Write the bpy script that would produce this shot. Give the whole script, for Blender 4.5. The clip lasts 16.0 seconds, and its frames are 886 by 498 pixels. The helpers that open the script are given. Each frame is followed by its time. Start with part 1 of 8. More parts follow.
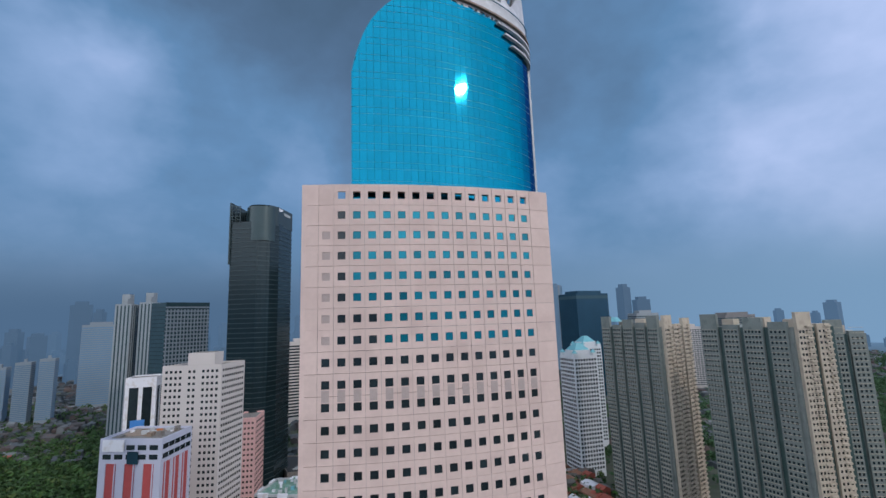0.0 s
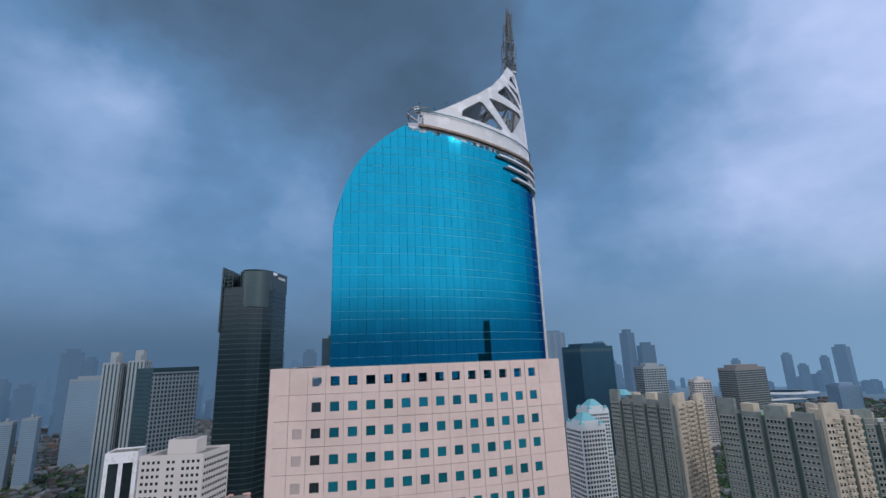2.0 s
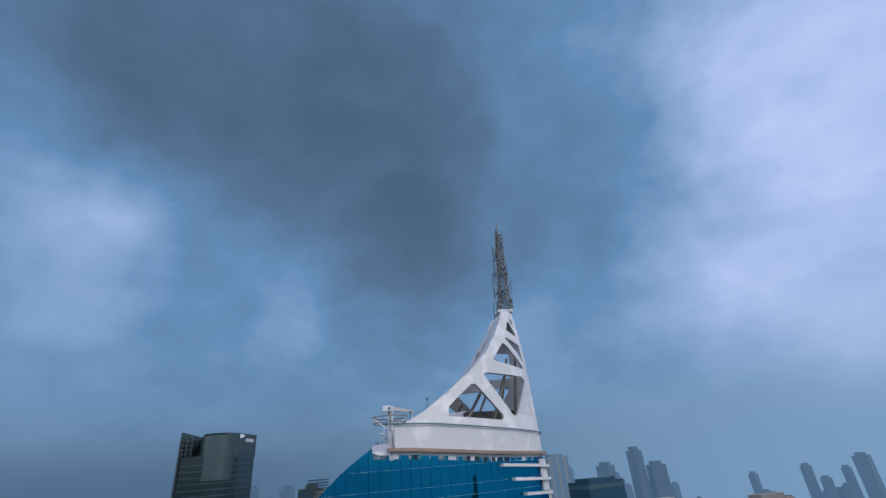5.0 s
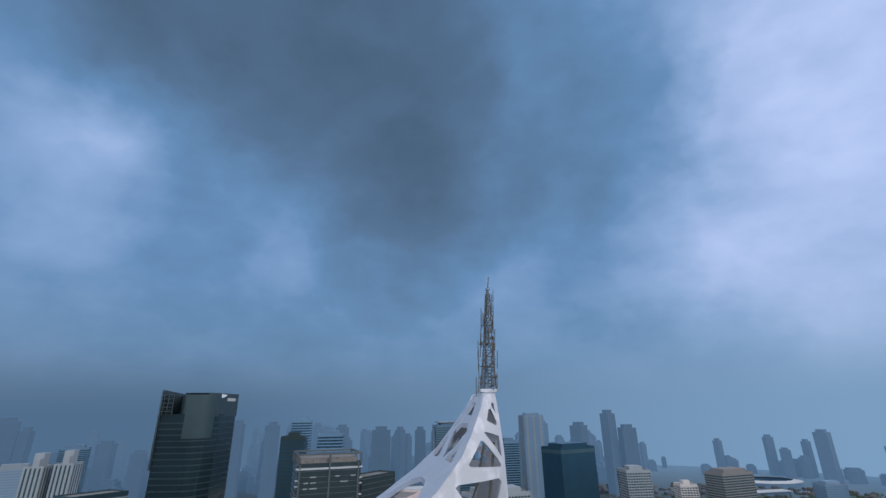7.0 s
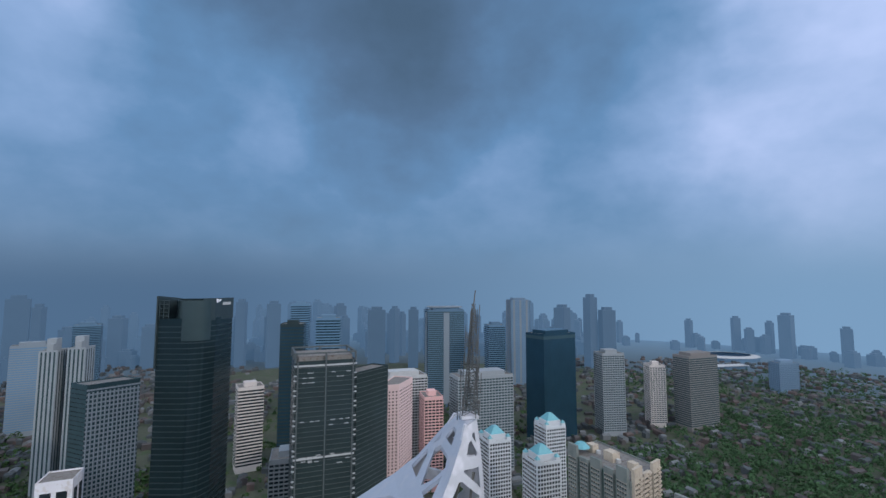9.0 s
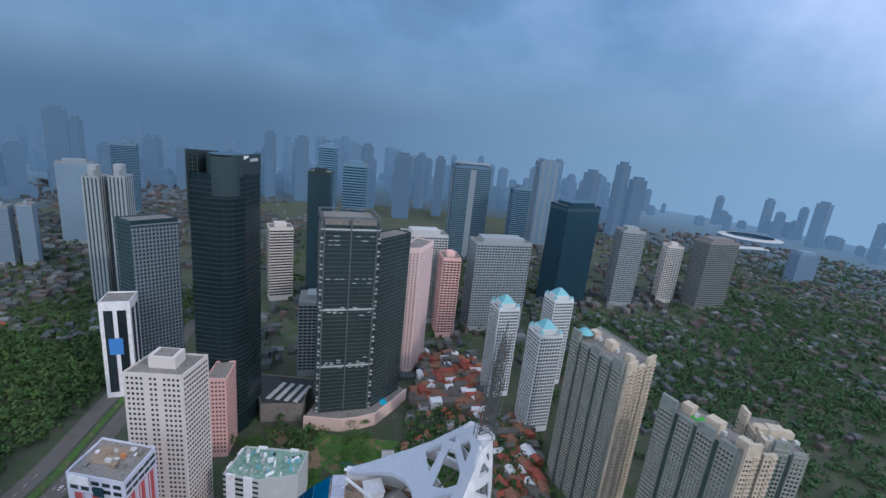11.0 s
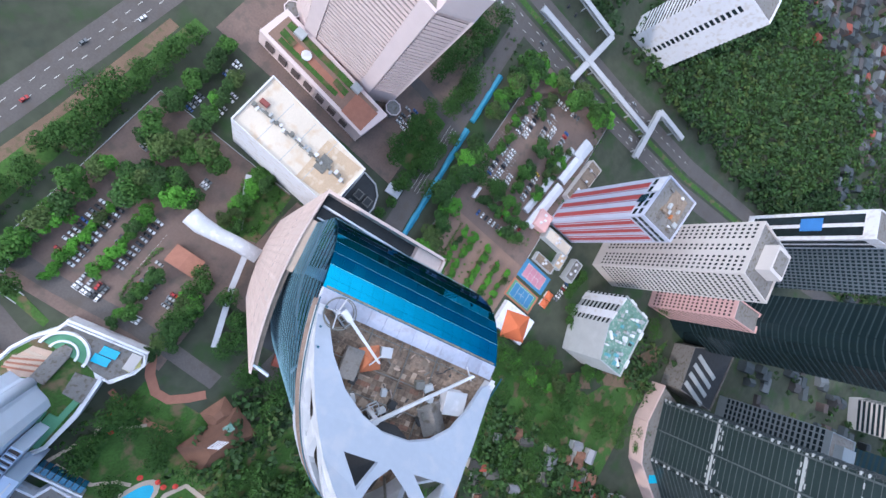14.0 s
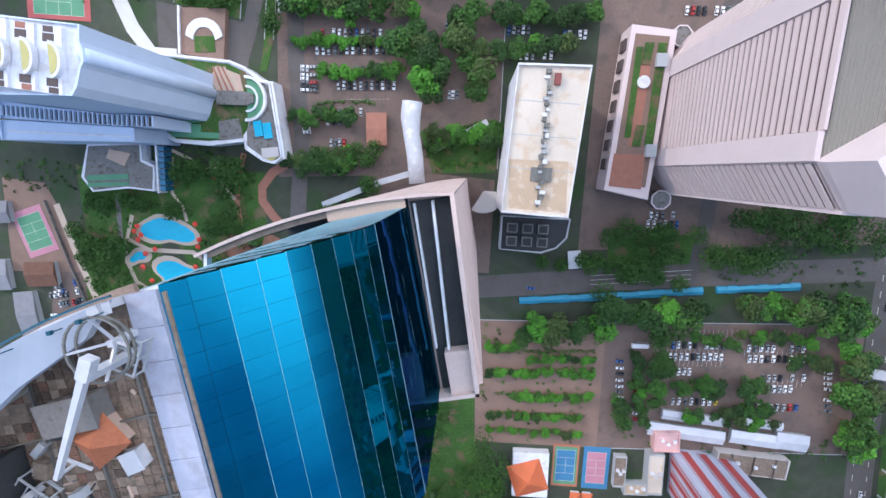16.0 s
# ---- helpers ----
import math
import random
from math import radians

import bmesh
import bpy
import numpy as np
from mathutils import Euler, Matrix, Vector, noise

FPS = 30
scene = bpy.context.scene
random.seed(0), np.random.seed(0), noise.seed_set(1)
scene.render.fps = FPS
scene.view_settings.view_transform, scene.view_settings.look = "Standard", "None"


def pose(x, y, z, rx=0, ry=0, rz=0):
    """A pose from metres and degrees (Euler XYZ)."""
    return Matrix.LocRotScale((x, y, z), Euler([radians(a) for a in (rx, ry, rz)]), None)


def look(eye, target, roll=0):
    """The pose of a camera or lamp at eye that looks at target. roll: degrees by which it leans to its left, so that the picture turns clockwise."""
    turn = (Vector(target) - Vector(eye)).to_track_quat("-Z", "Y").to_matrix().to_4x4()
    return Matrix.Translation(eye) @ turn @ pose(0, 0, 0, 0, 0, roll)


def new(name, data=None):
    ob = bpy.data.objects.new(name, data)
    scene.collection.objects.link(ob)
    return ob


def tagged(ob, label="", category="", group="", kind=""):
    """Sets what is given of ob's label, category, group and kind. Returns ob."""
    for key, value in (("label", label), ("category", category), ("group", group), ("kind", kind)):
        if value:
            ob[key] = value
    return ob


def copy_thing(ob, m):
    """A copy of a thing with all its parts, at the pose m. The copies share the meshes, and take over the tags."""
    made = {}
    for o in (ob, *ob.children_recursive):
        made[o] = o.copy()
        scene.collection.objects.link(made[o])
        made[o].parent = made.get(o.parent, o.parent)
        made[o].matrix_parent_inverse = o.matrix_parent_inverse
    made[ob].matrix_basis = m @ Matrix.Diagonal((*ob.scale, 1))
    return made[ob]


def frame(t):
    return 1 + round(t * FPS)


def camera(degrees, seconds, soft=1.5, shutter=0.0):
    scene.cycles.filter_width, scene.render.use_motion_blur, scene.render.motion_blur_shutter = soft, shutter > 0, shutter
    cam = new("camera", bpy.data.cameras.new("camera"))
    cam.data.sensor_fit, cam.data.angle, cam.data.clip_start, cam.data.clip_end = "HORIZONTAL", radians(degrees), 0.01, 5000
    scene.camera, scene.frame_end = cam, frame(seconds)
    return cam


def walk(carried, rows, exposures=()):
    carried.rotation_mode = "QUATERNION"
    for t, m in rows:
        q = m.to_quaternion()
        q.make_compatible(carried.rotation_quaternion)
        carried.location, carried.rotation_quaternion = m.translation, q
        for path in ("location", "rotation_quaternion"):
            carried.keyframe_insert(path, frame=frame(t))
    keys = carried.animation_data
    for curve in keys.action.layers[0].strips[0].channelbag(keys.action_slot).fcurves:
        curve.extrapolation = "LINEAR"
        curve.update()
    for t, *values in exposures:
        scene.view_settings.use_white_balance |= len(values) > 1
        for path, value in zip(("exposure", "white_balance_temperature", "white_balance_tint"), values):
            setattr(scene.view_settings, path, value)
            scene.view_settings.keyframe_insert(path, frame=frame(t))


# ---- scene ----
cam = camera(88.93, 16.0)
PATH = [
    (0.0, 9.38, -19.28, 146.66, 98.81, 1.91, 3.53),
    (0.5, 9.92, -17.86, 152.96, 99.05, 1.52, 3.53),
    (1.0, 10.26, -16.05, 159.48, 99.59, 1.54, 3.62),
    (1.5, 10.43, -13.65, 166.30, 100.81, 1.79, 3.68),
    (2.0, 10.66, -11.21, 172.84, 103.53, 2.04, 3.58),
    (2.5, 10.92, -8.49, 179.51, 108.45, 2.53, 3.91),
    (3.0, 11.15, -5.57, 186.50, 114.06, 3.02, 3.90),
    (3.5, 11.54, -3.26, 193.27, 117.12, 3.26, 3.78),
    (4.0, 11.98, -1.55, 199.72, 117.91, 4.66, 3.51),
    (4.2, 12.07, -1.02, 202.40, 118.01, 5.07, 3.27),
    (6.3, 15.27, 2.98, 227.92, 112.09, 1.77, 1.19),
    (6.5, 15.47, 2.60, 230.30, 111.74, 1.36, 0.96),
    (7.0, 16.03, 2.43, 236.78, 109.96, 0.60, 0.57),
    (7.5, 16.74, 4.10, 243.12, 106.80, 0.36, 0.19),
    (8.0, 17.54, 5.88, 249.44, 103.21, 0.50, -0.04),
    (8.5, 17.91, 6.38, 256.19, 99.54, 0.46, -0.23),
    (9.0, 18.27, 8.19, 262.73, 94.83, -0.13, -0.33),
    (9.2, 18.34, 9.22, 265.27, 92.55, -0.43, -0.41),
    (11.3, 14.41, 22.68, 294.90, 71.01, -8.69, 5.94),
    (11.5, 15.28, 24.84, 296.40, 67.85, -13.95, 9.91),
    (12.0, 17.11, 29.19, 298.62, 57.38, -28.54, 24.87),
    (12.5, 15.73, 34.67, 298.00, 44.29, -36.49, 45.30),
    (13.0, 13.26, 40.51, 296.83, 28.14, -37.26, 74.30),
    (13.5, 9.02, 47.35, 293.65, 11.65, -32.72, 104.04),
    (14.0, 2.78, 52.91, 289.16, -0.67, -23.84, 129.36),
    (14.5, -4.35, 56.94, 281.72, -6.79, -14.26, 149.58),
    (15.0, -11.75, 58.70, 272.26, -9.20, -6.70, 163.50),
    (15.5, -18.26, 57.76, 263.06, -10.05, -0.84, 173.15),
    (16.0, -23.72, 56.02, 249.50, -9.74, 3.72, -177.35),
]
walk(cam, [(t, pose(x, y, z, rx, ry, rz)) for t, x, y, z, rx, ry, rz in PATH],
     exposures=[(0.0, 0.0, 6500, 10), (9.0, 0.05, 6500, 10), (11.4, 0.35, 6250, 10), (12.5, 0.68, 6050, 10), (13.5, 0.84, 6100, 11), (14.5, 0.9, 6150, 12), (15.5, 0.8, 6150, 12.5), (16.0, 0.76, 6250, 12.5)])

# ---- world and sun ----
SUN = Vector((0.743, -0.474, 0.474)).normalized()
world = bpy.data.worlds.new("overcast_sky")
scene.world = world
world.use_nodes = True
wt = world.node_tree
wt.nodes.clear()


def wnode(kind, **props):
    n = wt.nodes.new(kind)
    for k, v in props.items():
        n.inputs[k].default_value = v
    return n


w_out = wt.nodes.new("ShaderNodeOutputWorld")
w_bg = wt.nodes.new("ShaderNodeBackground")
w_sky = wt.nodes.new("ShaderNodeTexSky")
w_sky.sky_type = "NISHITA"
w_sky.sun_disc = False
w_sky.sun_elevation = math.asin(SUN.z)
w_sky.sun_rotation = math.atan2(SUN.x, SUN.y)
w_tc = wt.nodes.new("ShaderNodeTexCoord")


def wmath(op, a, b=None, clamp=False):
    n = wt.nodes.new("ShaderNodeMath")
    n.operation, n.use_clamp = op, clamp
    for i, v in enumerate((a, b)):
        if v is None:
            continue
        if isinstance(v, (int, float)):
            n.inputs[i].default_value = v
        else:
            wt.links.new(v, n.inputs[i])
    return n.outputs[0]


def wdot(v, of=None):
    n = wt.nodes.new("ShaderNodeVectorMath")
    n.operation = "DOT_PRODUCT"
    wt.links.new(of or w_tc.outputs["Generated"], n.inputs[0])
    n.inputs[1].default_value = Vector(v).normalized()
    return n.outputs["Value"]


def wnoise(scale, detail, rough, stretch=(1, 1, 1), shift=(0, 0, 0)):
    m = wt.nodes.new("ShaderNodeMapping")
    m.inputs["Scale"].default_value = stretch
    m.inputs["Location"].default_value = shift
    wt.links.new(w_tc.outputs["Generated"], m.inputs["Vector"])
    n = wnode("ShaderNodeTexNoise", Scale=scale, Detail=detail, Roughness=rough)
    wt.links.new(m.outputs[0], n.inputs["Vector"])
    return n.outputs["Fac"]


def wramp(fac, stops):
    n = wt.nodes.new("ShaderNodeValToRGB")
    r = n.color_ramp
    while len(r.elements) < len(stops):
        r.elements.new(0.5)
    for e, (p, c) in zip(r.elements, stops):
        e.position, e.color = p, (*c, 1)
    wt.links.new(fac, n.inputs[0])
    return n.outputs[0]


def wmix(fac, a, b):
    n = wt.nodes.new("ShaderNodeMix")
    n.data_type = "RGBA"
    for s, v in ((n.inputs["Factor"], fac), (n.inputs["A"], a), (n.inputs["B"], b)):
        if isinstance(v, (int, float)):
            s.default_value = v
        elif isinstance(v, tuple):
            s.default_value = (*v, 1)
        else:
            wt.links.new(v, s)
    return n.outputs["Result"]


def wlobe(v, inner, outer, of=None):
    """1 within inner degrees of a direction, falling to 0 at outer degrees."""
    c1, c0 = math.cos(radians(inner)), math.cos(radians(outer))
    return wmath("DIVIDE", wmath("SUBTRACT", wdot(v, of), c0), c1 - c0, True)


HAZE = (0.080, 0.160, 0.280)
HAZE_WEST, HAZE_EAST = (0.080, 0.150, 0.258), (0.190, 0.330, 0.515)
# a slow swirl bends the edges of the clouds
w_warp = wnode("ShaderNodeTexNoise", Scale=2.6, Detail=5, Roughness=0.55)
wt.links.new(w_tc.outputs["Generated"], w_warp.inputs["Vector"])
w_off = wt.nodes.new("ShaderNodeVectorMath")
w_off.operation = "MULTIPLY_ADD"
w_off.inputs[1].default_value = (0.30, 0.30, 0.30)
wt.links.new(w_warp.outputs["Color"], w_off.inputs[0])
w_base = wt.nodes.new("ShaderNodeVectorMath")
w_base.operation = "SUBTRACT"
w_base.inputs[1].default_value = (0.15, 0.15, 0.15)
wt.links.new(w_tc.outputs["Generated"], w_base.inputs[0])
wt.links.new(w_base.outputs[0], w_off.inputs[2])
w_unit = wt.nodes.new("ShaderNodeVectorMath")
w_unit.operation = "NORMALIZE"
wt.links.new(w_off.outputs[0], w_unit.inputs[0])
SWIRL = w_unit.outputs[0]
n_mid = wnoise(3.4, 5, 0.5, (1, 1, 1.4), (0.3, 2.2, 5.0))
n_fine = wnoise(10.0, 4, 0.55, (1, 1, 1.6), (1.3, 0.7, 2.0))
puff = wmath("ADD", wmath("MULTIPLY", wmath("SUBTRACT", n_mid, 0.5), 0.42), wmath("MULTIPLY", wmath("SUBTRACT", n_fine, 0.5), 0.20))


def wsum(items):
    out = None
    for v, inner, outer, k in items:
        one = wmath("MULTIPLY", wlobe(v, inner, outer, SWIRL), k)
        out = one if out is None else wmath("ADD", out, one)
    return wmath("MINIMUM", out, 1.0)


# heavy rain cloud ahead, brighter gaps to both sides of it
dark = wsum((((-0.556, 0.451, 0.698), 3, 19, 0.75), ((-0.397, 0.602, 0.693), 3, 17, 0.62), ((-0.172, 0.768, 0.617), 4, 18, 0.72), ((-0.08, 0.91, 0.40), 2, 12, 0.60), ((0.18, 0.80, 0.57), 4, 16, 0.12), ((0.34, 0.80, 0.48), 3, 16, 0.26), ((0.07, 0.87, 0.49), 3, 12, 0.36), ((-0.06, 0.55, 0.83), 5, 24, 0.50), ((-0.46, 0.80, 0.38), 1, 8, 0.16)))
bright = wsum((((-0.634, 0.672, 0.382), 1, 9, 0.48), ((-0.62, 0.58, 0.46), 1, 10, 0.20), ((-0.325, 0.90, 0.28), 0, 6, 0.22), ((-0.55, 0.69, 0.47), 0, 5, 0.26), ((0.62, 0.55, 0.56), 2, 17, 0.95), ((0.46, 0.62, 0.63), 1, 14, 0.22), ((0.66, 0.66, 0.36), 4, 22, 0.72), ((0.44, 0.85, 0.29), 1, 12, 0.28), ((0.80, 0.50, 0.25), 8, 30, 0.85)))
tone = wmath("ADD", puff, 0.50)
tone = wmath("ADD", tone, wmath("MULTIPLY", bright, 0.36))
tone = wmath("SUBTRACT", tone, wmath("MULTIPLY", dark, 0.43), True)
cloud = wramp(tone, [(0.0, (0.068, 0.124, 0.205)), (0.22, (0.092, 0.170, 0.295)), (0.46, (0.128, 0.266, 0.480)), (0.72, (0.275, 0.422, 0.70)), (1.0, (0.54, 0.66, 1.0))])
# the sky away from the view: an even bright overcast
behind = wmath("MAXIMUM", wmath("MULTIPLY", wmath("ADD", wdot((0, -1, 0.12)), 0.12), 1.5, True), wmath("MULTIPLY", wlobe((0, -0.3, 1), 8, 44), 0.66))
# unseen extra brightness in the east, added for the glass edge's reflection
behind = wmath("MAXIMUM", behind, wmath("MULTIPLY", wlobe((0.93, -0.30, 0.28), 12, 46), 0.8))
cloud = wmix(wmath("MULTIPLY", behind, 0.9), cloud, (1.50, 1.60, 1.82))
# unseen bright patch low in the west, added to brighten the sloping glass
cloud = wmix(wmath("MULTIPLY", wlobe((-0.90, -0.38, 0.32), 8, 42), 0.62), cloud, (2.3, 2.4, 2.7))
# rain haze along the horizon
w_sep = wt.nodes.new("ShaderNodeSeparateXYZ")
wt.links.new(w_tc.outputs["Generated"], w_sep.inputs[0])
haze = wmath("SUBTRACT", 1.0, wmath("DIVIDE", wmath("ABSOLUTE", w_sep.outputs["Z"]), 0.30), True)
haze_side = wmath("ADD", wmath("MULTIPLY", wdot((1, 0, 0)), 0.8), 0.42, True)
cloud = wmix(wmath("MULTIPLY", wmath("POWER", haze, 1.6), wmath("SUBTRACT", 0.85, wmath("MULTIPLY", behind, 0.55))), cloud, wmix(haze_side, HAZE_WEST, HAZE_EAST))
w_tint = wt.nodes.new("ShaderNodeVectorMath")
w_tint.operation = "SCALE"
w_tint.inputs["Scale"].default_value = 0.08
wt.links.new(w_sky.outputs[0], w_tint.inputs[0])
w_all = wmix(0.93, w_tint.outputs[0], cloud)
wt.links.new(w_all, w_bg.inputs["Color"])
w_bg.inputs["Strength"].default_value = 1.0
wt.links.new(w_bg.outputs[0], w_out.inputs["Surface"])

sun_data = bpy.data.lights.new("sun", "SUN")
sun_data.energy, sun_data.angle, sun_data.color = 0.95, radians(0.8), (1.0, 0.88, 0.80)
sun = new("sun", sun_data)
sun.matrix_world = look(SUN * 900, (0, 0, 0))
scene.view_settings.exposure = 0.0


# ---- materials ----
def material(name, base, rough=0.7, metal=0.0, vary=0.12, scale=0.15, fine=3.0, bump=0.0, stain=None, spec=0.5, random_tone=0.0):
    """Procedural surface: base colour with variation at two world-size scales, optional stain colour and relief."""
    m = bpy.data.materials.new(name)
    m.use_nodes = True
    t = m.node_tree
    b = t.nodes["Principled BSDF"]
    b.inputs["Roughness"].default_value = rough
    b.inputs["Metallic"].default_value = metal
    b.inputs["Specular IOR Level"].default_value = spec
    g = t.nodes.new("ShaderNodeNewGeometry")

    def noise_of(s, d):
        n = t.nodes.new("ShaderNodeTexNoise")
        n.inputs["Scale"].default_value, n.inputs["Detail"].default_value = s, d
        t.links.new(g.outputs["Position"], n.inputs["Vector"])
        return n.outputs["Fac"]

    def mix_of(fac, a, c):
        n = t.nodes.new("ShaderNodeMix")
        n.data_type = "RGBA"
        for s, v in ((n.inputs["Factor"], fac), (n.inputs["A"], a), (n.inputs["B"], c)):
            if isinstance(v, tuple):
                s.default_value = (*v, 1)
            elif isinstance(v, float):
                s.default_value = v
            else:
                t.links.new(v, s)
        return n.outputs["Result"]

    lo = tuple(max(0.0, c * (1 - vary * 1.6)) for c in base)
    hi = tuple(min(1.0, c * (1 + vary * 1.6)) for c in base)
    big, small = noise_of(scale, 4), noise_of(fine, 3)
    col = mix_of(big, lo, hi)
    fine_lo = tuple(max(0.0, c * (1 - vary * 2.0)) for c in base)
    ramp = t.nodes.new("ShaderNodeMapRange")
    ramp.inputs["From Min"].default_value, ramp.inputs["From Max"].default_value = 0.35, 0.7
    ramp.inputs["To Max"].default_value = 0.45
    t.links.new(small, ramp.inputs["Value"])
    col = mix_of(ramp.outputs[0], col, fine_lo)
    if stain:
        r2 = t.nodes.new("ShaderNodeMapRange")
        r2.inputs["From Min"].default_value, r2.inputs["From Max"].default_value = 0.52, 0.66
        t.links.new(noise_of(scale * 2.7, 5), r2.inputs["Value"])
        col = mix_of(r2.outputs[0], col, stain)
    if random_tone:
        oi = t.nodes.new("ShaderNodeObjectInfo")
        hsv = t.nodes.new("ShaderNodeHueSaturation")
        r3 = t.nodes.new("ShaderNodeMapRange")
        r3.inputs["To Min"].default_value, r3.inputs["To Max"].default_value = 1 - random_tone, 1 + random_tone
        t.links.new(oi.outputs["Random"], r3.inputs["Value"])
        t.links.new(r3.outputs[0], hsv.inputs["Value"])
        t.links.new(col, hsv.inputs["Color"])
        col = hsv.outputs[0]
    t.links.new(col, b.inputs["Base Color"])
    if bump:
        bp = t.nodes.new("ShaderNodeBump")
        bp.inputs["Strength"].default_value = bump
        t.links.new(small, bp.inputs["Height"])
        t.links.new(bp.outputs[0], b.inputs["Normal"])
    return m


M_CONC = material("precast_concrete", (0.62, 0.482, 0.437), 0.8, vary=0.07, scale=0.06, fine=1.2, stain=(0.55, 0.42, 0.38), random_tone=0.04)
M_CONC_IN = material("concrete_reveal", (0.35, 0.29, 0.27), 0.85)
M_WHITE = material("white_paint", (0.72, 0.73, 0.78), 0.6, vary=0.06, scale=0.1, stain=(0.6, 0.58, 0.58))
M_STEEL_W = material("white_cladding", (0.50, 0.51, 0.54), 0.45, vary=0.05, scale=0.12, fine=1.0, stain=(0.62, 0.62, 0.66))
M_RUST = material("stained_gutter", (0.26, 0.19, 0.15), 0.8, vary=0.3, scale=0.5)
M_BLUE = material("turquoise_glass", (0.007, 0.216, 0.342), 0.032, metal=0.97, vary=0.07, scale=0.05, fine=0.4, random_tone=0.05)
M_BLUE.node_tree.nodes["Principled BSDF"].inputs["Specular Tint"].default_value = (0.016, 0.17, 0.26, 1)
M_MULL = material("mullion_blue", (0.013, 0.092, 0.138), 0.4, metal=0.3)
M_GLASS_D = material("dark_window_glass", (0.018, 0.028, 0.034), 0.12, vary=0.3, scale=0.2, random_tone=0.3)
# teal pane standing in for the lit glass wall behind the openings
M_GLASS_T = material("teal_view_pane", (0.01, 0.21, 0.28), 0.1, metal=0.55, vary=0.1, random_tone=0.3)
M_PANEL_GREY = material("weathered_infill", (0.40, 0.33, 0.31), 0.8)
M_ROOF_D = material("dark_roof_membrane", (0.035, 0.038, 0.042), 0.75, vary=0.25, scale=0.3)
M_ROOF_G = material("grey_roof", (0.20, 0.19, 0.18), 0.85, vary=0.2, scale=0.2, stain=(0.12, 0.10, 0.08))
M_ROOF_B = material("stained_roof_deck", (0.27, 0.205, 0.155), 0.9, vary=0.3, scale=0.35, fine=2.0, stain=(0.16, 0.125, 0.10), bump=0.3)
M_ROOF_C = material("cream_roof", (0.68, 0.60, 0.50), 0.8, vary=0.10, scale=0.06, stain=(0.60, 0.47, 0.34))
M_BAL0 = material("pale_grey_paint", (0.40, 0.42, 0.44), 0.7)
M_TAN = material("tan_render", (0.52, 0.38, 0.30), 0.85, vary=0.12, scale=0.3)
M_GALV = material("galvanised_steel", (0.20, 0.195, 0.175), 0.55, metal=0.3, vary=0.25, scale=0.8)
M_GROUND = material("city_ground", (0.060, 0.070, 0.046), 0.95, vary=0.3, scale=0.02, fine=0.15, stain=(0.030, 0.062, 0.020))
M_ASPH = material("asphalt", (0.118, 0.104, 0.098), 0.9, vary=0.18, scale=0.05, fine=1.0, stain=(0.10, 0.085, 0.075))
M_LOT = material("parking_asphalt", (0.180, 0.126, 0.106), 0.92, vary=0.18, scale=0.05, fine=0.8, stain=(0.125, 0.098, 0.082))
M_PAVE = material("paving", (0.24, 0.155, 0.12), 0.9, vary=0.15, scale=0.1, fine=1.0)
M_LINE = material("road_marking", (0.62, 0.60, 0.56), 0.8)
M_GRASS = material("grass", (0.052, 0.130, 0.022), 0.95, vary=0.35, scale=0.045, fine=0.8, stain=(0.150, 0.110, 0.062), bump=0.4)
M_POOL = material("pool_water", (0.02, 0.42, 0.62), 0.06, vary=0.08, scale=0.3, fine=1.5)
M_CANAL = material("blue_tarpaulin", (0.03, 0.27, 0.42), 0.6, vary=0.15, scale=0.2)
M_REDTILE = material("red_roof_tile", (0.34, 0.080, 0.052), 0.8, vary=0.25, scale=0.3, random_tone=0.35)
M_BROWNTILE = material("brown_roof_tile", (0.20, 0.095, 0.06), 0.85, vary=0.2, scale=0.3, random_tone=0.25)


# ---- building helpers ----
def mesh_object(name, verts, faces, mat, parent=None, label=""):
    me = bpy.data.meshes.new(name)
    me.from_pydata([tuple(v) for v in verts], [], faces)
    me.materials.append(mat)
    me.update()
    ob = new(name, me)
    if parent:
        ob.parent = parent
    if label:
        ob["label"] = label
    return ob


def part(name, bm, mat, parent, label="", smooth=False):
    bmesh.ops.recalc_face_normals(bm, faces=bm.faces)
    me = bpy.data.meshes.new(name)
    bm.to_mesh(me)
    bm.free()
    me.materials.append(mat)
    if smooth:
        me.polygons.foreach_set("use_smooth", [True] * len(me.polygons))
    ob = new(name, me)
    ob.parent = parent
    if label:
        ob["label"] = label
    return ob


def thing(name, label, category, at=(0, 0, 0), group="", kind=""):
    ob = new(name)
    ob.location = at
    ob.empty_display_size = 0.5
    return tagged(ob, label, category, group, kind)


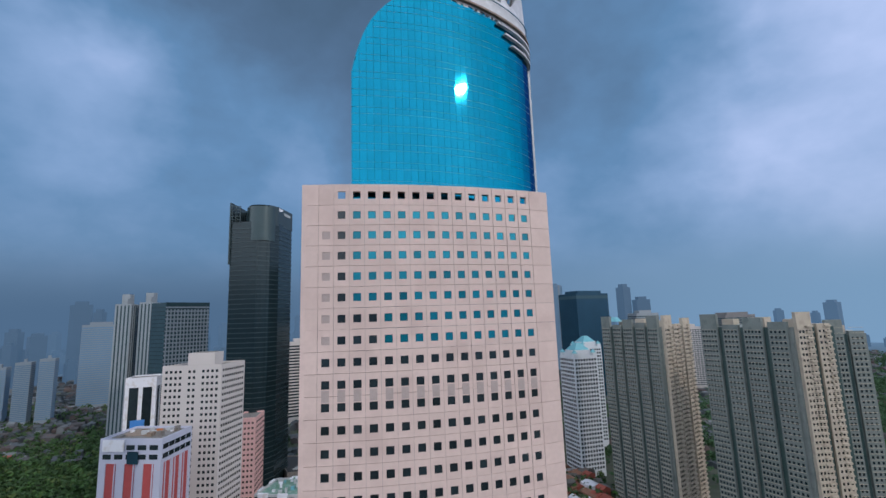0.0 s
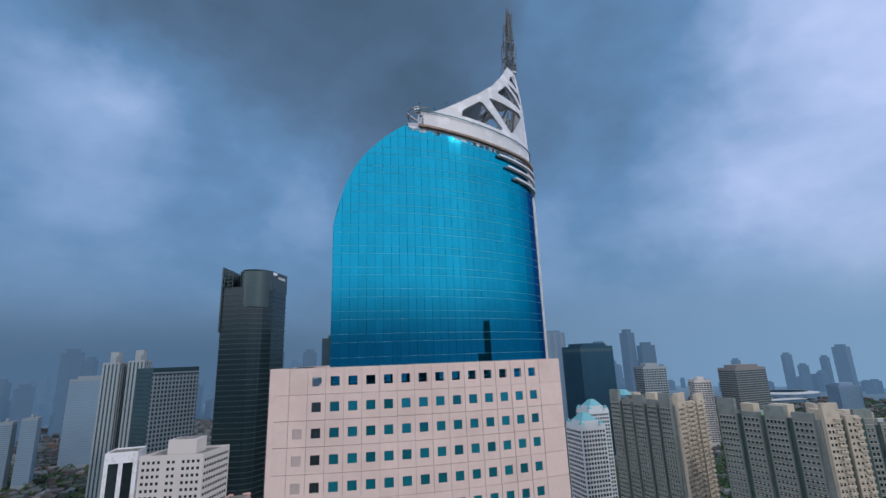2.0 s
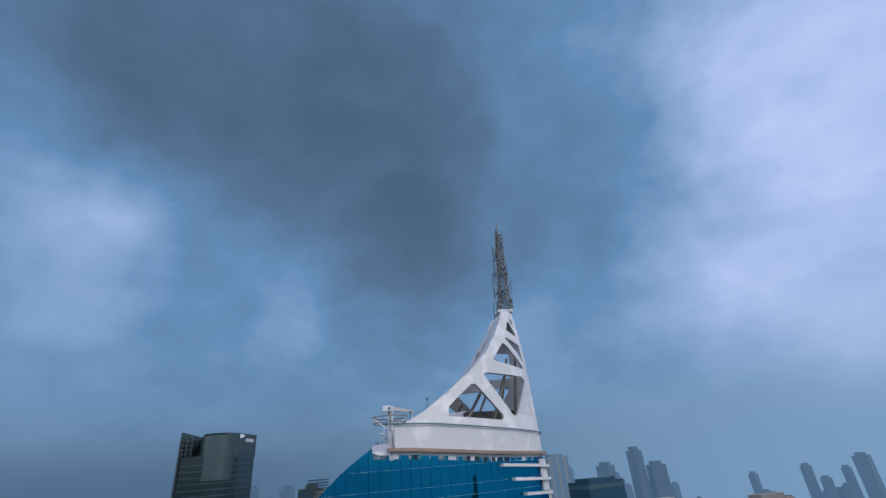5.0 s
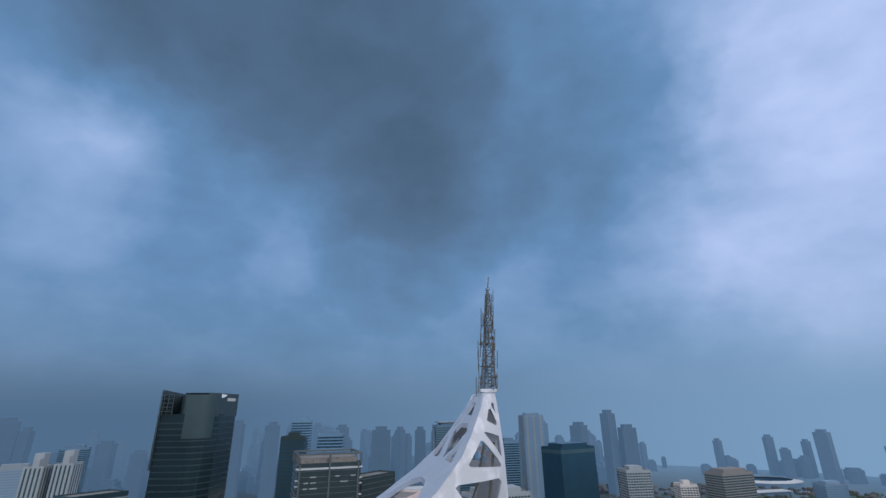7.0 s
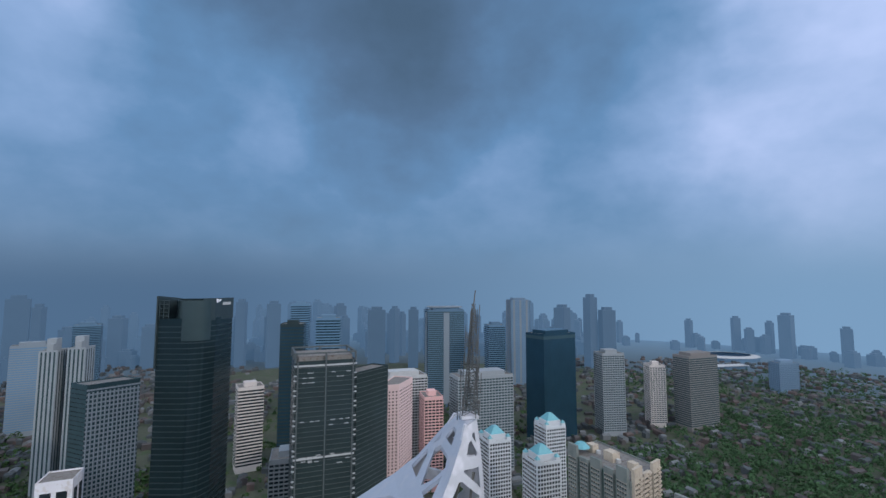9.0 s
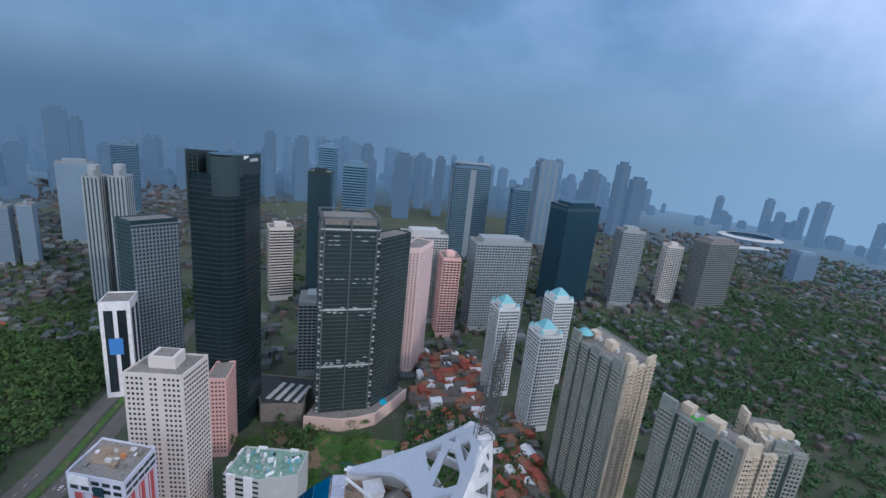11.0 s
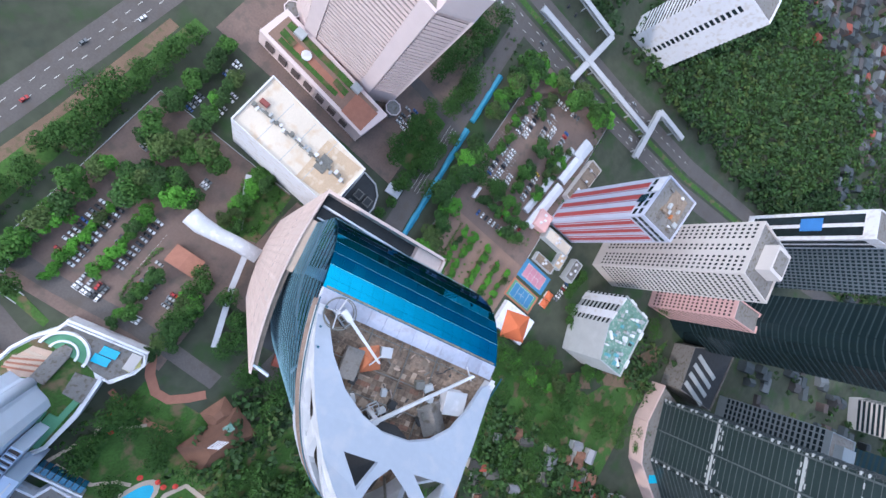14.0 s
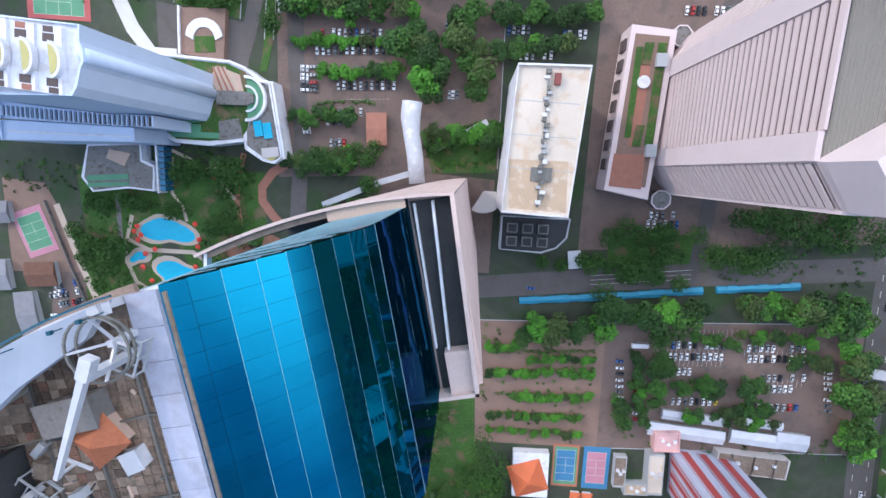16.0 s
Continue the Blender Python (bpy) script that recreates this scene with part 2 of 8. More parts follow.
class Soup:
    """Verts and faces gathered for one mesh."""

    def __init__(self):
        self.v, self.f = [], []

    def box(self, m, sx, sy, sz):
        """A box centred on the matrix m."""
        k = len(self.v)
        for dz in (-0.5, 0.5):
            for dx, dy in ((-0.5, -0.5), (0.5, -0.5), (0.5, 0.5), (-0.5, 0.5)):
                self.v.append(m @ Vector((dx * sx, dy * sy, dz * sz)))
        self.f += [(k + 3, k + 2, k + 1, k), (k + 4, k + 5, k + 6, k + 7)]
        self.f += [(k + i, k + (i + 1) % 4, k + 4 + (i + 1) % 4, k + 4 + i) for i in range(4)]

    def prism(self, poly, z0, z1):
        k, n = len(self.v), len(poly)
        self.v += [Vector((x, y, z0)) for x, y in poly] + [Vector((x, y, z1)) for x, y in poly]
        self.f += [tuple(k + i for i in reversed(range(n))), tuple(k + n + i for i in range(n))]
        self.f += [(k + i, k + (i + 1) % n, k + n + (i + 1) % n, k + n + i) for i in range(n)]

    def beam(self, a, b, w, h=None):
        """A straight bar from a to b, w wide and h high."""
        a, b = Vector(a), Vector(b)
        d = b - a
        q = d.to_track_quat("X", "Z")
        self.box(Matrix.Translation((a + b) / 2) @ q.to_matrix().to_4x4(), d.length, w, h or w)

    def make(self, name, mat, parent=None, label=""):
        return mesh_object(name, self.v, self.f, mat, parent, label)


def ccw(poly):
    a = sum(p[0] * q[1] - q[0] * p[1] for p, q in zip(poly, poly[1:] + poly[:1]))
    return poly if a > 0 else poly[::-1]


def inset(poly, d):
    cx, cy = sum(p[0] for p in poly) / len(poly), sum(p[1] for p in poly) / len(poly)
    out = []
    for x, y in poly:
        r = math.hypot(x - cx, y - cy)
        out.append((cx + (x - cx) * (1 - d / r), cy + (y - cy) * (1 - d / r)))
    return out


def rect(cx, cy, w, d, turn):
    c, s = math.cos(radians(turn)), math.sin(radians(turn))
    return [(cx + x * c - y * s, cy + x * s + y * c) for x, y in ((-w / 2, -d / 2), (w / 2, -d / 2), (w / 2, d / 2), (-w / 2, d / 2))]


BOXES = {}


def unit_box(w, d, h, mat):
    key = (round(w, 3), round(d, 3), round(h, 3), mat.name)
    if key not in BOXES:
        s = Soup()
        s.box(Matrix(), w, d, h)
        me = bpy.data.meshes.new("piece")
        me.from_pydata([tuple(v) for v in s.v], [], s.f)
        me.materials.append(mat)
        BOXES[key] = me
    return BOXES[key]


def facade(parent, p0, p1, z0, z1, nx, nz, ww, wh, mat, name="window", proud=0.10, margin=0.0, single=120, skip=None):
    """A grid of windows on the wall from p0 to p1 (outside to the right): the first rows from the top are pieces of their own."""
    d = Vector((p1[0] - p0[0], p1[1] - p0[1], 0))
    length = d.length
    d.normalize()
    n = Vector((d.y, -d.x, 0))
    turn = Matrix(((d.x, -n.x, 0, 0), (d.y, -n.y, 0, 0), (0, 0, 1, 0), (0, 0, 0, 1)))
    rest, made = Soup(), 0
    me = unit_box(ww, 0.3, wh, mat)
    for r in range(nz):
        z = z1 - (r + 0.5) * (z1 - z0) / nz
        for c in range(nx):
            if skip and skip(c, r):
                continue
            s = margin + (c + 0.5) * (length - 2 * margin) / nx
            q = Vector((p0[0], p0[1], z)) + d * s + n * (proud - 0.15)
            if made < single:
                ob = new(name, me)
                ob.parent = parent
                ob.matrix_basis = Matrix.Translation(q) @ turn
                made += 1
            else:
                rest.box(Matrix.Translation(q) @ turn, ww, 0.3, wh)
    if rest.v:
        tagged(rest.make(name + "_field", mat, parent), kind="stuff")


def band(parent, p0, p1, z, h, mat, name="floor_band", proud=0.35, thick=0.7):
    d = Vector((p1[0] - p0[0], p1[1] - p0[1], 0))
    length = d.length
    d.normalize()
    n = Vector((d.y, -d.x, 0))
    turn = Matrix(((d.x, -n.x, 0, 0), (d.y, -n.y, 0, 0), (0, 0, 1, 0), (0, 0, 0, 1)))
    ob = new(name, unit_box(length, thick, h, mat))
    ob.parent = parent
    ob.matrix_basis = Matrix.Translation(Vector(((p0[0] + p1[0]) / 2, (p0[1] + p1[1]) / 2, z)) + n * (proud - thick / 2)) @ turn
    return ob


def soup_band(s, p0, p1, z, h, proud=0.12, thick=0.5):
    d = Vector((p1[0] - p0[0], p1[1] - p0[1], 0))
    length = d.length
    d.normalize()
    n = Vector((d.y, -d.x, 0))
    turn = Matrix(((d.x, -n.x, 0, 0), (d.y, -n.y, 0, 0), (0, 0, 1, 0), (0, 0, 0, 1)))
    s.box(Matrix.Translation(Vector(((p0[0] + p1[0]) / 2, (p0[1] + p1[1]) / 2, z)) + n * (proud - thick / 2)) @ turn, length - 0.6, thick, h)


def block(name, label, poly, z1, wall_mat, roof_mat, z0=0.0, parapet=1.2, category="building", group=""):
    """A building's body with a parapet round a recessed roof. Returns the thing and its corners."""
    poly = ccw(poly)
    ob = thing(name, label, category, group=group)
    s = Soup()
    inner = inset(poly, 0.9)
    n = len(poly)
    s.v += [Vector((x, y, z0)) for x, y in poly] + [Vector((x, y, z1)) for x, y in poly]
    s.v += [Vector((x, y, z1)) for x, y in inner] + [Vector((x, y, z1 - parapet)) for x, y in inner]
    for i in range(n):
        j = (i + 1) % n
        s.f += [(i, j, n + j, n + i), (n + i, n + j, 2 * n + j, 2 * n + i), (2 * n + i, 2 * n + j, 3 * n + j, 3 * n + i)]
    s.f.append(tuple(reversed(range(n))))
    s.make("wall", wall_mat, ob)
    r = Soup()
    r.prism(inner, z1 - parapet - 0.4, z1 - parapet + 0.02)
    r.make("roof", roof_mat, ob)
    return ob, poly


def prism_part(name, poly, z0, z1, mat, parent, label=""):
    s = Soup()
    s.prism(ccw(poly), z0, z1)
    return s.make(name, mat, parent, label)


# ---- the main tower: local frame, u along the front to the east, v towards the back ----
TOWER = pose(-0.4, 68.4, 0, 0, 0, 12.06)
V_MID = 15.2


def interp(table, x):
    for (x0, y0), (x1, y1) in zip(table, table[1:]):
        if x <= x1:
            return y0 + (y1 - y0) * (x - x0) / (x1 - x0)
    return table[-1][1]


def v_wall(u):
    return -5.4 + 0.0043 * (u + 6) ** 2


FRONT = [(-14, -3.0), (-8, -2.95), (0, -2.6), (4, -2.0), (8, -1.1), (12, 0.1), (15, 1.2), (18, 2.6), (22, 4.8), (25, 6.9), (27, 8.6), (29, 11.0), (30.2, 13.4), (30.5, 15.2)]
PROFILE = [(0.6, 216.2), (-1.1, 215.1), (-3.2, 213.6), (-5.4, 211.6), (-7.3, 209.6), (-8.9, 207.4), (-10.2, 204.8), (-11.2, 202.0), (-12.1, 199.0), (-12.7, 196.0), (-12.8, 172.0)]
NIB = [(0, 217.0), (3, 218.1), (5.6, 219.4), (8, 220.7), (10, 222.1), (12.6, 224.0), (14.2, 225.3), (16.2, 226.8), (18.4, 229.0), (20.0, 230.5), (22.2, 233.7), (24.7, 237.7), (25.7, 240.0), (31, 240.2)]


def v_glass(u):
    return interp(FRONT, u)


def nib(u):
    return interp(NIB, u)


def base_z(u):
    """Lower edge of the crown's white ring."""
    return interp([(0, 215.4), (5, 215.2), (10, 214.8), (16, 214.3), (21, 214.0), (31, 213.7)], u)


def glass_top(u):
    return interp([(p, q) for p, q in reversed(PROFILE)], u) if u < 0.6 else base_z(u)


def mirrored(v):
    return 2 * V_MID - v


tower = thing("office_tower", "pink concrete and turquoise glass tower with a white pointed crown", "skyscraper")
tower.matrix_basis = TOWER

# concrete front wall: one precast panel a window, each with a square hole
FLOOR_H, TOP_ROW, ROWS_N, ROWS_SINGLE = 3.77, 169.9, 44, 19
COLS = [-18.68 + 2.757 * i for i in range(16)]
EDGES = [-21.7] + COLS + [27.0]


def panel_mesh(w, h, hole_w, hole_h, drop, thick=0.55):
    """A panel with a square opening through it, in x and z, its outside towards -y."""
    s = Soup()
    g = 0.03
    a = [(-w / 2 + g, -h / 2 + g), (w / 2 - g, -h / 2 + g), (w / 2 - g, h / 2 - g), (-w / 2 + g, h / 2 - g)]
    b = [(-hole_w / 2, -hole_h / 2 + drop), (hole_w / 2, -hole_h / 2 + drop), (hole_w / 2, hole_h / 2 + drop), (-hole_w / 2, hole_h / 2 + drop)]
    for y in (0.0, thick):
        s.v += [Vector((x, y, z)) for x, z in a] + [Vector((x, y, z)) for x, z in b]
    for i in range(4):
        j = (i + 1) % 4
        s.f += [(i, j, 4 + j, 4 + i), (4 + i, 4 + j, 12 + j, 12 + i), (8 + j, 8 + i, 12 + i, 12 + j), (j, i, 8 + i, 8 + j)]
    return s


def mesh_from(soup, mat):
    me = bpy.data.meshes.new("piece")
    me.from_pydata([tuple(v) for v in soup.v], [], soup.f)
    me.materials.append(mat)
    return me


core = Soup()
core.prism(ccw([(-21.2, v_wall(-21.2) + 0.7), (-12.9, v_wall(-12.9) + 0.7), (-12.9, 33.0), (-21.2, 33.0)]), 0, 167.6)
front_wall = core.make("concrete_wall", M_CONC, tower, "pinkish precast concrete panels with square windows")
w_col = 2.757
me_panel = mesh_from(panel_mesh(w_col, FLOOR_H, 1.42, 1.42, 0), M_CONC)
me_top = mesh_from(panel_mesh(w_col, 4.0, 1.42, 1.42, -0.1), M_CONC)
rest = Soup()
rest_panes = Soup()
joint = Soup()
me_pane = unit_box(1.4, 0.08, 1.4, M_GLASS_D)
me_teal = unit_box(1.4, 0.08, 1.4, M_GLASS_T)
me_infill = unit_box(1.4, 0.12, 1.4, M_PANEL_GREY)
me_strip = unit_box(1.3, 0.14, 2.0, M_PANEL_GREY)
for c in range(17):
    u0, u1 = EDGES[c], EDGES[c + 1]
    p0, p1 = Vector((u0, v_wall(u0), 0)), Vector((u1, v_wall(u1), 0))
    d = (p1 - p0).normalized()
    n = Vector((d.y, -d.x, 0))
    turn = Matrix(((d.x, -n.x, 0, 0), (d.y, -n.y, 0, 0), (0, 0, 1, 0), (0, 0, 0, 1)))
    mid = (p0 + p1) / 2
    blank = c in (0, 16)
    for r in range(ROWS_N):
        z = TOP_ROW - r * FLOOR_H
        if r == 0:
            z += 0.1
        h = 4.0 if r == 0 else FLOOR_H
        at = Matrix.Translation(mid + Vector((0, 0, z))) @ turn
        no_hole = blank or (c == 1 and r < 2)
        if no_hole:
            ln = (p1 - p0).length - 0.06
            if r < ROWS_SINGLE:
                ob = new("wall_panel", unit_box(ln, 0.55, h - 0.06, M_CONC))
                ob.parent = front_wall
                ob.matrix_basis = at @ Matrix.Translation((0, 0.275, 0))
            else:
                rest.box(at @ Matrix.Translation((0, 0.275, 0)), ln, 0.55, h - 0.06)
        elif r < ROWS_SINGLE:
            ob = new("wall_panel", me_top if r == 0 else me_panel)
            ob.parent = front_wall
            ob.matrix_basis = at
        else:
            k = len(rest.v)
            q = panel_mesh(w_col, h, 1.42, 1.42, 0)
            rest.v += [at @ v for v in q.v]
            rest.f += [tuple(k + i for i in f) for f in q.f]
        # glazing: dark panes in the west columns and lower storeys, upper teal panes stand in for the lit glass behind,
        # the top row is open
        if not no_hole and (c <= 2 and r >= 2 or r >= 1):
            me = me_infill if (c == 1 and r < 8) else me_teal if (c >= 3 and r <= 5 or c >= 5 and r <= 7) else me_pane
            if r < ROWS_SINGLE:
                ob = new("window", me)
                ob.parent = front_wall
                ob.matrix_basis = at @ Matrix.Translation((0, 0.17, 0))
            else:
                rest_panes.box(at @ Matrix.Translation((0, 0.17, 0)), 1.4, 0.08, 1.4)
        if not blank and r == 9:
            ob = new("infill_panel", me_strip)
            ob.parent = front_wall
            ob.matrix_basis = at @ Matrix.Translation((0, 0.02, -FLOOR_H / 2))
    # dark joint backing between the panels
    ln = (p1 - p0).length
    for e in (u0,):
        q = Vector((e, v_wall(e), 0))
        joint.box(Matrix.Translation(q + Vector((0, 0, 85.9)) - n * 0.3) @ turn, 0.10, 0.4, 171.6)
tagged(rest.make("panel_field", M_CONC, front_wall), kind="stuff")
tagged(rest_panes.make("window_field", M_GLASS_D, front_wall), kind="stuff")
joint.make("joint_sealant", M_CONC_IN, front_wall)

side = Soup()
side.prism(ccw([(-21.7, v_wall(-21.7)), (-20.9, v_wall(-20.9)), (-19.6, 33.4), (-20.4, 33.4)]), 0, 172.0)
side.make("west_wall", M_CONC, tower)
back = Soup()
back.prism(ccw([(-20.4, 32.7), (-6.0, 32.7), (-6.0, 33.4), (-20.4, 33.4)]), 0, 172.0)
back.prism(ccw([(-20.4, 24.5), (-15.2, 24.5), (-15.2, 33.0), (-20.4, 33.0)]), 167.6, 170.9)
back.make("back_wall", M_CONC, tower)
deck = Soup()
deck.prism(ccw([(-20.9, -3.6), (-13.4, -3.8), (-13.4, 32.6), (-19.6, 32.6)]), 167.6, 168.2)
deck.make("terrace_roof", M_ROOF_D, tower, "dark roof terrace")
curb = Soup()
curb.beam((-17.6, -3.4, 169.0), (-15.6, 32.0, 169.0), 0.5, 1.7)
curb.make("roof_curb", M_WHITE, tower)
curb = Soup()
curb.beam((-14.2, -3.4, 168.8), (-13.7, 24.0, 168.8), 0.35, 1.3)
curb.make("roof_curb", M_WHITE, tower)
ledge = Soup()
ledge.prism(ccw([(-13, v_wall(-13) + 0.6), (-5, v_wall(-5) + 0.6), (1.2, v_wall(1.2) + 0.6), (1.2, -2.7), (-13, -3.05)]), 171.0, 171.4)
ledge.make("ledge", M_TAN, tower, "weathered tan ledge")
soffit = Soup()
for ua, ub in ((0, 7), (7, 14), (14, 20), (20, 26)):
    soffit.prism(ccw([(ua, v_wall(ua) + 0.58), (ub, v_wall(ub) + 0.58), (ub, v_wall(ub) + 1.7), (ua, v_wall(ua) + 1.7)]), 170.75, 171.2)
soffit.make("soffit", M_RUST, tower, "rust-brown soffit behind the parapet")
# dark sheet added behind the front wall to deepen the gap's shade
liner = Soup()
for ua, ub in ((1, 7), (7, 14), (14, 20), (20, 26.4)):
    liner.prism(ccw([(ua, v_wall(ua) + 0.6), (ub, v_wall(ub) + 0.6), (ub, v_wall(ub) + 0.75), (ua, v_wall(ua) + 0.75)]), 130.0, 168.2)
liner.make("wall_liner", M_ROOF_D, tower, "dark sheet added to darken the gap behind the front wall")
tie = Soup()
tie.box(pose(25.6, 1.6, 170.5, 0, 0, 75), 4.6, 0.6, 1.6)
tie.make("wall_tie", M_WHITE, tower)
gap = Soup()
gap.prism(ccw([(1, v_wall(1) + 0.6), (14, v_wall(14) + 0.6), (26.6, v_wall(26.6) + 0.6), (28, 9.4), (22, 4.6), (12, -0.1), (1, -2.6)]), 120.0, 130.0)
gap.make("lower_floor", M_ROOF_D, tower)

# glass curtain wall
shell = Soup()
us = [-12.6 + 0.98 * i for i in range(45)]
outline = [(u, v_glass(u) + 0.12) for u in us if u < 29.9] + [(30.3, V_MID)]
outline = outline + [(u, mirrored(v)) for u, v in reversed(outline[:-1])]
lower = ccw([(u, v) for u, v in outline])
shell.prism(lower, 0, 196.0)
# body under the curved west edge
for (ua, za), (ub, zb) in zip(PROFILE[:9], PROFILE[1:10]):
    a, b = v_glass(ua) + 0.12, v_glass(ub) + 0.12
    k = len(shell.v)
    for u, z, v in ((ua, za - 0.1, a), (ub, zb - 0.1, b)):
        shell.v += [Vector((u, v, z)), Vector((u, mirrored(v), z)), Vector((u, v, 195.9)), Vector((u, mirrored(v), 195.9))]
    shell.f += [(k, k + 1, k + 5, k + 4), (k, k + 4, k + 6, k + 2), (k + 1, k + 3, k + 7, k + 5)]
east = [(u, v) for u, v in outline if u >= -0.1]
k = len(shell.v)
m = len(east)
shell.v += [Vector((u, v, 195.9)) for u, v in east] + [Vector((u, v, min(216.0, base_z(u) - 0.1))) for u, v in east]
shell.f += [(k + i, k + (i + 1) % m, k + m + (i + 1) % m, k + m + i) for i in range(m)]
shell.f.append(tuple(k + m + i for i in range(m)))
glass_wall = shell.make("glass_wall", M_MULL, tower, "turquoise glass curtain wall with dark mullions")

PANE_W = 1.42
arc = [(-12.7, v_glass(-12.7))]
u = -12.7
while u < 29.6:
    # step along the curve by one pane
    du = PANE_W
    for _ in range(4):
        du *= PANE_W / math.hypot(du, v_glass(u + du) - v_glass(u))
    u += du
    arc.append((u, v_glass(u)))
me_gl = unit_box(PANE_W - 0.05, 0.10, FLOOR_H - 0.03, M_BLUE)
z_levels = [172.0 + FLOOR_H * (i - 12) for i in range(26)]
pane_rest, trims, made = Soup(), Soup(), 0
rng = random.Random(4)
for backside in (False, True):
    for (ua, va), (ub, vb) in zip(arc, arc[1:]):
        pa, pb = Vector((ua, va, 0)), Vector((ub, vb, 0))
        if backside:
            pa, pb = Vector((ub, mirrored(vb), 0)), Vector((ua, mirrored(va), 0))
        d = (pb - pa).normalized()
        n = Vector((d.y, -d.x, 0))
        turn = Matrix(((d.x, -n.x, 0, 0), (d.y, -n.y, 0, 0), (0, 0, 1, 0), (0, 0, 0, 1)))
        ta, tb = glass_top(pa.x), glass_top(pb.x)
        for zl in z_levels:
            if zl > max(ta, tb):
                continue
            if zl + FLOOR_H <= min(ta, tb):
                tilt = pose(0, 0, 0, rng.uniform(-0.12, 0.12), 0, rng.uniform(-0.12, 0.12))
                at = Matrix.Translation((pa + pb) / 2 + Vector((0, 0, zl + FLOOR_H / 2))) @ turn @ tilt
                if not backside and zl > 171 and made < 300:
                    ob = new("pane", me_gl)
                    ob.parent = glass_wall
                    ob.matrix_basis = at
                    made += 1
                else:
                    pane_rest.box(at, PANE_W - 0.05, 0.10, FLOOR_H - 0.03)
            else:
                k = len(trims.v)
                ea, eb = pa + d * 0.03 + n * 0.05, pb - d * 0.03 + n * 0.05
                # the part of the pane below the curved roofline
                low, high = zl, zl + FLOOR_H
                pts = []
                for i in range(9):
                    q = ea + (eb - ea) * (i / 8)
                    pts.append((q, ta + (tb - ta) * i / 8))
                inside = [(q, min(high, top)) for q, top in pts if top > low + 0.02]
                if len(inside) < 2:
                    continue
                m = len(inside)
                trims.v += [Vector((q.x, q.y, low)) for q, top in inside] + [Vector((q.x, q.y, top)) for q, top in inside]
                trims.f += [(k + i, k + i + 1, k + m + i + 1, k + m + i) for i in range(m - 1)]
tagged(pane_rest.make("pane_field", M_BLUE, glass_wall), kind="stuff")
tagged(trims.make("trimmed_pane", M_BLUE, glass_wall), kind="stuff")

# curved west side, panes along the depth of the tower
west_rest, made = Soup(), 0
segs = [((a0, b0), (a1, b1)) for (a0, b0), (a1, b1) in zip(PROFILE[:9], PROFILE[1:10])]
zz = 196.0
while zz > 130:
    segs.append(((-12.75, zz), (-12.75, zz - FLOOR_H)))
    zz -= FLOOR_H
for i, ((ua, za), (ub, zb)) in enumerate(segs):
    v0 = v_glass((ua + ub) / 2) + 0.05
    v1 = mirrored(v0)
    ny = 17
    step = (v1 - v0) / ny
    dirw = Vector((ub - ua, 0, zb - za))
    ln = dirw.length
    dirw.normalize()
    nrm = Vector((dirw.z, 0, -dirw.x))
    rot = Matrix(((0, nrm.x, -dirw.x, 0), (1, nrm.y, -dirw.y, 0), (0, nrm.z, -dirw.z, 0), (0, 0, 0, 1)))
    me_w = unit_box(step - 0.025, 0.10, ln - 0.03, M_BLUE)
    for j in range(ny):
        c = Vector(((ua + ub) / 2, v0 + (j + 0.5) * step, (za + zb) / 2)) + nrm * 0.02
        at = Matrix.Translation(c) @ rot @ pose(0, 0, 0, rng.uniform(-0.3, 0.3), 0, rng.uniform(-0.3, 0.3))
        if made < 300:
            ob = new("pane", me_w)
            ob.parent = glass_wall
            ob.matrix_basis = at
            made += 1
        else:
            west_rest.box(at, step - 0.03, 0.10, ln - 0.04)
tagged(west_rest.make("pane_field", M_BLUE, glass_wall), kind="stuff")
seam = Soup()
for (ua, za), (ub, zb) in segs[2:16:1]:
    v0 = v_glass(ua)
    seam.beam((ua - 0.03, v0, za + 0.02), (ua - 0.03, mirrored(v0), za + 0.02), 0.07, 0.07)
M_SEAM = material("pale_blue_seam", (0.26, 0.42, 0.47), 0.4, vary=0.1)
tagged(seam.make("seam", M_SEAM, glass_wall, "pale horizontal seams"), kind="stuff")
seam = Soup()
for zl in z_levels + [z + FLOOR_H * 0.36 for z in z_levels]:
    if 130 < zl < 214:
        for (ua, va), (ub, vb) in zip(arc, arc[1:]):
            if zl < min(glass_top(ua), glass_top(ub)):
                seam.beam((ua, va - 0.06, zl), (ub, vb - 0.06, zl), 0.085, 0.018)
tagged(seam.make("seam", M_SEAM, glass_wall, "pale horizontal seams"), kind="stuff")

# roof deck, west border and white ring of the crown
deck_poly = [(u, v + 0.5) for u, v in outline if u >= 0 and v < V_MID] + [(29.8, V_MID)]
deck_poly = deck_poly + [(u, mirrored(v)) for u, v in reversed(deck_poly[:-1])]
prism_part("roof_deck", deck_poly, 215.2, 216.2, M_ROOF_B, tower, "stained brown roof deck")
M_BORDER = material("grey_lilac_sheet", (0.40, 0.42, 0.51), 0.5, vary=0.1, scale=0.3, fine=1.5, stain=(0.34, 0.34, 0.40), random_tone=0.12)
for j in range(12):
    a, b = -2.2 + j * 2.9, -2.2 + (j + 1) * 2.9 - 0.04
    s = Soup()
    s.prism([(0.6, a), (3.3, a), (3.3, b), (0.6, b)], 214.6, 216.62 + 0.02 * (j % 3))
    s.make("border_panel", M_BORDER, tower)


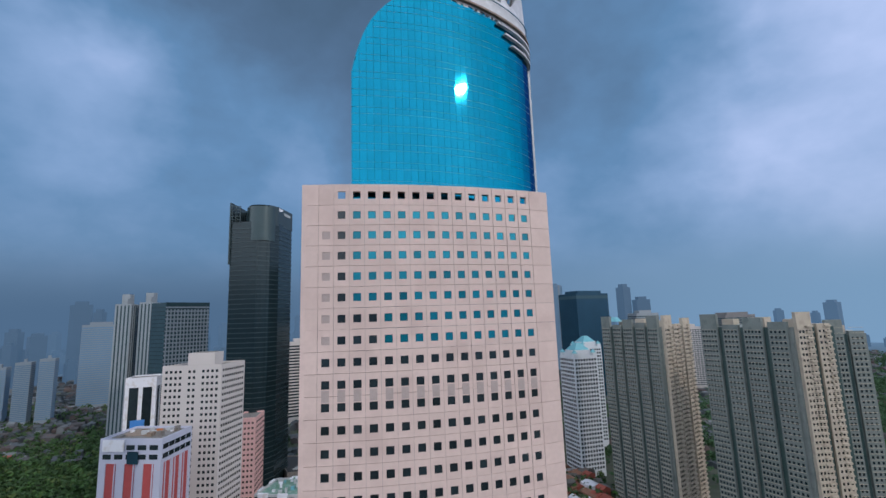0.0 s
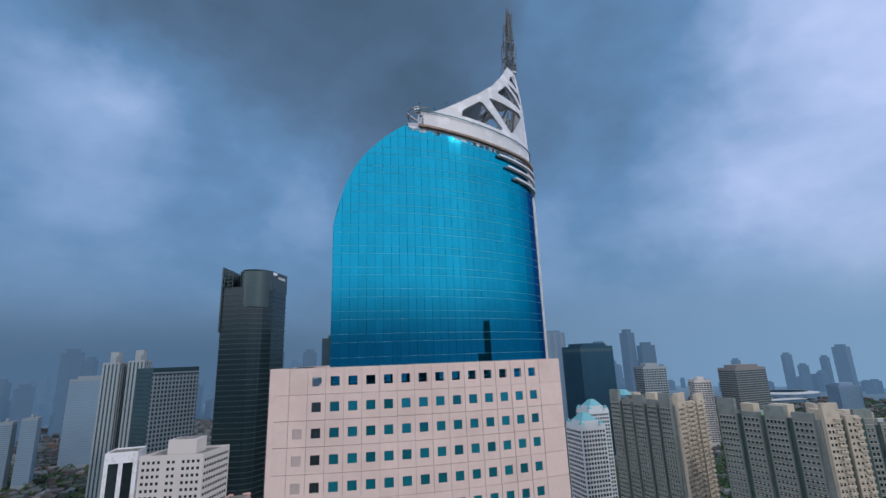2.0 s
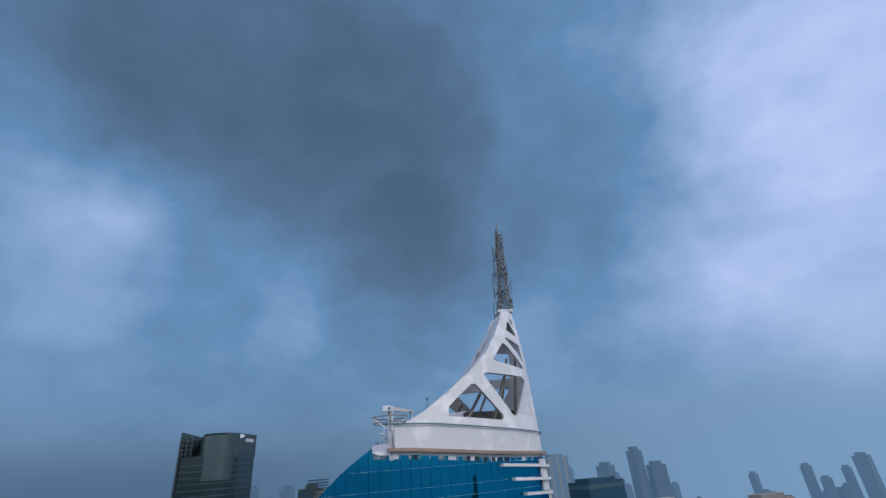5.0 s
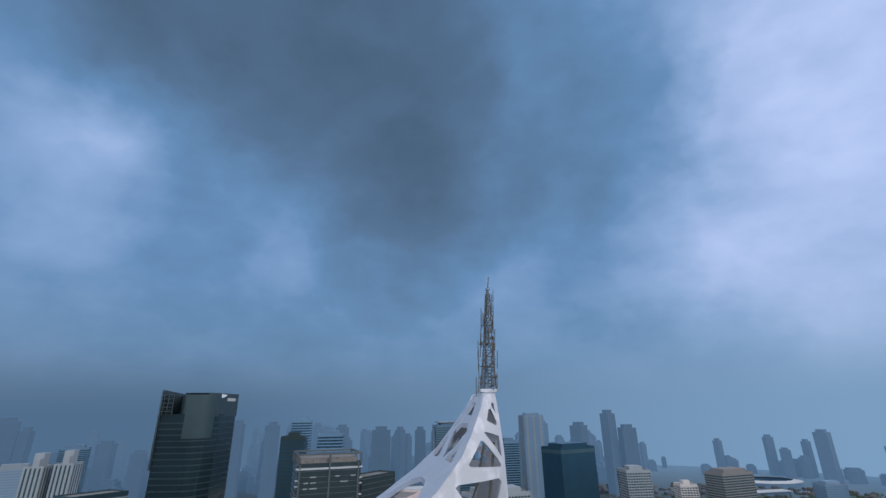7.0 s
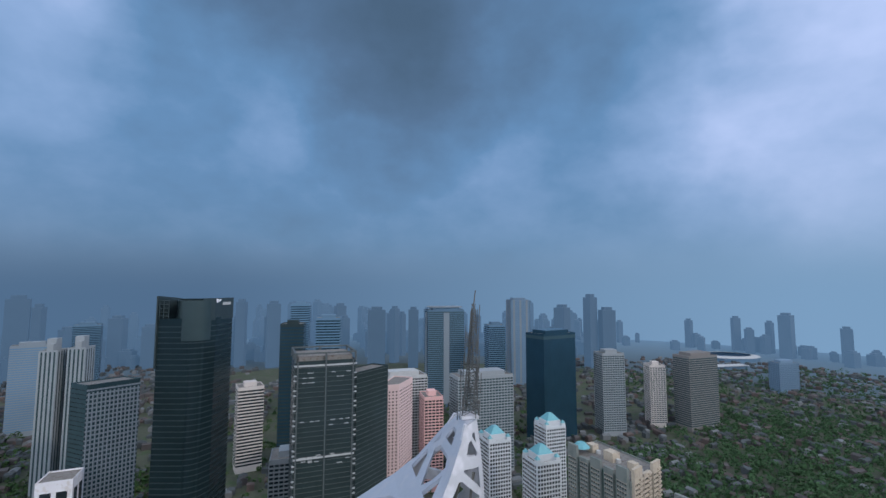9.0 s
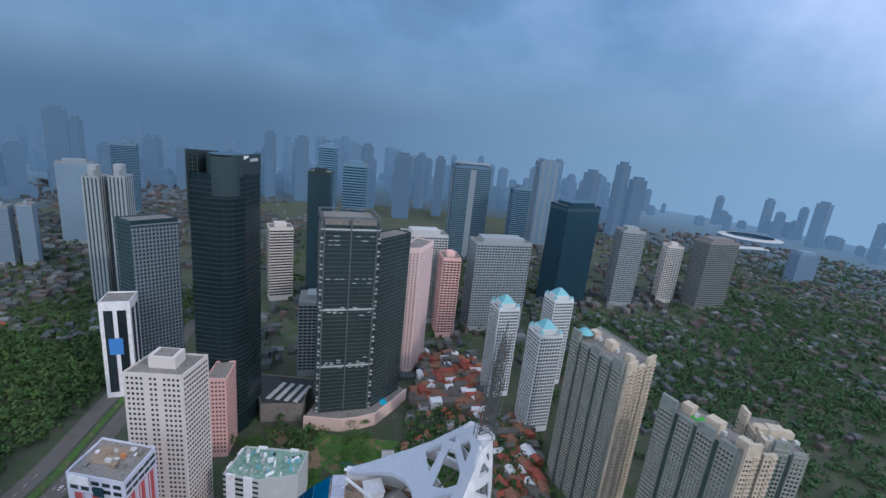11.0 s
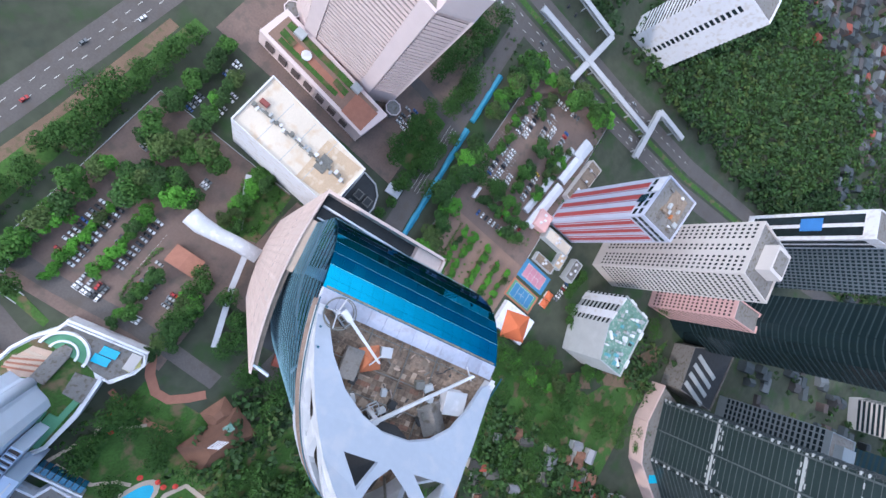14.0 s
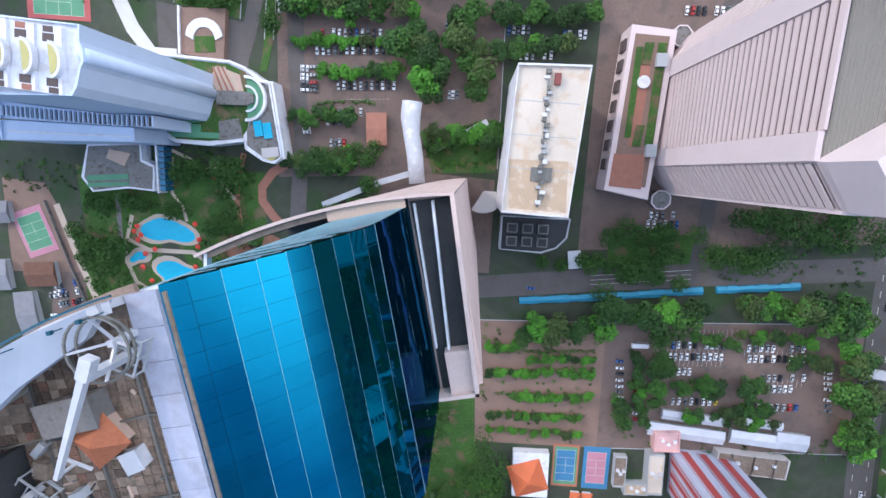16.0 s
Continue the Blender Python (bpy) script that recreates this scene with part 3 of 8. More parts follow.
def ring(name, offset, z_lo, z_hi, thick, mat, label="", first=0.6):
    """A band that follows the curve of the crown round the east nose."""
    pts = [(u, v_glass(u)) for u in [first + 1.6 * i for i in range(19)] if u < 30]
    pts = pts + [(30.5, V_MID)] + [(u, mirrored(v)) for u, v in reversed(pts)]
    s = Soup()
    n = len(pts)
    cx, cy = 10.0, V_MID
    for i, (u, v) in enumerate(pts):
        a, b = pts[max(0, i - 1)], pts[min(n - 1, i + 1)]
        t = Vector((b[0] - a[0], b[1] - a[1], 0)).normalized()
        o = Vector((t.y, -t.x, 0))
        for off, z in ((offset, z_lo(u)), (offset, z_hi(u)), (offset - thick, z_hi(u)), (offset - thick, z_lo(u))):
            q = Vector((u, v, z)) + o * off
            s.v.append(q)
    for i in range(n - 1):
        for j in range(4):
            s.f.append((4 * i + j, 4 * i + (j + 1) % 4, 4 * i + 4 + (j + 1) % 4, 4 * i + 4 + j))
    s.f += [(0, 1, 2, 3), tuple(4 * (n - 1) + j for j in (3, 2, 1, 0))]
    return s.make(name, mat, tower, label)


def ring_top(u):
    return interp([(4, 219.0), (9.5, 218.85), (15, 218.4), (22, 217.9), (28, 217.5), (31, 217.3)], u)


ring("crown_ring", 0.15, lambda u: base_z(u) + 0.75, ring_top, 0.7, M_STEEL_W, "white clad ring below the crown", 3.6)
ring("lower_ring", 0.05, lambda u: base_z(u) - 0.5, lambda u: base_z(u) + 0.45, 0.6, M_STEEL_W)
ring("gutter", 0.75, lambda u: base_z(u) + 0.40, lambda u: base_z(u) + 0.85, 1.4, M_RUST, "rust-stained gutter", 2.6)
ring("ring_rail", 0.5, lambda u: ring_top(u) + 0.05, lambda u: ring_top(u) + 0.22, 0.18, M_MULL, "", 2.0)
for i, uu in enumerate((6.5, 14.2, 15.6, 17.0, 18.4, 19.6, 20.8)):
    s = Soup()
    vv = v_glass(uu)
    s.box(pose(uu, vv - 0.02, base_z(uu) - 0.25, 0, 0, 25), 0.7, 0.16, 0.62)
    s.make("vent", M_GLASS_D, tower)
# sun fins at the east end
for z0, ua in ((212.8, 19.4), (210.8, 21.3), (208.7, 23.2)):
    pts = []
    x = ua
    while x < 30:
        pts.append((x, v_glass(x)))
        x += 0.7
    pts.append((30.5, V_MID))
    pts += [(u, mirrored(v)) for u, v in reversed(pts[:-1]) if u > 26]
    s = Soup()
    for i, (x, v) in enumerate(pts):
        a, b = pts[max(0, i - 1)], pts[min(len(pts) - 1, i + 1)]
        t = Vector((b[0] - a[0], b[1] - a[1], 0)).normalized()
        o = Vector((t.y, -t.x, 0))
        zf = z0 - 0.06 * (x - ua)
        for off, dz in ((0.85, 0), (0.85, 0.42), (0.02, 0.42), (0.02, 0)):
            q = Vector((x, v, zf + dz)) + o * off
            s.v.append(q)
    for i in range(len(pts) - 1):
        for j in range(4):
            s.f.append((4 * i + j, 4 * i + (j + 1) % 4, 4 * i + 4 + (j + 1) % 4, 4 * i + 4 + j))
    s.f += [(0, 1, 2, 3), tuple(4 * (len(pts) - 1) + j for j in (3, 2, 1, 0))]
    s.make("sun_fin", M_STEEL_W, tower, "pale curved fin")


# white cladding down the tower's east nose
s = Soup()
s.box(pose(30.55, V_MID, 160.0), 0.5, 2.6, 97.0)
s.make("nose_strip", M_STEEL_W, tower, "pale vertical strip on the nose")
for vv in (V_MID - 4.4, mirrored(V_MID - 4.4)):
    s = Soup()
    s.box(pose(28.75, vv, 211.2, 0, 0, 54 if vv < V_MID else -54), 3.4, 0.5, 4.6)
    s.make("nose_panel", M_STEEL_W, tower, "pale panel behind the fins")


def plate(name, outer, holes, to3d, depth, mat, parent, label=""):
    """A plate with holes, drawn in two coordinates, laid into the world by to3d(p, layer) and given thickness."""
    bm = bmesh.new()
    edges = []
    for loop in [outer] + holes:
        pts = []
        for a, b in zip(loop, loop[1:] + loop[:1]):
            steps = max(1, int(math.hypot(b[0] - a[0], b[1] - a[1]) / 1.5))
            pts += [(a[0] + (b[0] - a[0]) * i / steps, a[1] + (b[1] - a[1]) * i / steps) for i in range(steps)]
        vs = [bm.verts.new((p[0], p[1], 0)) for p in pts]
        edges += [bm.edges.new((vs[i], vs[(i + 1) % len(vs)])) for i in range(len(vs))]
    bmesh.ops.triangle_fill(bm, use_beauty=True, use_dissolve=False, edges=edges)
    bm.verts.ensure_lookup_table()
    flat = [(v.co.x, v.co.y) for v in bm.verts]
    tris = [tuple(v.index for v in f.verts) for f in bm.faces]
    bm.verts.index_update()
    tris = [tuple(v.index for v in f.verts) for f in bm.faces]
    rim = [tuple(v.index for v in e.verts) for e in bm.edges if len(e.link_faces) == 1]
    bm.free()
    n = len(flat)
    out = bmesh.new()
    top = [out.verts.new(to3d(p, 0.0)) for p in flat]
    low = [out.verts.new(to3d(p, depth)) for p in flat]
    for a, b, c in tris:
        out.faces.new((top[a], top[b], top[c]))
        out.faces.new((low[c], low[b], low[a]))
    for a, b in rim:
        out.faces.new((top[a], top[b], low[b], low[a]))
    return part(name, out, mat, parent, label)


# crown: two lattice sides that lean in and a sloping top with a wide arched opening
def lean(u, z):
    return 0.10 * (z - ring_top(min(u, 30))) + 0.16 * max(0.0, z - 231)


def side_point(backside):
    def to3d(p, depth):
        u, z = p
        v = v_glass(u) + lean(u, z) + depth
        v = min(v, V_MID - 0.35 if depth == 0 else V_MID - 0.15)
        return (u - 0.05 * depth, mirrored(v) if backside else v, z)
    return to3d


side_outer = [(3.0, ring_top(3.0) - 0.6), (10, ring_top(10) - 0.6), (17, ring_top(17) - 0.6), (24, ring_top(24) - 0.6), (30.2, ring_top(30.2) - 0.6), (29.8, 222.0), (29.5, 230.0), (29.1, 236.0), (28.6, 240.1), (25.7, 240.0)]
side_outer += [(x, nib(x)) for x in (24.7, 23.4, 22.2, 21.1, 20.0, 18.4, 17.2, 16.2, 14.2, 12.6, 11.2, 10.0, 8.0, 6.0, 4.4)]
side_holes = [
    [(11.7, 220.0), (11.9, 221.3), (12.5, 221.9), (16.1, 224.8), (16.9, 224.8), (21.4, 220.2), (21.4, 219.7), (20.9, 219.4)],
    [(18.6, 226.5), (19.2, 226.8), (27.1, 226.8), (27.8, 226.2), (24.5, 220.4), (23.9, 220.0), (23.4, 220.3)],
    [(21.1, 229.3), (23.8, 232.5), (24.4, 232.4), (28.1, 228.8), (27.9, 228.3), (21.6, 228.9)],
    [(24.7, 233.7), (25.2, 233.8), (28.2, 233.0), (28.4, 229.8)],
    [(25.6, 235.5), (26.3, 237.3), (26.8, 237.4), (28.1, 235.2), (27.8, 234.7)],
    [(27.1, 237.9), (27.3, 238.5), (27.8, 238.2), (28.0, 236.7)],
]
crown = plate("crown_side", side_outer, side_holes, side_point(False), 0.9, M_STEEL_W, tower, "white lattice side of the crown")
plate("crown_side", side_outer, side_holes, side_point(True), 0.9, M_STEEL_W, tower, "white lattice side of the crown")


def top_point(p, depth):
    u, w = p
    z = nib(u)
    v = v_glass(u) + lean(u, z)
    half = max(0.35, V_MID - v)
    return (u, V_MID + w * half, z + 0.12 - depth)


# w runs from -1 on the front edge to 1 on the back edge
top_outer = [(3.4, -1), (8, -1), (12, -1), (16, -1), (20, -1), (24, -1), (28.4, -1), (28.4, 1), (24, 1), (20, 1), (16, 1), (12, 1), (8, 1), (3.4, 1), (5.0, 0.88), (9.0, 0.80), (12.4, 0.66), (14.6, 0.44), (15.7, 0.18), (15.7, -0.18), (14.6, -0.44), (12.4, -0.66), (9.0, -0.80), (5.0, -0.88)]
top_holes = [
    [(18.8, -0.70), (18.8, -0.22), (21.6, -0.60)],
    [(19.0, -0.04), (22.3, 0.50), (23.0, 0.30), (23.0, -0.40), (22.2, -0.56)],
    [(18.8, 0.30), (18.8, 0.80), (21.6, 0.82), (21.2, 0.62)],
    [(23.8, -0.36), (23.8, 0.36), (25.0, 0.22), (25.0, -0.22)],
    [(22.4, 0.78), (23.8, 0.78), (23.2, 0.56)],
]
# darker, bluer copy of the white cladding: the sloping top's shade as colour
M_CROWN = material("shaded_crown_sheet", (0.34, 0.38, 0.45), 0.5, vary=0.05, scale=0.12, fine=1.0, stain=(0.38, 0.40, 0.45))
plate("crown_top", top_outer, top_holes, top_point, 0.8, M_CROWN, tower, "white sloping crown roof with an arched opening")

cap = Soup()
cap.box(pose(27.3, V_MID, 240.5), 3.0, 3.4, 0.5)
cap.make("crown_cap", M_STEEL_W, tower)

# dark block added for the plant and shade inside the crown, and bracing
room = Soup()
room.prism(ccw([(16.5, 9.5), (25.5, 11.5), (25.5, 17.3), (16.5, 19.3)]), 216.2, 221.5)
room.make("plant_room", M_ROOF_D, tower, "dark block standing for plant and shade inside the crown")
for ua, za, ub, zb in ((13.5, 217.0, 19.0, 224.5), (19.0, 216.6, 24.5, 228.0), (24.5, 217.0, 27.5, 232.0)):
    for w in (-0.45, 0.45):
        s = Soup()
        h0, h1 = V_MID - v_glass(ua) - 2.5, max(0.6, V_MID - v_glass(ub) - 3.0)
        s.beam((ua, V_MID + w * h0 * 2, za), (ub, V_MID + w * h1 * 2, zb), 0.35, 0.35)
        s.make("brace", M_GALV, tower)
rng = random.Random(23)
for i in range(12):
    prism_part("plant_unit", rect(rng.uniform(8, 15), V_MID + rng.uniform(-8, 8), rng.uniform(0.6, 1.6), rng.uniform(0.6, 1.8), rng.uniform(0, 90)), 216.2, 216.4 + rng.uniform(0.5, 1.6), rng.choice((M_GALV, M_BAL0, M_ROOF_D, M_ROOF_B)), tower)

# antenna mast on the crown
mast = thing("antenna_mast", "grey steel lattice antenna mast on the crown's tip", "antenna")
mast.matrix_basis = TOWER @ Matrix.Translation((27.5, V_MID, 240.6)) @ Matrix.Rotation(radians(2.6), 4, "Y") @ Matrix.Translation((0, 0, -240.8))


def mast_half(z):
    return interp([(240.8, 1.7), (248, 1.0), (258.8, 0.5), (266, 0.3)], z)


M_MAST = material("dull_mast_steel", (0.095, 0.10, 0.10), 0.6, metal=0.2, vary=0.25, scale=0.8)
legs3 = [(math.cos(radians(a)), math.sin(radians(a))) for a in (90, 210, 330)]
zs = [240.8 + 1.2 * i for i in range(17)]
for lx, ly in legs3:
    s = Soup()
    s.beam((lx * 1.7, ly * 1.7, 240.8), (lx * 1.0, ly * 1.0, 248), 0.2)
    s.beam((lx * 1.0, ly * 1.0, 248), (lx * 0.5, ly * 0.5, 258.8), 0.17)
    s.make("leg", M_MAST, mast)
for za, zb in zip(zs, zs[1:]):
    s = Soup()
    for i in range(3):
        (ax, ay), (bx, by) = legs3[i], legs3[(i + 1) % 3]
        ha, hb = mast_half(za), mast_half(zb)
        s.beam((ax * ha, ay * ha, za), (bx * hb, by * hb, zb), 0.08)
        s.beam((bx * ha, by * ha, za), (ax * hb, ay * hb, zb), 0.08)
        s.beam((ax * ha, ay * ha, za), (bx * ha, by * ha, za), 0.08)
    s.make("bracing", M_MAST, mast)
s = Soup()
s.beam((0, 0, 259.0), (0.25, 0, 262.4), 0.16)
s.make("top_pole", M_MAST, mast)
rng = random.Random(11)
for i in range(44):
    a = rng.uniform(0, 6.28)
    z0 = 239.5 + rng.random() ** 1.5 * 16
    r = mast_half(z0) + rng.uniform(0.15, 0.6)
    ln = rng.uniform(2.0, 5.5)
    x, y = r * math.cos(a), r * math.sin(a)
    s = Soup()
    s.beam((x, y, z0), (x, y, z0 + ln), 0.11)
    s.beam((x, y, z0 + ln * 0.5), (x * 0.3, y * 0.3, z0 + ln * 0.5), 0.07)
    s.beam((x, y, z0 + ln * 0.2), (x * 0.3, y * 0.3, z0 + ln * 0.2), 0.07)
    s.make("whip_antenna", M_MAST, mast)
for z0, h in ((245.0, 1.35), (249.2, 1.5)):
    s = Soup()
    for i in range(10):
        a0, a1 = 6.283 * i / 10, 6.283 * (i + 1) / 10
        s.beam((h * math.cos(a0), h * math.sin(a0), z0), (h * math.cos(a1), h * math.sin(a1), z0), 0.13)
    s.beam((-h, 0, z0), (h, 0, z0), 0.08)
    s.beam((0, -h, z0), (0, h, z0), 0.08)
    s.make("platform", M_MAST, mast)
for i, (ax, ay, z0) in enumerate(((1.3, -1.1, 243.2), (-1.3, -0.9, 242.0), (1.2, 0.4, 246.0), (0.8, -1.0, 250.3))):
    bm = bmesh.new()
    bmesh.ops.create_cone(bm, cap_ends=True, segments=14, radius1=0.38, radius2=0.3, depth=0.3, matrix=Matrix.Translation((ax, ay, z0)) @ pose(0, 0, 0, 90, 0, 30 * i))
    part("dish", bm, M_MAST, mast)


# ---- roof deck: worn pavers, window-cleaning cranes, huts ----
M_ORANGE_T = material("orange_tile", (0.40, 0.13, 0.06), 0.85, vary=0.2)
M_PAVER = material("worn_paver", (0.24, 0.17, 0.125), 0.9, vary=0.35, scale=0.6, fine=2.5, stain=(0.12, 0.09, 0.07), random_tone=0.3)
rng = random.Random(17)
me_pv = unit_box(0.80, 0.80, 0.10, M_PAVER)
me_pv2 = unit_box(0.80, 1.66, 0.12, M_PAVER)
TONES = [M_PAVER, material("dark_paver", (0.12, 0.085, 0.065), 0.9, vary=0.3, scale=0.8), material("pale_paver", (0.36, 0.28, 0.22), 0.9, vary=0.25, scale=0.8), material("earth_red_paver", (0.22, 0.12, 0.085), 0.9, vary=0.3, scale=0.8)]
roof_deck = bpy.data.objects["roof_deck"]
count, more = 0, [Soup() for _ in TONES]
for i in range(27):
    for j in range(38):
        x, y = 3.4 + 0.87 * i, -1.6 + 0.87 * j
        if x > 26 or y < v_glass(x) + 1.4 or y > mirrored(v_glass(x) + 1.4) or rng.random() < 0.2:
            continue
        at = pose(x, y, 216.22 + rng.uniform(0, 0.04), 0, 0, rng.uniform(-4, 4))
        if count < 150 and x < 12:
            count += 1
            o = new("paver", me_pv2 if rng.random() < 0.1 else me_pv)
            o.parent = roof_deck
            o.matrix_basis = at
        else:
            more[rng.choices(range(4), (5, 2, 2, 1.2))[0]].box(at, 0.80, 0.80, 0.10)
for soup, tone in zip(more, TONES):
    tagged(soup.make("paver", tone, roof_deck), kind="stuff")
for i in range(60):
    x, y = rng.uniform(4, 17), V_MID + rng.uniform(-13, 13)
    if y > v_glass(x) + 2 and y < mirrored(v_glass(x) + 2):
        more[0] = Soup()
        more[0].beam((x, y, 216.35), (x + rng.uniform(-1.6, 1.6), y + rng.uniform(-1.6, 1.6), 216.4), rng.uniform(0.08, 0.3), 0.12)
        more[0].make("loose_plank", rng.choice((M_TAN, M_GALV, M_CONC_IN, M_ROOF_D)), roof_deck)
for x in (4.2, 9.5, 14.0):
    s = Soup()
    s.beam((x, v_glass(x) + 2.4, 216.45), (x, mirrored(v_glass(x) + 2.4), 216.45), 0.16, 0.3)
    s.make("roof_pipe", M_GALV, tower, "grey pipe on the roof deck")
for y in (8, 15.5, 21):
    s = Soup()
    s.beam((3.4, y, 216.5), (19, y + 1.5, 216.5), 0.14, 0.3)
    s.make("roof_pipe", M_GALV, tower, "grey pipe on the roof deck")


def local_thing(name, label, category, u, v, z, turn=0):
    ob = thing(name, label, category)
    ob.matrix_basis = TOWER @ pose(u, v, z, 0, 0, turn)
    return ob


def boom_crane(name, u, v, turn, length, base_h):
    ob = local_thing(name, "white window-cleaning crane with a long boom", "crane", u, v, 216.3, turn)
    bars = []
    for y in (-0.9, 0.9):
        bars += [((-1.6, y, 0.35), (1.6, y, 0.35), 0.22), ((-1.6, y, 1.5), (1.6, y, 1.5), 0.14)]
        bars += [((x, y, 0.1), (x, y, 1.5), 0.14) for x in (-1.5, 0, 1.5)]
    bars += [((x, -0.9, 1.5), (x, 0.9, 1.5), 0.12) for x in (-1.5, -0.5, 0.5, 1.5)]
    for p, q, wide in bars:
        s = Soup()
        s.beam(p, q, wide)
        s.make("carriage_bar", M_BAL0, ob, "pale steel bar of the carriage")
    s = Soup()
    s.box(pose(0, 0, (0.4 + base_h) / 2), 0.6, 0.6, base_h - 0.4)
    s.make("mast", M_STEEL_W, ob)
    s = Soup()
    s.box(pose(-0.8, 0, base_h), 1.7, 0.9, 0.8)
    s.make("machine_house", M_STEEL_W, ob)
    s = Soup()
    a, b = 0.26, 0.16
    s.v = [Vector(p) for p in ((0, -a, base_h - 0.2), (0, a, base_h - 0.2), (0, a, base_h + 0.4), (0, -a, base_h + 0.4), (length, -b, base_h + 0.1), (length, b, base_h + 0.1), (length, b, base_h + 0.55), (length, -b, base_h + 0.55))]
    s.f = [(0, 3, 2, 1), (4, 5, 6, 7), (0, 1, 5, 4), (1, 2, 6, 5), (2, 3, 7, 6), (3, 0, 4, 7)]
    s.make("boom", M_STEEL_W, ob)
    s = Soup()
    s.beam((length - 0.2, 0, base_h - 1.2), (length - 0.2, 0, base_h + 0.1), 0.2)
    s.beam((length - 0.2, -1.3, base_h - 1.2), (length - 0.2, 1.3, base_h - 1.2), 0.18)
    s.make("spreader", M_STEEL_W, ob)
    return ob


boom_crane("roof_crane", 3.4, 2.4, 60, 8.2, 5.4)
boom_crane("roof_crane", 15.6, 13.4, 134, 17.5, 5.2)
ob = local_thing("plant_room", "white plant room on the roof deck", "plant room", 9.2, 26.4, 216.25, 12)
prism_part("wall", rect(0, 0, 3.6, 3.6, 0), 0, 2.6, M_STEEL_W, ob)
prism_part("roof_slab", rect(0, 0, 4.0, 4.0, 0), 2.6, 2.85, M_STEEL_W, ob)
ob = local_thing("tarp_shelter", "grey tarpaulin shelter on the roof deck", "shelter", 13.2, 24.2, 216.25, 40)
prism_part("wall", rect(0, 0, 4.4, 3.4, 0), 0, 1.3, M_ROOF_G, ob)
s = Soup()
s.v = [Vector(q) for q in ((-2.6, -2.1, 1.2), (2.6, -2.1, 1.2), (2.6, 2.1, 1.2), (-2.6, 2.1, 1.2), (-2.3, 0, 2.6), (2.3, 0.2, 2.5))]
s.f = [(0, 1, 5, 4), (2, 3, 4, 5), (1, 2, 5), (3, 0, 4), (3, 2, 1, 0)]
s.make("tarp_roof", M_ROOF_G, ob)
ob = local_thing("roof_hut", "small orange tiled hut on the roof deck", "hut", 7.9, 9.3, 216.25, 30)
prism_part("wall", rect(0, 0, 3.0, 2.6, 0), 0, 1.4, M_TAN, ob)
s = Soup()
s.v = [Vector(q) for q in ((-2.0, -1.7, 1.35), (2.0, -1.7, 1.35), (2.0, 1.7, 1.35), (-2.0, 1.7, 1.35), (0, 0, 2.5))]
s.f = [(0, 1, 4), (1, 2, 4), (2, 3, 4), (3, 0, 4), (3, 2, 1, 0)]
s.make("tiled_roof", M_ORANGE_T, ob)
ob = local_thing("equipment_box", "white equipment box on the roof deck", "box", 6.0, 11.6, 216.25, 15)
prism_part("case", rect(0, 0, 1.5, 1.7, 0), 0, 1.2, M_STEEL_W, ob)
prism_part("lid", rect(0, 0, 1.7, 1.9, 0), 1.2, 1.3, M_STEEL_W, ob)
ob = local_thing("tank_shed", "grey weathered tank shed on the roof deck", "shed", 9.6, 6.6, 216.25, 5)
prism_part("wall", rect(0, 0, 4.6, 2.4, 0), 0, 2.0, M_ROOF_G, ob)
prism_part("roof_sheet", rect(0, 0, 5.0, 2.9, 0), 2.0, 2.15, M_ROOF_G, ob)
# looped monorail at the west end of the ring
ob = local_thing("monorail_loop", "dark steel looped maintenance rail at the roof edge", "rail", 3.2, 0.9, 0)
s = Soup()
n = 20
for z, rad in ((220.4, 2.5), (219.6, 2.3)):
    for i in range(n):
        a0, a1 = 6.2832 * i / n, 6.2832 * (i + 1) / n
        s.beam((rad * math.cos(a0), rad * math.sin(a0), z), (rad * math.cos(a1), rad * math.sin(a1), z), 0.16)
s.make("rail", M_GALV, ob)
s = Soup()
for a in range(4):
    s.beam((2.5 * math.cos(a * 1.571), 2.5 * math.sin(a * 1.571), 220.4), (0, 0, 218.6), 0.18)
s.beam((0, 0, 216.2), (0, 0, 219.2), 0.5)
s.make("bracket", M_STEEL_W, ob)
for uu, hh in ((6.0, 2.2), (8.6, 2.8), (3.0, 3.4)):
    ob = local_thing("lightning_rod", "thin dark rod on the crown edge", "rod", uu, v_glass(uu) + 0.6, nib(uu) if uu > 4 else 219.6)
    s = Soup()
    s.beam((0, 0, -0.4), (0, 0, hh * 0.5), 0.08)
    s.make("rod", M_MULL, ob)
    s = Soup()
    s.box(pose(0, 0, hh * 0.5), 0.3, 0.3, 0.3)
    s.make("lamp", M_MULL, ob)


# ---- ground ----
g = Soup()
g.prism([(-4900, -4900), (4900, -4900), (4900, 4900), (-4900, 4900)], -1.0, 0.0)
tagged(g.make("ground", M_GROUND), "mottled green and grey city ground reaching the horizon", "ground", kind="structure")


LAID = []


def sheet(name, poly, z, mat, label, category, kind="structure"):
    LAID.append(name)
    s = Soup()
    s.prism(ccw(poly), -0.5, z + 0.002 * len(LAID))
    return tagged(s.make(name, mat), label, category, kind=kind)


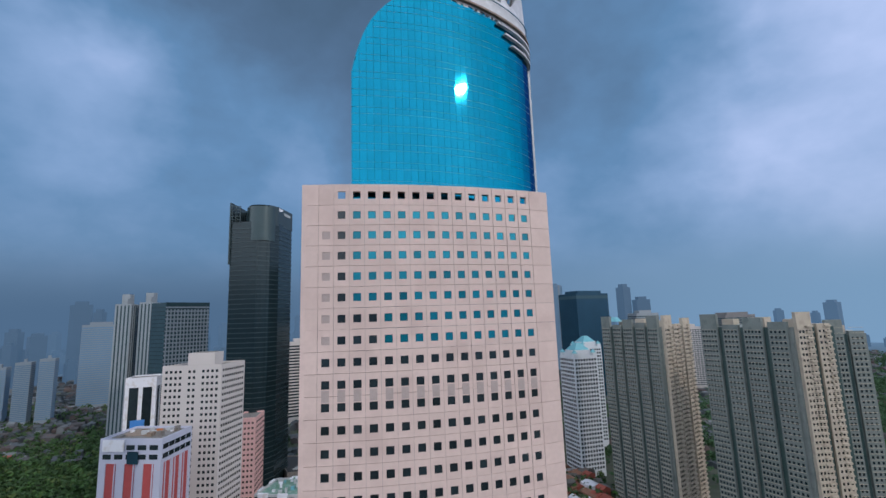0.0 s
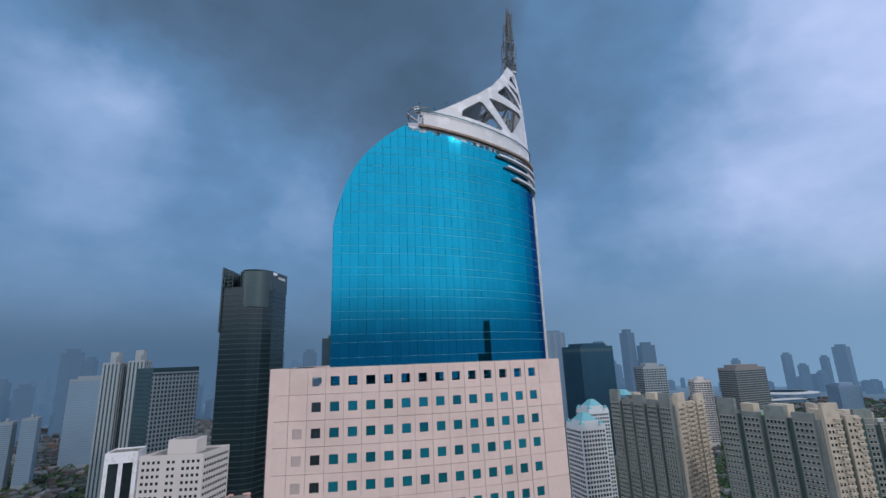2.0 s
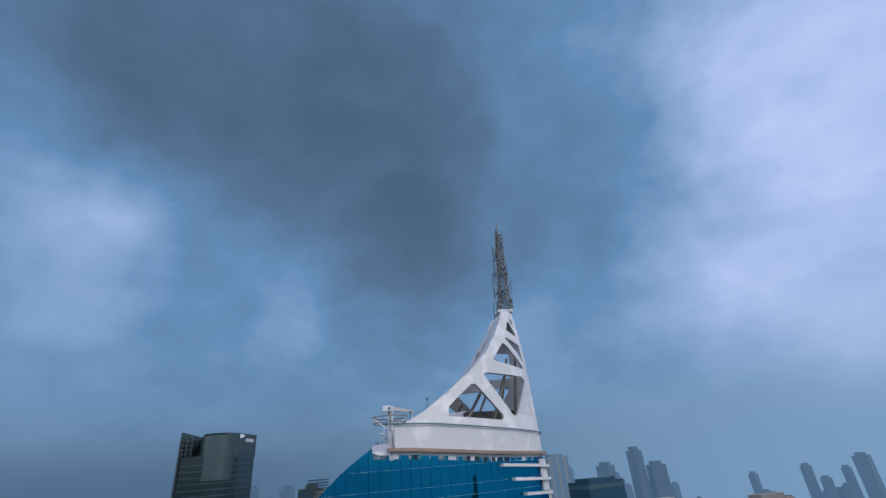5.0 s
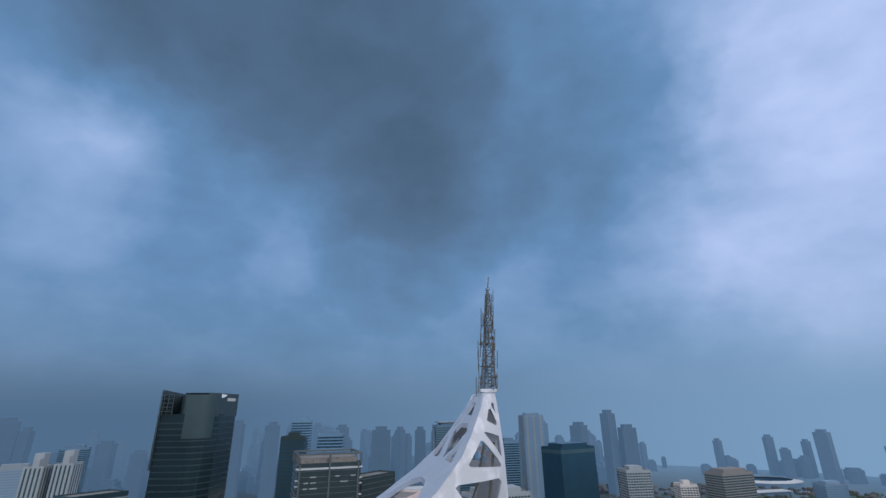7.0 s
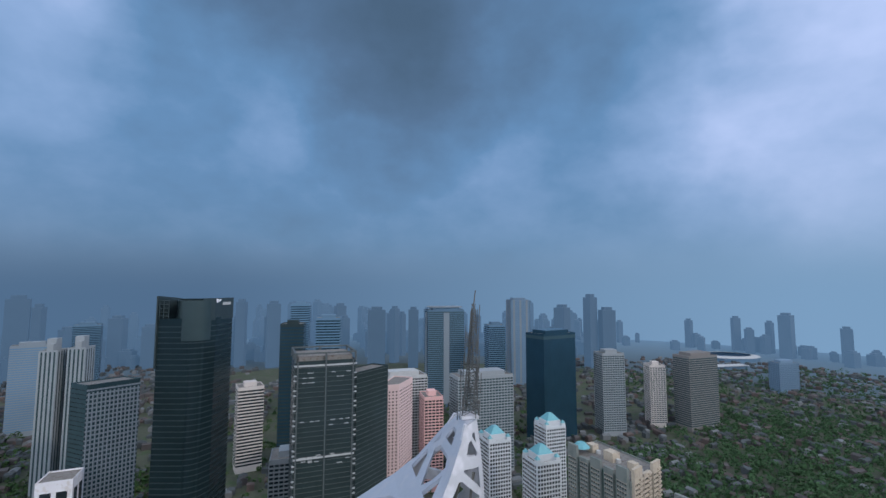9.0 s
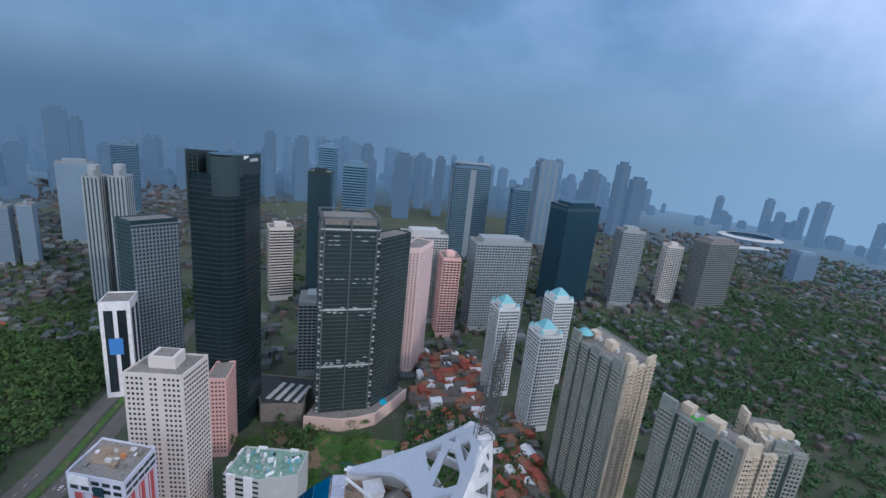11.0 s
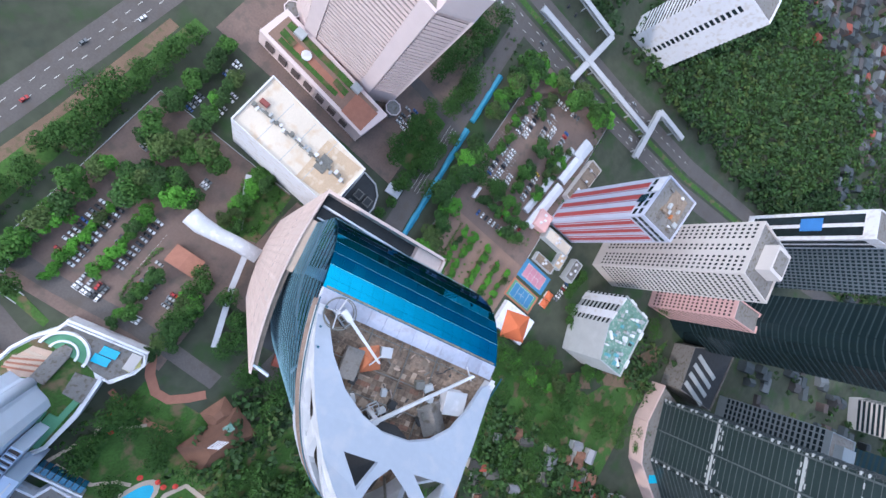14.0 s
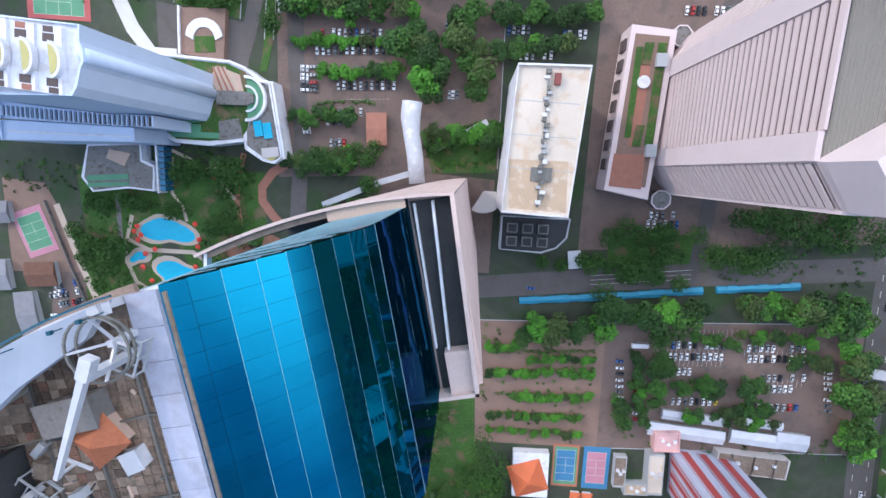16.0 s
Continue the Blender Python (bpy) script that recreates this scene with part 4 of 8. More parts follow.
def strip(path, w):
    """Outline of a road of width w along a path."""
    left, right = [], []
    for i, p in enumerate(path):
        a, b = path[max(0, i - 1)], path[min(len(path) - 1, i + 1)]
        t = Vector((b[0] - a[0], b[1] - a[1])).normalized()
        left.append((p[0] - t.y * w / 2, p[1] + t.x * w / 2))
        right.append((p[0] + t.y * w / 2, p[1] - t.x * w / 2))
    return left + right[::-1]


def road_mesh(name, path, w, z, mat, label):
    LAID.append(name)
    z += 0.002 * len(LAID)
    o = strip(path, w)
    n = len(path)
    s = Soup()
    s.v = [Vector((x, y, z)) for x, y in o]
    s.f = [(i, i + 1, 2 * n - 2 - i, 2 * n - 1 - i) for i in range(n - 1)]
    return tagged(s.make(name, mat), label, "road", kind="structure")


def faces(p, q, to=(0, 110)):
    """Whether the wall from p to q looks towards the tower."""
    mx, my = (p[0] + q[0]) / 2, (p[1] + q[1]) / 2
    return (q[1] - p[1]) * (to[0] - mx) - (q[0] - p[0]) * (to[1] - my) > 0


# ---- city blocks ----
M_WHITEBLUE = material("pale_blue_cladding", (0.58, 0.68, 0.83), 0.6, vary=0.05)
M_LILAC = material("pale_lilac_paint", (0.47, 0.49, 0.60), 0.7, vary=0.06)
M_REDSTRIPE = material("red_tile_stripe", (0.40, 0.065, 0.065), 0.7, vary=0.1, scale=0.3)
M_CREAM = material("cream_tile_cladding", (0.53, 0.49, 0.47), 0.75, vary=0.06, scale=0.1)
M_PINK = material("pink_render", (0.66, 0.40, 0.38), 0.8, vary=0.07)
M_BLK = material("black_tower_glass", (0.014, 0.030, 0.036), 0.16, metal=0.3, vary=0.2, scale=0.04)
M_BLK_B = material("black_tower_louvre", (0.040, 0.062, 0.068), 0.35, metal=0.4, vary=0.15)
M_DGLASS = material("smoky_green_glass", (0.040, 0.062, 0.065), 0.2, metal=0.3, vary=0.2, scale=0.05)
M_BAL = material("pale_balcony", (0.42, 0.44, 0.45), 0.7)
M_BAL_D = material("grey_balcony_edge", (0.075, 0.092, 0.098), 0.7)
M_APT = material("grey_shaded_render", (0.185, 0.212, 0.200), 0.85, vary=0.16, scale=0.08, stain=(0.14, 0.165, 0.155))
M_APT_L = material("cream_sunlit_render", (0.46, 0.40, 0.32), 0.85, vary=0.12, scale=0.1, stain=(0.36, 0.31, 0.25))
M_TEALST = material("teal_stair_glass", (0.040, 0.075, 0.072), 0.3, vary=0.2)
M_LIME = material("bright_green_turf", (0.03, 0.42, 0.03), 0.9, vary=0.1)
M_BTW = material("grey_blue_grid", (0.25, 0.285, 0.31), 0.75, vary=0.08)
M_CYANROOF = material("cyan_metal_roof", (0.13, 0.36, 0.41), 0.5, vary=0.12, scale=0.3)
M_GRNROOF = material("green_tarp_roof", (0.16, 0.30, 0.24), 0.8, vary=0.3, scale=0.25, stain=(0.35, 0.40, 0.36))
M_GLASSG = material("green_grey_glass", (0.055, 0.10, 0.115), 0.2, metal=0.3, vary=0.15, scale=0.05)
M_NAVY = material("navy_glass", (0.030, 0.082, 0.125), 0.22, metal=0.5, vary=0.15, scale=0.05)
# blue-grey base colours carry the haze over distant concrete
M_FARB = material("hazed_blue_concrete", (0.095, 0.180, 0.270), 0.9, vary=0.12, scale=0.02, random_tone=0.2)
M_FARW = material("hazed_grey_concrete", (0.130, 0.210, 0.300), 0.9, vary=0.12, scale=0.02, random_tone=0.2)
M_BLUEPANEL = material("blue_advert_mesh", (0.05, 0.22, 0.58), 0.6, vary=0.1)
M_PINKT = material("pink_louvre_concrete", (0.68, 0.56, 0.54), 0.8, vary=0.06, scale=0.1)
M_YELLOWT = material("yellow_tile", (0.50, 0.46, 0.18), 0.8, vary=0.1)
M_CRED0 = material("dull_red_paint", (0.25, 0.07, 0.06), 0.7)
M_TAN0 = material("brown_stained_roof", (0.56, 0.42, 0.29), 0.85, vary=0.15, scale=0.08, stain=(0.62, 0.52, 0.40))
M_PINKW = material("pale_pink_pier", (0.68, 0.58, 0.575), 0.75, vary=0.05)
M_CORAL = material("brick_red_paving", (0.36, 0.16, 0.11), 0.9, vary=0.15, scale=0.3)
M_ORANGE0 = material("rusty_orange_paint", (0.45, 0.16, 0.06), 0.8)
# flat dark colour standing for the shade inside slots, pits and openings
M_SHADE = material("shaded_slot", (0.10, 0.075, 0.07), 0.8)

# office block with red stripes
ob, P = block("striped_office", "lilac office block with red tile stripes and a dusty roof", [(-182, 212), (-148, 210), (-150, 238), (-184, 240)], 92, M_LILAC, M_ROOF_G)
for a, b, n in ((P[0], P[1], 3), (P[1], P[2], 3), (P[3], P[0], 3), (P[2], P[3], 3)):
    facade(ob, a, b, 3, 80, n, 1, 6.0, 77, M_REDSTRIPE, name="red_stripe", proud=0.25, margin=1.5)
    facade(ob, a, b, 3, 80, 2 * n, 1, 0.5, 77, M_LILAC, name="rib", proud=0.55, margin=1.5)
    facade(ob, a, b, 81, 90, 5, 2, 4.6, 2.4, M_GLASS_D, margin=1.0)

rng = random.Random(43)
for i in range(16):
    prism_part("roof_unit", rect(-166 + rng.uniform(-13, 13), 225 + rng.uniform(-10, 10), rng.uniform(1, 4), rng.uniform(1, 3), rng.choice((3, 93))), 90.7, rng.uniform(91.2, 93.5), rng.choice((M_ROOF_B, M_BAL, M_ORANGE0, M_WHITE, M_ROOF_G)), ob)
prism_part("sign_panel", [(-180, 211.4), (-168, 210.7), (-168, 210.3), (-180, 211.0)], 86, 91.6, M_WHITE, ob, "plain white sign panel")
prism_part("sign_panel", [(-166, 210.6), (-160, 210.2), (-160, 209.8), (-166, 210.2)], 80, 86, M_NAVY, ob, "plain blue sign panel")
prism_part("roof_slab", rect(-170, 228, 18, 14, 3), 90.6, 91.2, M_ROOF_B, ob, "dusty brown roof slab")

# white tower with square windows
ob, P = block("white_office", "cream tiled office tower with rows of square windows", [(-186, 262), (-150, 266), (-149, 294), (-185, 290)], 123, M_CREAM, M_ROOF_G)
for i in range(4):
    a, b = P[i], P[(i + 1) % 4]
    facade(ob, a, b, 8, 121, 12 if i % 2 == 0 else 10, 30, 1.5, 1.6, M_GLASS_D, margin=1.2, single=90 if i < 2 else 0, skip=(lambda c, r: c in (4, 7)) if i % 2 == 0 else None)
prism_part("lift_house", rect(-168, 279, 17, 13, 6), 121, 130, M_CREAM, ob)
prism_part("helipad", rect(-168, 279, 12, 10, 6), 130, 130.4, M_ROOF_G, ob)

ob, P = block("pink_building", "narrow pink block behind the white tower", [(-176, 334), (-161, 338), (-167, 366), (-182, 362)], 76, M_PINK, M_ROOF_G)
for i in range(4):
    facade(ob, P[i], P[(i + 1) % 4], 4, 74, 5 + 4 * (i % 2), 18, 1.5, 1.5, M_GLASS_D, single=30 if i < 2 else 0, margin=0.8)

ob, P = block("green_roof_block", "low grey block with a cluttered green roof", [(-80, 284), (-105, 274), (-131, 276), (-129, 305), (-81, 308)], 42, M_BAL, M_GRNROOF)
for i in range(4):
    a, b = P[i], P[(i + 1) % 4]
    for k in range(9):
        band(ob, a, b, 5 + 4.3 * k, 1.9, M_GLASS_D, name="window_band", proud=0.06)

for i in range(4):
    a, b = P[i], P[(i + 1) % 4]
    for f in (0.22, 0.72):
        x, y = a[0] + (b[0] - a[0]) * f, a[1] + (b[1] - a[1]) * f
        prism_part("white_strip", rect(x, y, 6.5, 1.4, math.degrees(math.atan2(b[1] - a[1], b[0] - a[0]))), 0, 42.6, M_WHITE, ob)
rng = random.Random(41)
for i in range(46):
    x, y = rng.uniform(-126, -85), rng.uniform(281, 303)
    prism_part("roof_unit", rect(x, y, rng.uniform(1.2, 3.5), rng.uniform(1, 2.5), rng.choice((10, 100))), 40.7, rng.uniform(41.6, 44.0), rng.choice((M_WHITE, M_BAL, M_GRNROOF, M_CYANROOF, M_ROOF_D)), ob)

# black tower
ob = thing("black_tower", "tall black glass tower with a rounded corner", "skyscraper")
AST = [(-200, 362), (-176, 362), (-167, 368), (-163, 378), (-162, 404), (-172, 418), (-196, 412)]
prism_part("body", AST, 0, 238, M_BLK, ob)
bm = bmesh.new()
bmesh.ops.create_cone(bm, cap_ends=True, segments=96, radius1=12.7, radius2=12.7, depth=31.0, matrix=Matrix.Translation((-177.5, 374, 236.3)))
part("drum", bm, material("drum_glass", (0.040, 0.068, 0.074), 0.32, metal=0.35, vary=0.15, scale=0.1), ob, "grey-green glass drum")
bm = bmesh.new()
bmesh.ops.create_cone(bm, cap_ends=True, segments=48, radius1=11.5, radius2=11.5, depth=236, matrix=Matrix.Translation((-177.5, 374, 118)))
part("rounded_corner", bm, M_BLK, ob, "rounded black glass corner")
for k in range(52):
    bm = bmesh.new()
    bmesh.ops.create_cone(bm, cap_ends=True, segments=32, radius1=11.75, radius2=11.75, depth=0.7, matrix=Matrix.Translation((-177.5, 374, 20 + 4.15 * k)))
    part("louvre_ring", bm, M_BLK_B, ob)
bm = bmesh.new()
bmesh.ops.create_cone(bm, cap_ends=True, segments=40, radius1=11.0, radius2=11.6, depth=2.2, matrix=Matrix.Translation((-177.5, 374.5, 252.2)))
part("rim", bm, M_BLK, ob)
prism_part("rear_crown", [(-197.5, 382), (-166, 382), (-166, 404), (-174, 414), (-195, 408)], 238, 251.6, M_BLK, ob)
prism_part("screen_wall", [(-167.6, 366.6), (-163.4, 376), (-161.4, 404), (-163.4, 404), (-165.6, 377), (-169.4, 368)], 236, 253.4, M_BLK_B, ob)
s = Soup()
s.v = [Vector(p) for p in ((-200.9, 360.4, 200), (-199.7, 360.4, 200), (-199.7, 360.4, 255.5), (-200.9, 360.4, 255.5), (-197.9, 402, 200), (-196.7, 402, 200), (-196.7, 402, 252), (-197.9, 402, 252))]
s.f = [(0, 1, 2, 3), (5, 4, 7, 6), (1, 5, 6, 2), (4, 0, 3, 7), (3, 2, 6, 7), (4, 5, 1, 0)]
s.make("blade_wall", M_BLK_B, ob, "raking dark blade wall")
s = Soup()
for x, y in ((-198.6, 361), (-195.4, 361.2), (-191.6, 361.5)):
    s.beam((x, y, 237), (x, y, 252.4), 0.5, 0.5)
for k in range(5):
    s.beam((-199.8, 361, 240 + 3 * k), (-191.6, 361.5, 240 + 3 * k), 0.4, 0.4)
s.make("lattice_screen", M_BLK_B, ob, "open steel lattice screen")
s = Soup()
s.v = [Vector(p) for p in ((-163.22, 377.5, 252.8), (-162.6, 386.0, 252.4), (-162.82, 383.0, 250.6), (-163.18, 378.0, 249.6))]
s.f = [(0, 1, 2, 3)]
s.make("logo_shape", M_WHITE, ob, "plain white logo shape")
prism_part("logo_bar", [(-162.75, 387), (-162.35, 387), (-161.5, 399), (-161.9, 399)], 247.6, 250.0, M_BAL, ob, "plain pale logo bar")
A2 = ccw(AST)
for i in range(len(A2)):
    a, b = A2[i], A2[(i + 1) % len(A2)]
    if math.hypot(a[0] - b[0], a[1] - b[1]) > 5:
        low = Soup()
        for k in range(52):
            if k < 32:
                soup_band(low, a, b, 20 + 4.15 * k, 0.7, proud=0.35, thick=0.7)
            else:
                band(ob, a, b, 20 + 4.15 * k, 0.7, M_BLK_B, name="louvre_band", proud=0.35)
        tagged(low.make("louvre_field", M_BLK_B, ob), kind="stuff")

# framed white slab with dark glass
ob, P = block("framed_office", "white framed office with tall dark glass and a blue banner", [(-312, 393), (-289, 403), (-299, 428), (-322, 418)], 102, M_WHITE, M_ROOF_G)
for i in range(4):
    facade(ob, P[i], P[(i + 1) % 4], 6, 93, 2, 1, 7.5, 87, M_GLASS_D, name="glass_strip", proud=0.12, margin=1.6)
prism_part("blue_banner", [(-306.5, 394.8), (-296, 399.3), (-296.2, 399.8), (-306.7, 395.3)], 47, 64, M_BLUEPANEL, ob, "blue mesh banner")

# pair of pale towers and a green glass block in the west
for x, y, h in ((-478, 600, 196), (-452, 612, 198)):
    ob, P = block("pale_tower", "slim pale apartment tower with vertical piers", rect(x, y, 20, 26, 15), h - 14, M_BTW, M_ROOF_G, group="twin towers")
    prism_part("crown", rect(x, y, 10, 13, 15), h - 15.4, h, M_BTW, ob)
    prism_part("crown_wing", rect(x + 4, y - 8, 6, 8, 15), h - 15.4, h - 6, M_BTW, ob)
    for i in range(4):
        facade(ob, P[i], P[(i + 1) % 4], 4, h - 16, 4, 1, 1.9, h - 20, M_GLASSG, name="glass_strip", margin=0.8)
ob, P = block("green_glass_office", "green-grey glass office block", [(-326, 440), (-303, 430), (-277, 464), (-300, 474)], 173, M_GLASSG, M_ROOF_G)
for i in range(4):
    a, b = P[i], P[(i + 1) % 4]
    for k in range(40):
        band(ob, a, b, 10 + 4.05 * k, 1.5 if i == 1 else 0.6, M_BTW if i == 1 else M_DGLASS, name="floor_band", proud=0.15)
    for k in range(13 if i == 1 else 0):
        u = (k + 0.5) / 13
        s = Soup()
        s.beam((a[0] + (b[0] - a[0]) * u, a[1] + (b[1] - a[1]) * u, 8), (a[0] + (b[0] - a[0]) * u, a[1] + (b[1] - a[1]) * u, 166), 1.0, 1.0)
        s.make("pier", M_BTW, ob)

# dark residential tower with balcony fins
DRK = [(-103, 394), (-56, 412), (-72, 452), (-119, 434)]
ob, P = block("balcony_tower", "dark glass tower with pale balcony edges", DRK, 200, M_DGLASS, M_ROOF_G)
for i in range(len(P)):
    a, b = P[i], P[(i + 1) % len(P)]
    if not faces(a, b):
        continue
    for k in range(46):
        band(ob, a, b, 12 + 4.05 * k, 0.25, M_BAL_D, name="balcony_edge", proud=0.3)
notch = unit_box(2.2, 2.2, 0.9, M_BAL)
for cx, cy in (P[0], P[1]):
    for k in range(46):
        if k % 3 != 2:
            o2 = new("corner_balcony", notch)
            o2.parent = ob
            o2.matrix_basis = pose(cx, cy, 14 + 4.05 * k, 0, 0, 21)
for k, zz in enumerate((62, 120, 196)):
    band(ob, P[0], P[1], zz, 1.4, M_BAL, name="transfer_band", proud=0.6)
s = Soup()
mx, my = (P[0][0] + P[1][0]) / 2, (P[0][1] + P[1][1]) / 2
s.box(pose(mx, my, 106, 0, 0, 21), 2.0, 1.2, 188)
s.make("pier", M_DGLASS, ob)
for i in range(4):
    a, b = P[i], P[(i + 1) % 4]
    s = Soup()
    s.beam((*a, 206.4), (*b, 206.4), 1.6, 1.3)
    s.make("roof_beam", M_BAL_D, ob)
    for f in (0.0, 0.5):
        s = Soup()
        s.box(Matrix.Translation((a[0] + (b[0] - a[0]) * f, a[1] + (b[1] - a[1]) * f, 202.6)), 1.5, 1.5, 7.4)
        s.make("roof_post", M_BAL_D, ob)
prism_part("sky_terrace", inset(P, 3.5), 199, 203.6, M_ROOF_G, ob, "grey sky terrace under the roof frame")
for f in (0.04, 0.5, 0.96):
    for z in range(0, 186, 31):
        s = Soup()
        s.box(pose(P[0][0] + (P[1][0] - P[0][0]) * f, P[0][1] + (P[1][1] - P[0][1]) * f, 14 + z + 15.3, 0, 0, 21), 1.1, 1.6, 30.6)
        s.make("frame_pier", M_BAL_D, ob)
rng = random.Random(77)
dash = unit_box(3.4, 0.5, 0.55, M_BAL)
for k in range(60):
    f, zf = rng.choice((0.14, 0.26, 0.38, 0.62, 0.74, 0.86)) + rng.uniform(-0.03, 0.03), rng.choice((64, 66, 118, 121, 150, 186))
    o2 = new("balcony_rail", dash)
    o2.parent = ob
    o2.matrix_basis = pose(P[0][0] + (P[1][0] - P[0][0]) * f + 0.15, P[0][1] + (P[1][1] - P[0][1]) * f - 0.4, zf + rng.choice((0, 0, 4.05, -4.05)), 0, 0, 21)
prism_part("podium", [(-112, 386), (-78, 388), (-48, 404), (-24, 452), (-40, 462), (-104, 450)], 0, 12, M_ROOF_G, ob)
M_PODP = material("pale_pink_podium", (0.60, 0.44, 0.40), 0.8, vary=0.08)
for p, q in zip([(-112.6, 385.4), (-95, 386.4), (-78, 387.4), (-62, 394), (-47.4, 403.4), (-35, 427)], [(-95, 386.4), (-78, 387.4), (-62, 394), (-47.4, 403.4), (-35, 427), (-23.4, 451.8)]):
    s = Soup()
    s.beam((*p, 7.0), (*q, 7.0), 1.6, 13.4)
    s.make("podium_wall", M_PODP, ob, "pale pink podium wall")
prism_part("podium_pool", rect(-46, 430, 7, 20, 28), 11.8, 12.2, M_POOL, ob, "blue podium pool")
ob2, P = block("balcony_tower", "dark glass tower with pale balcony edges", [(-55, 413), (-32, 452), (-48, 462), (-71, 424)], 188, M_DGLASS, M_ROOF_G)
for i in range(len(P)):
    for k in range(44 if faces(P[i], P[(i + 1) % len(P)]) else 0):
        band(ob2, P[i], P[(i + 1) % len(P)], 12 + 4.05 * k, 0.25, M_BAL_D, name="balcony_edge", proud=0.3)

ob, P = block("pink_apartment", "tall pale pink apartment tower", [(-46, 500), (-26, 507), (-14, 548), (-36, 555)], 158, material("pale_pink_paint", (0.62, 0.47, 0.46), 0.8, vary=0.06), M_ROOF_G)
for i in range(4):
    facade(ob, P[i], P[(i + 1) % 4], 6, 152, 5 + 4 * (i % 2), 42, 1.7, 1.6, M_GLASS_D, single=60 if i < 2 else 0, margin=0.8)

# three grid towers with cyan roofs
M_GRIDP = material("pale_grey_grid", (0.52, 0.56, 0.59), 0.75, vary=0.08)
for x, y, h in ((111, 436, 108), (142, 532, 110), (75, 492, 108)):
    ob, P = block("cyan_roof_tower", "grey gridded apartment tower with a cyan roof", rect(x, y, 25, 25, 20), h, M_GRIDP, M_ROOF_G, group="cyan roof towers")
    prism_part("penthouse", rect(x, y, 17, 17, 20), h - 1.3, h + 5, M_GRIDP, ob)
    bm = bmesh.new()
    bmesh.ops.create_cone(bm, cap_ends=True, segments=4, radius1=11.4, radius2=3.2, depth=6.5, matrix=Matrix.Translation((x, y, h + 8.2)) @ pose(0, 0, 0, 0, 0, 20 + 45))
    part("cyan_roof", bm, M_CYANROOF, ob, "cyan metal roof")
    for sx in (-1, 1):
        for sy in (-1, 1):
            at = Matrix.Translation((x, y, h)) @ Matrix.Rotation(radians(20), 4, "Z") @ Matrix.Translation((sx * 10.2, sy * 10.2, 0))
            s = Soup()
            s.box(at @ Matrix.Translation((0, 0, 0.6)), 4.0, 4.0, 3.6)
            s.make("corner_turret", M_GRIDP, ob)
            bm = bmesh.new()
            bmesh.ops.create_cone(bm, cap_ends=True, segments=4, radius1=3.1, radius2=0.2, depth=3.2, matrix=at @ Matrix.Translation((0, 0, 4.0)) @ pose(0, 0, 0, 0, 0, 45))
            part("turret_roof", bm, M_CYANROOF, ob, "cyan metal turret roof")
    for i in range(4):
        facade(ob, P[i], P[(i + 1) % 4], 6, h - 2, 8, 27, 1.9, 2.2, M_GLASS_D, single=24 if i in (0, 3) else 0, margin=0.8)

# apartment slabs to the east
M_APTS = [((118, 369), (143, 314), (174, 341)), ((155, 282), (181, 238), (203, 241))]


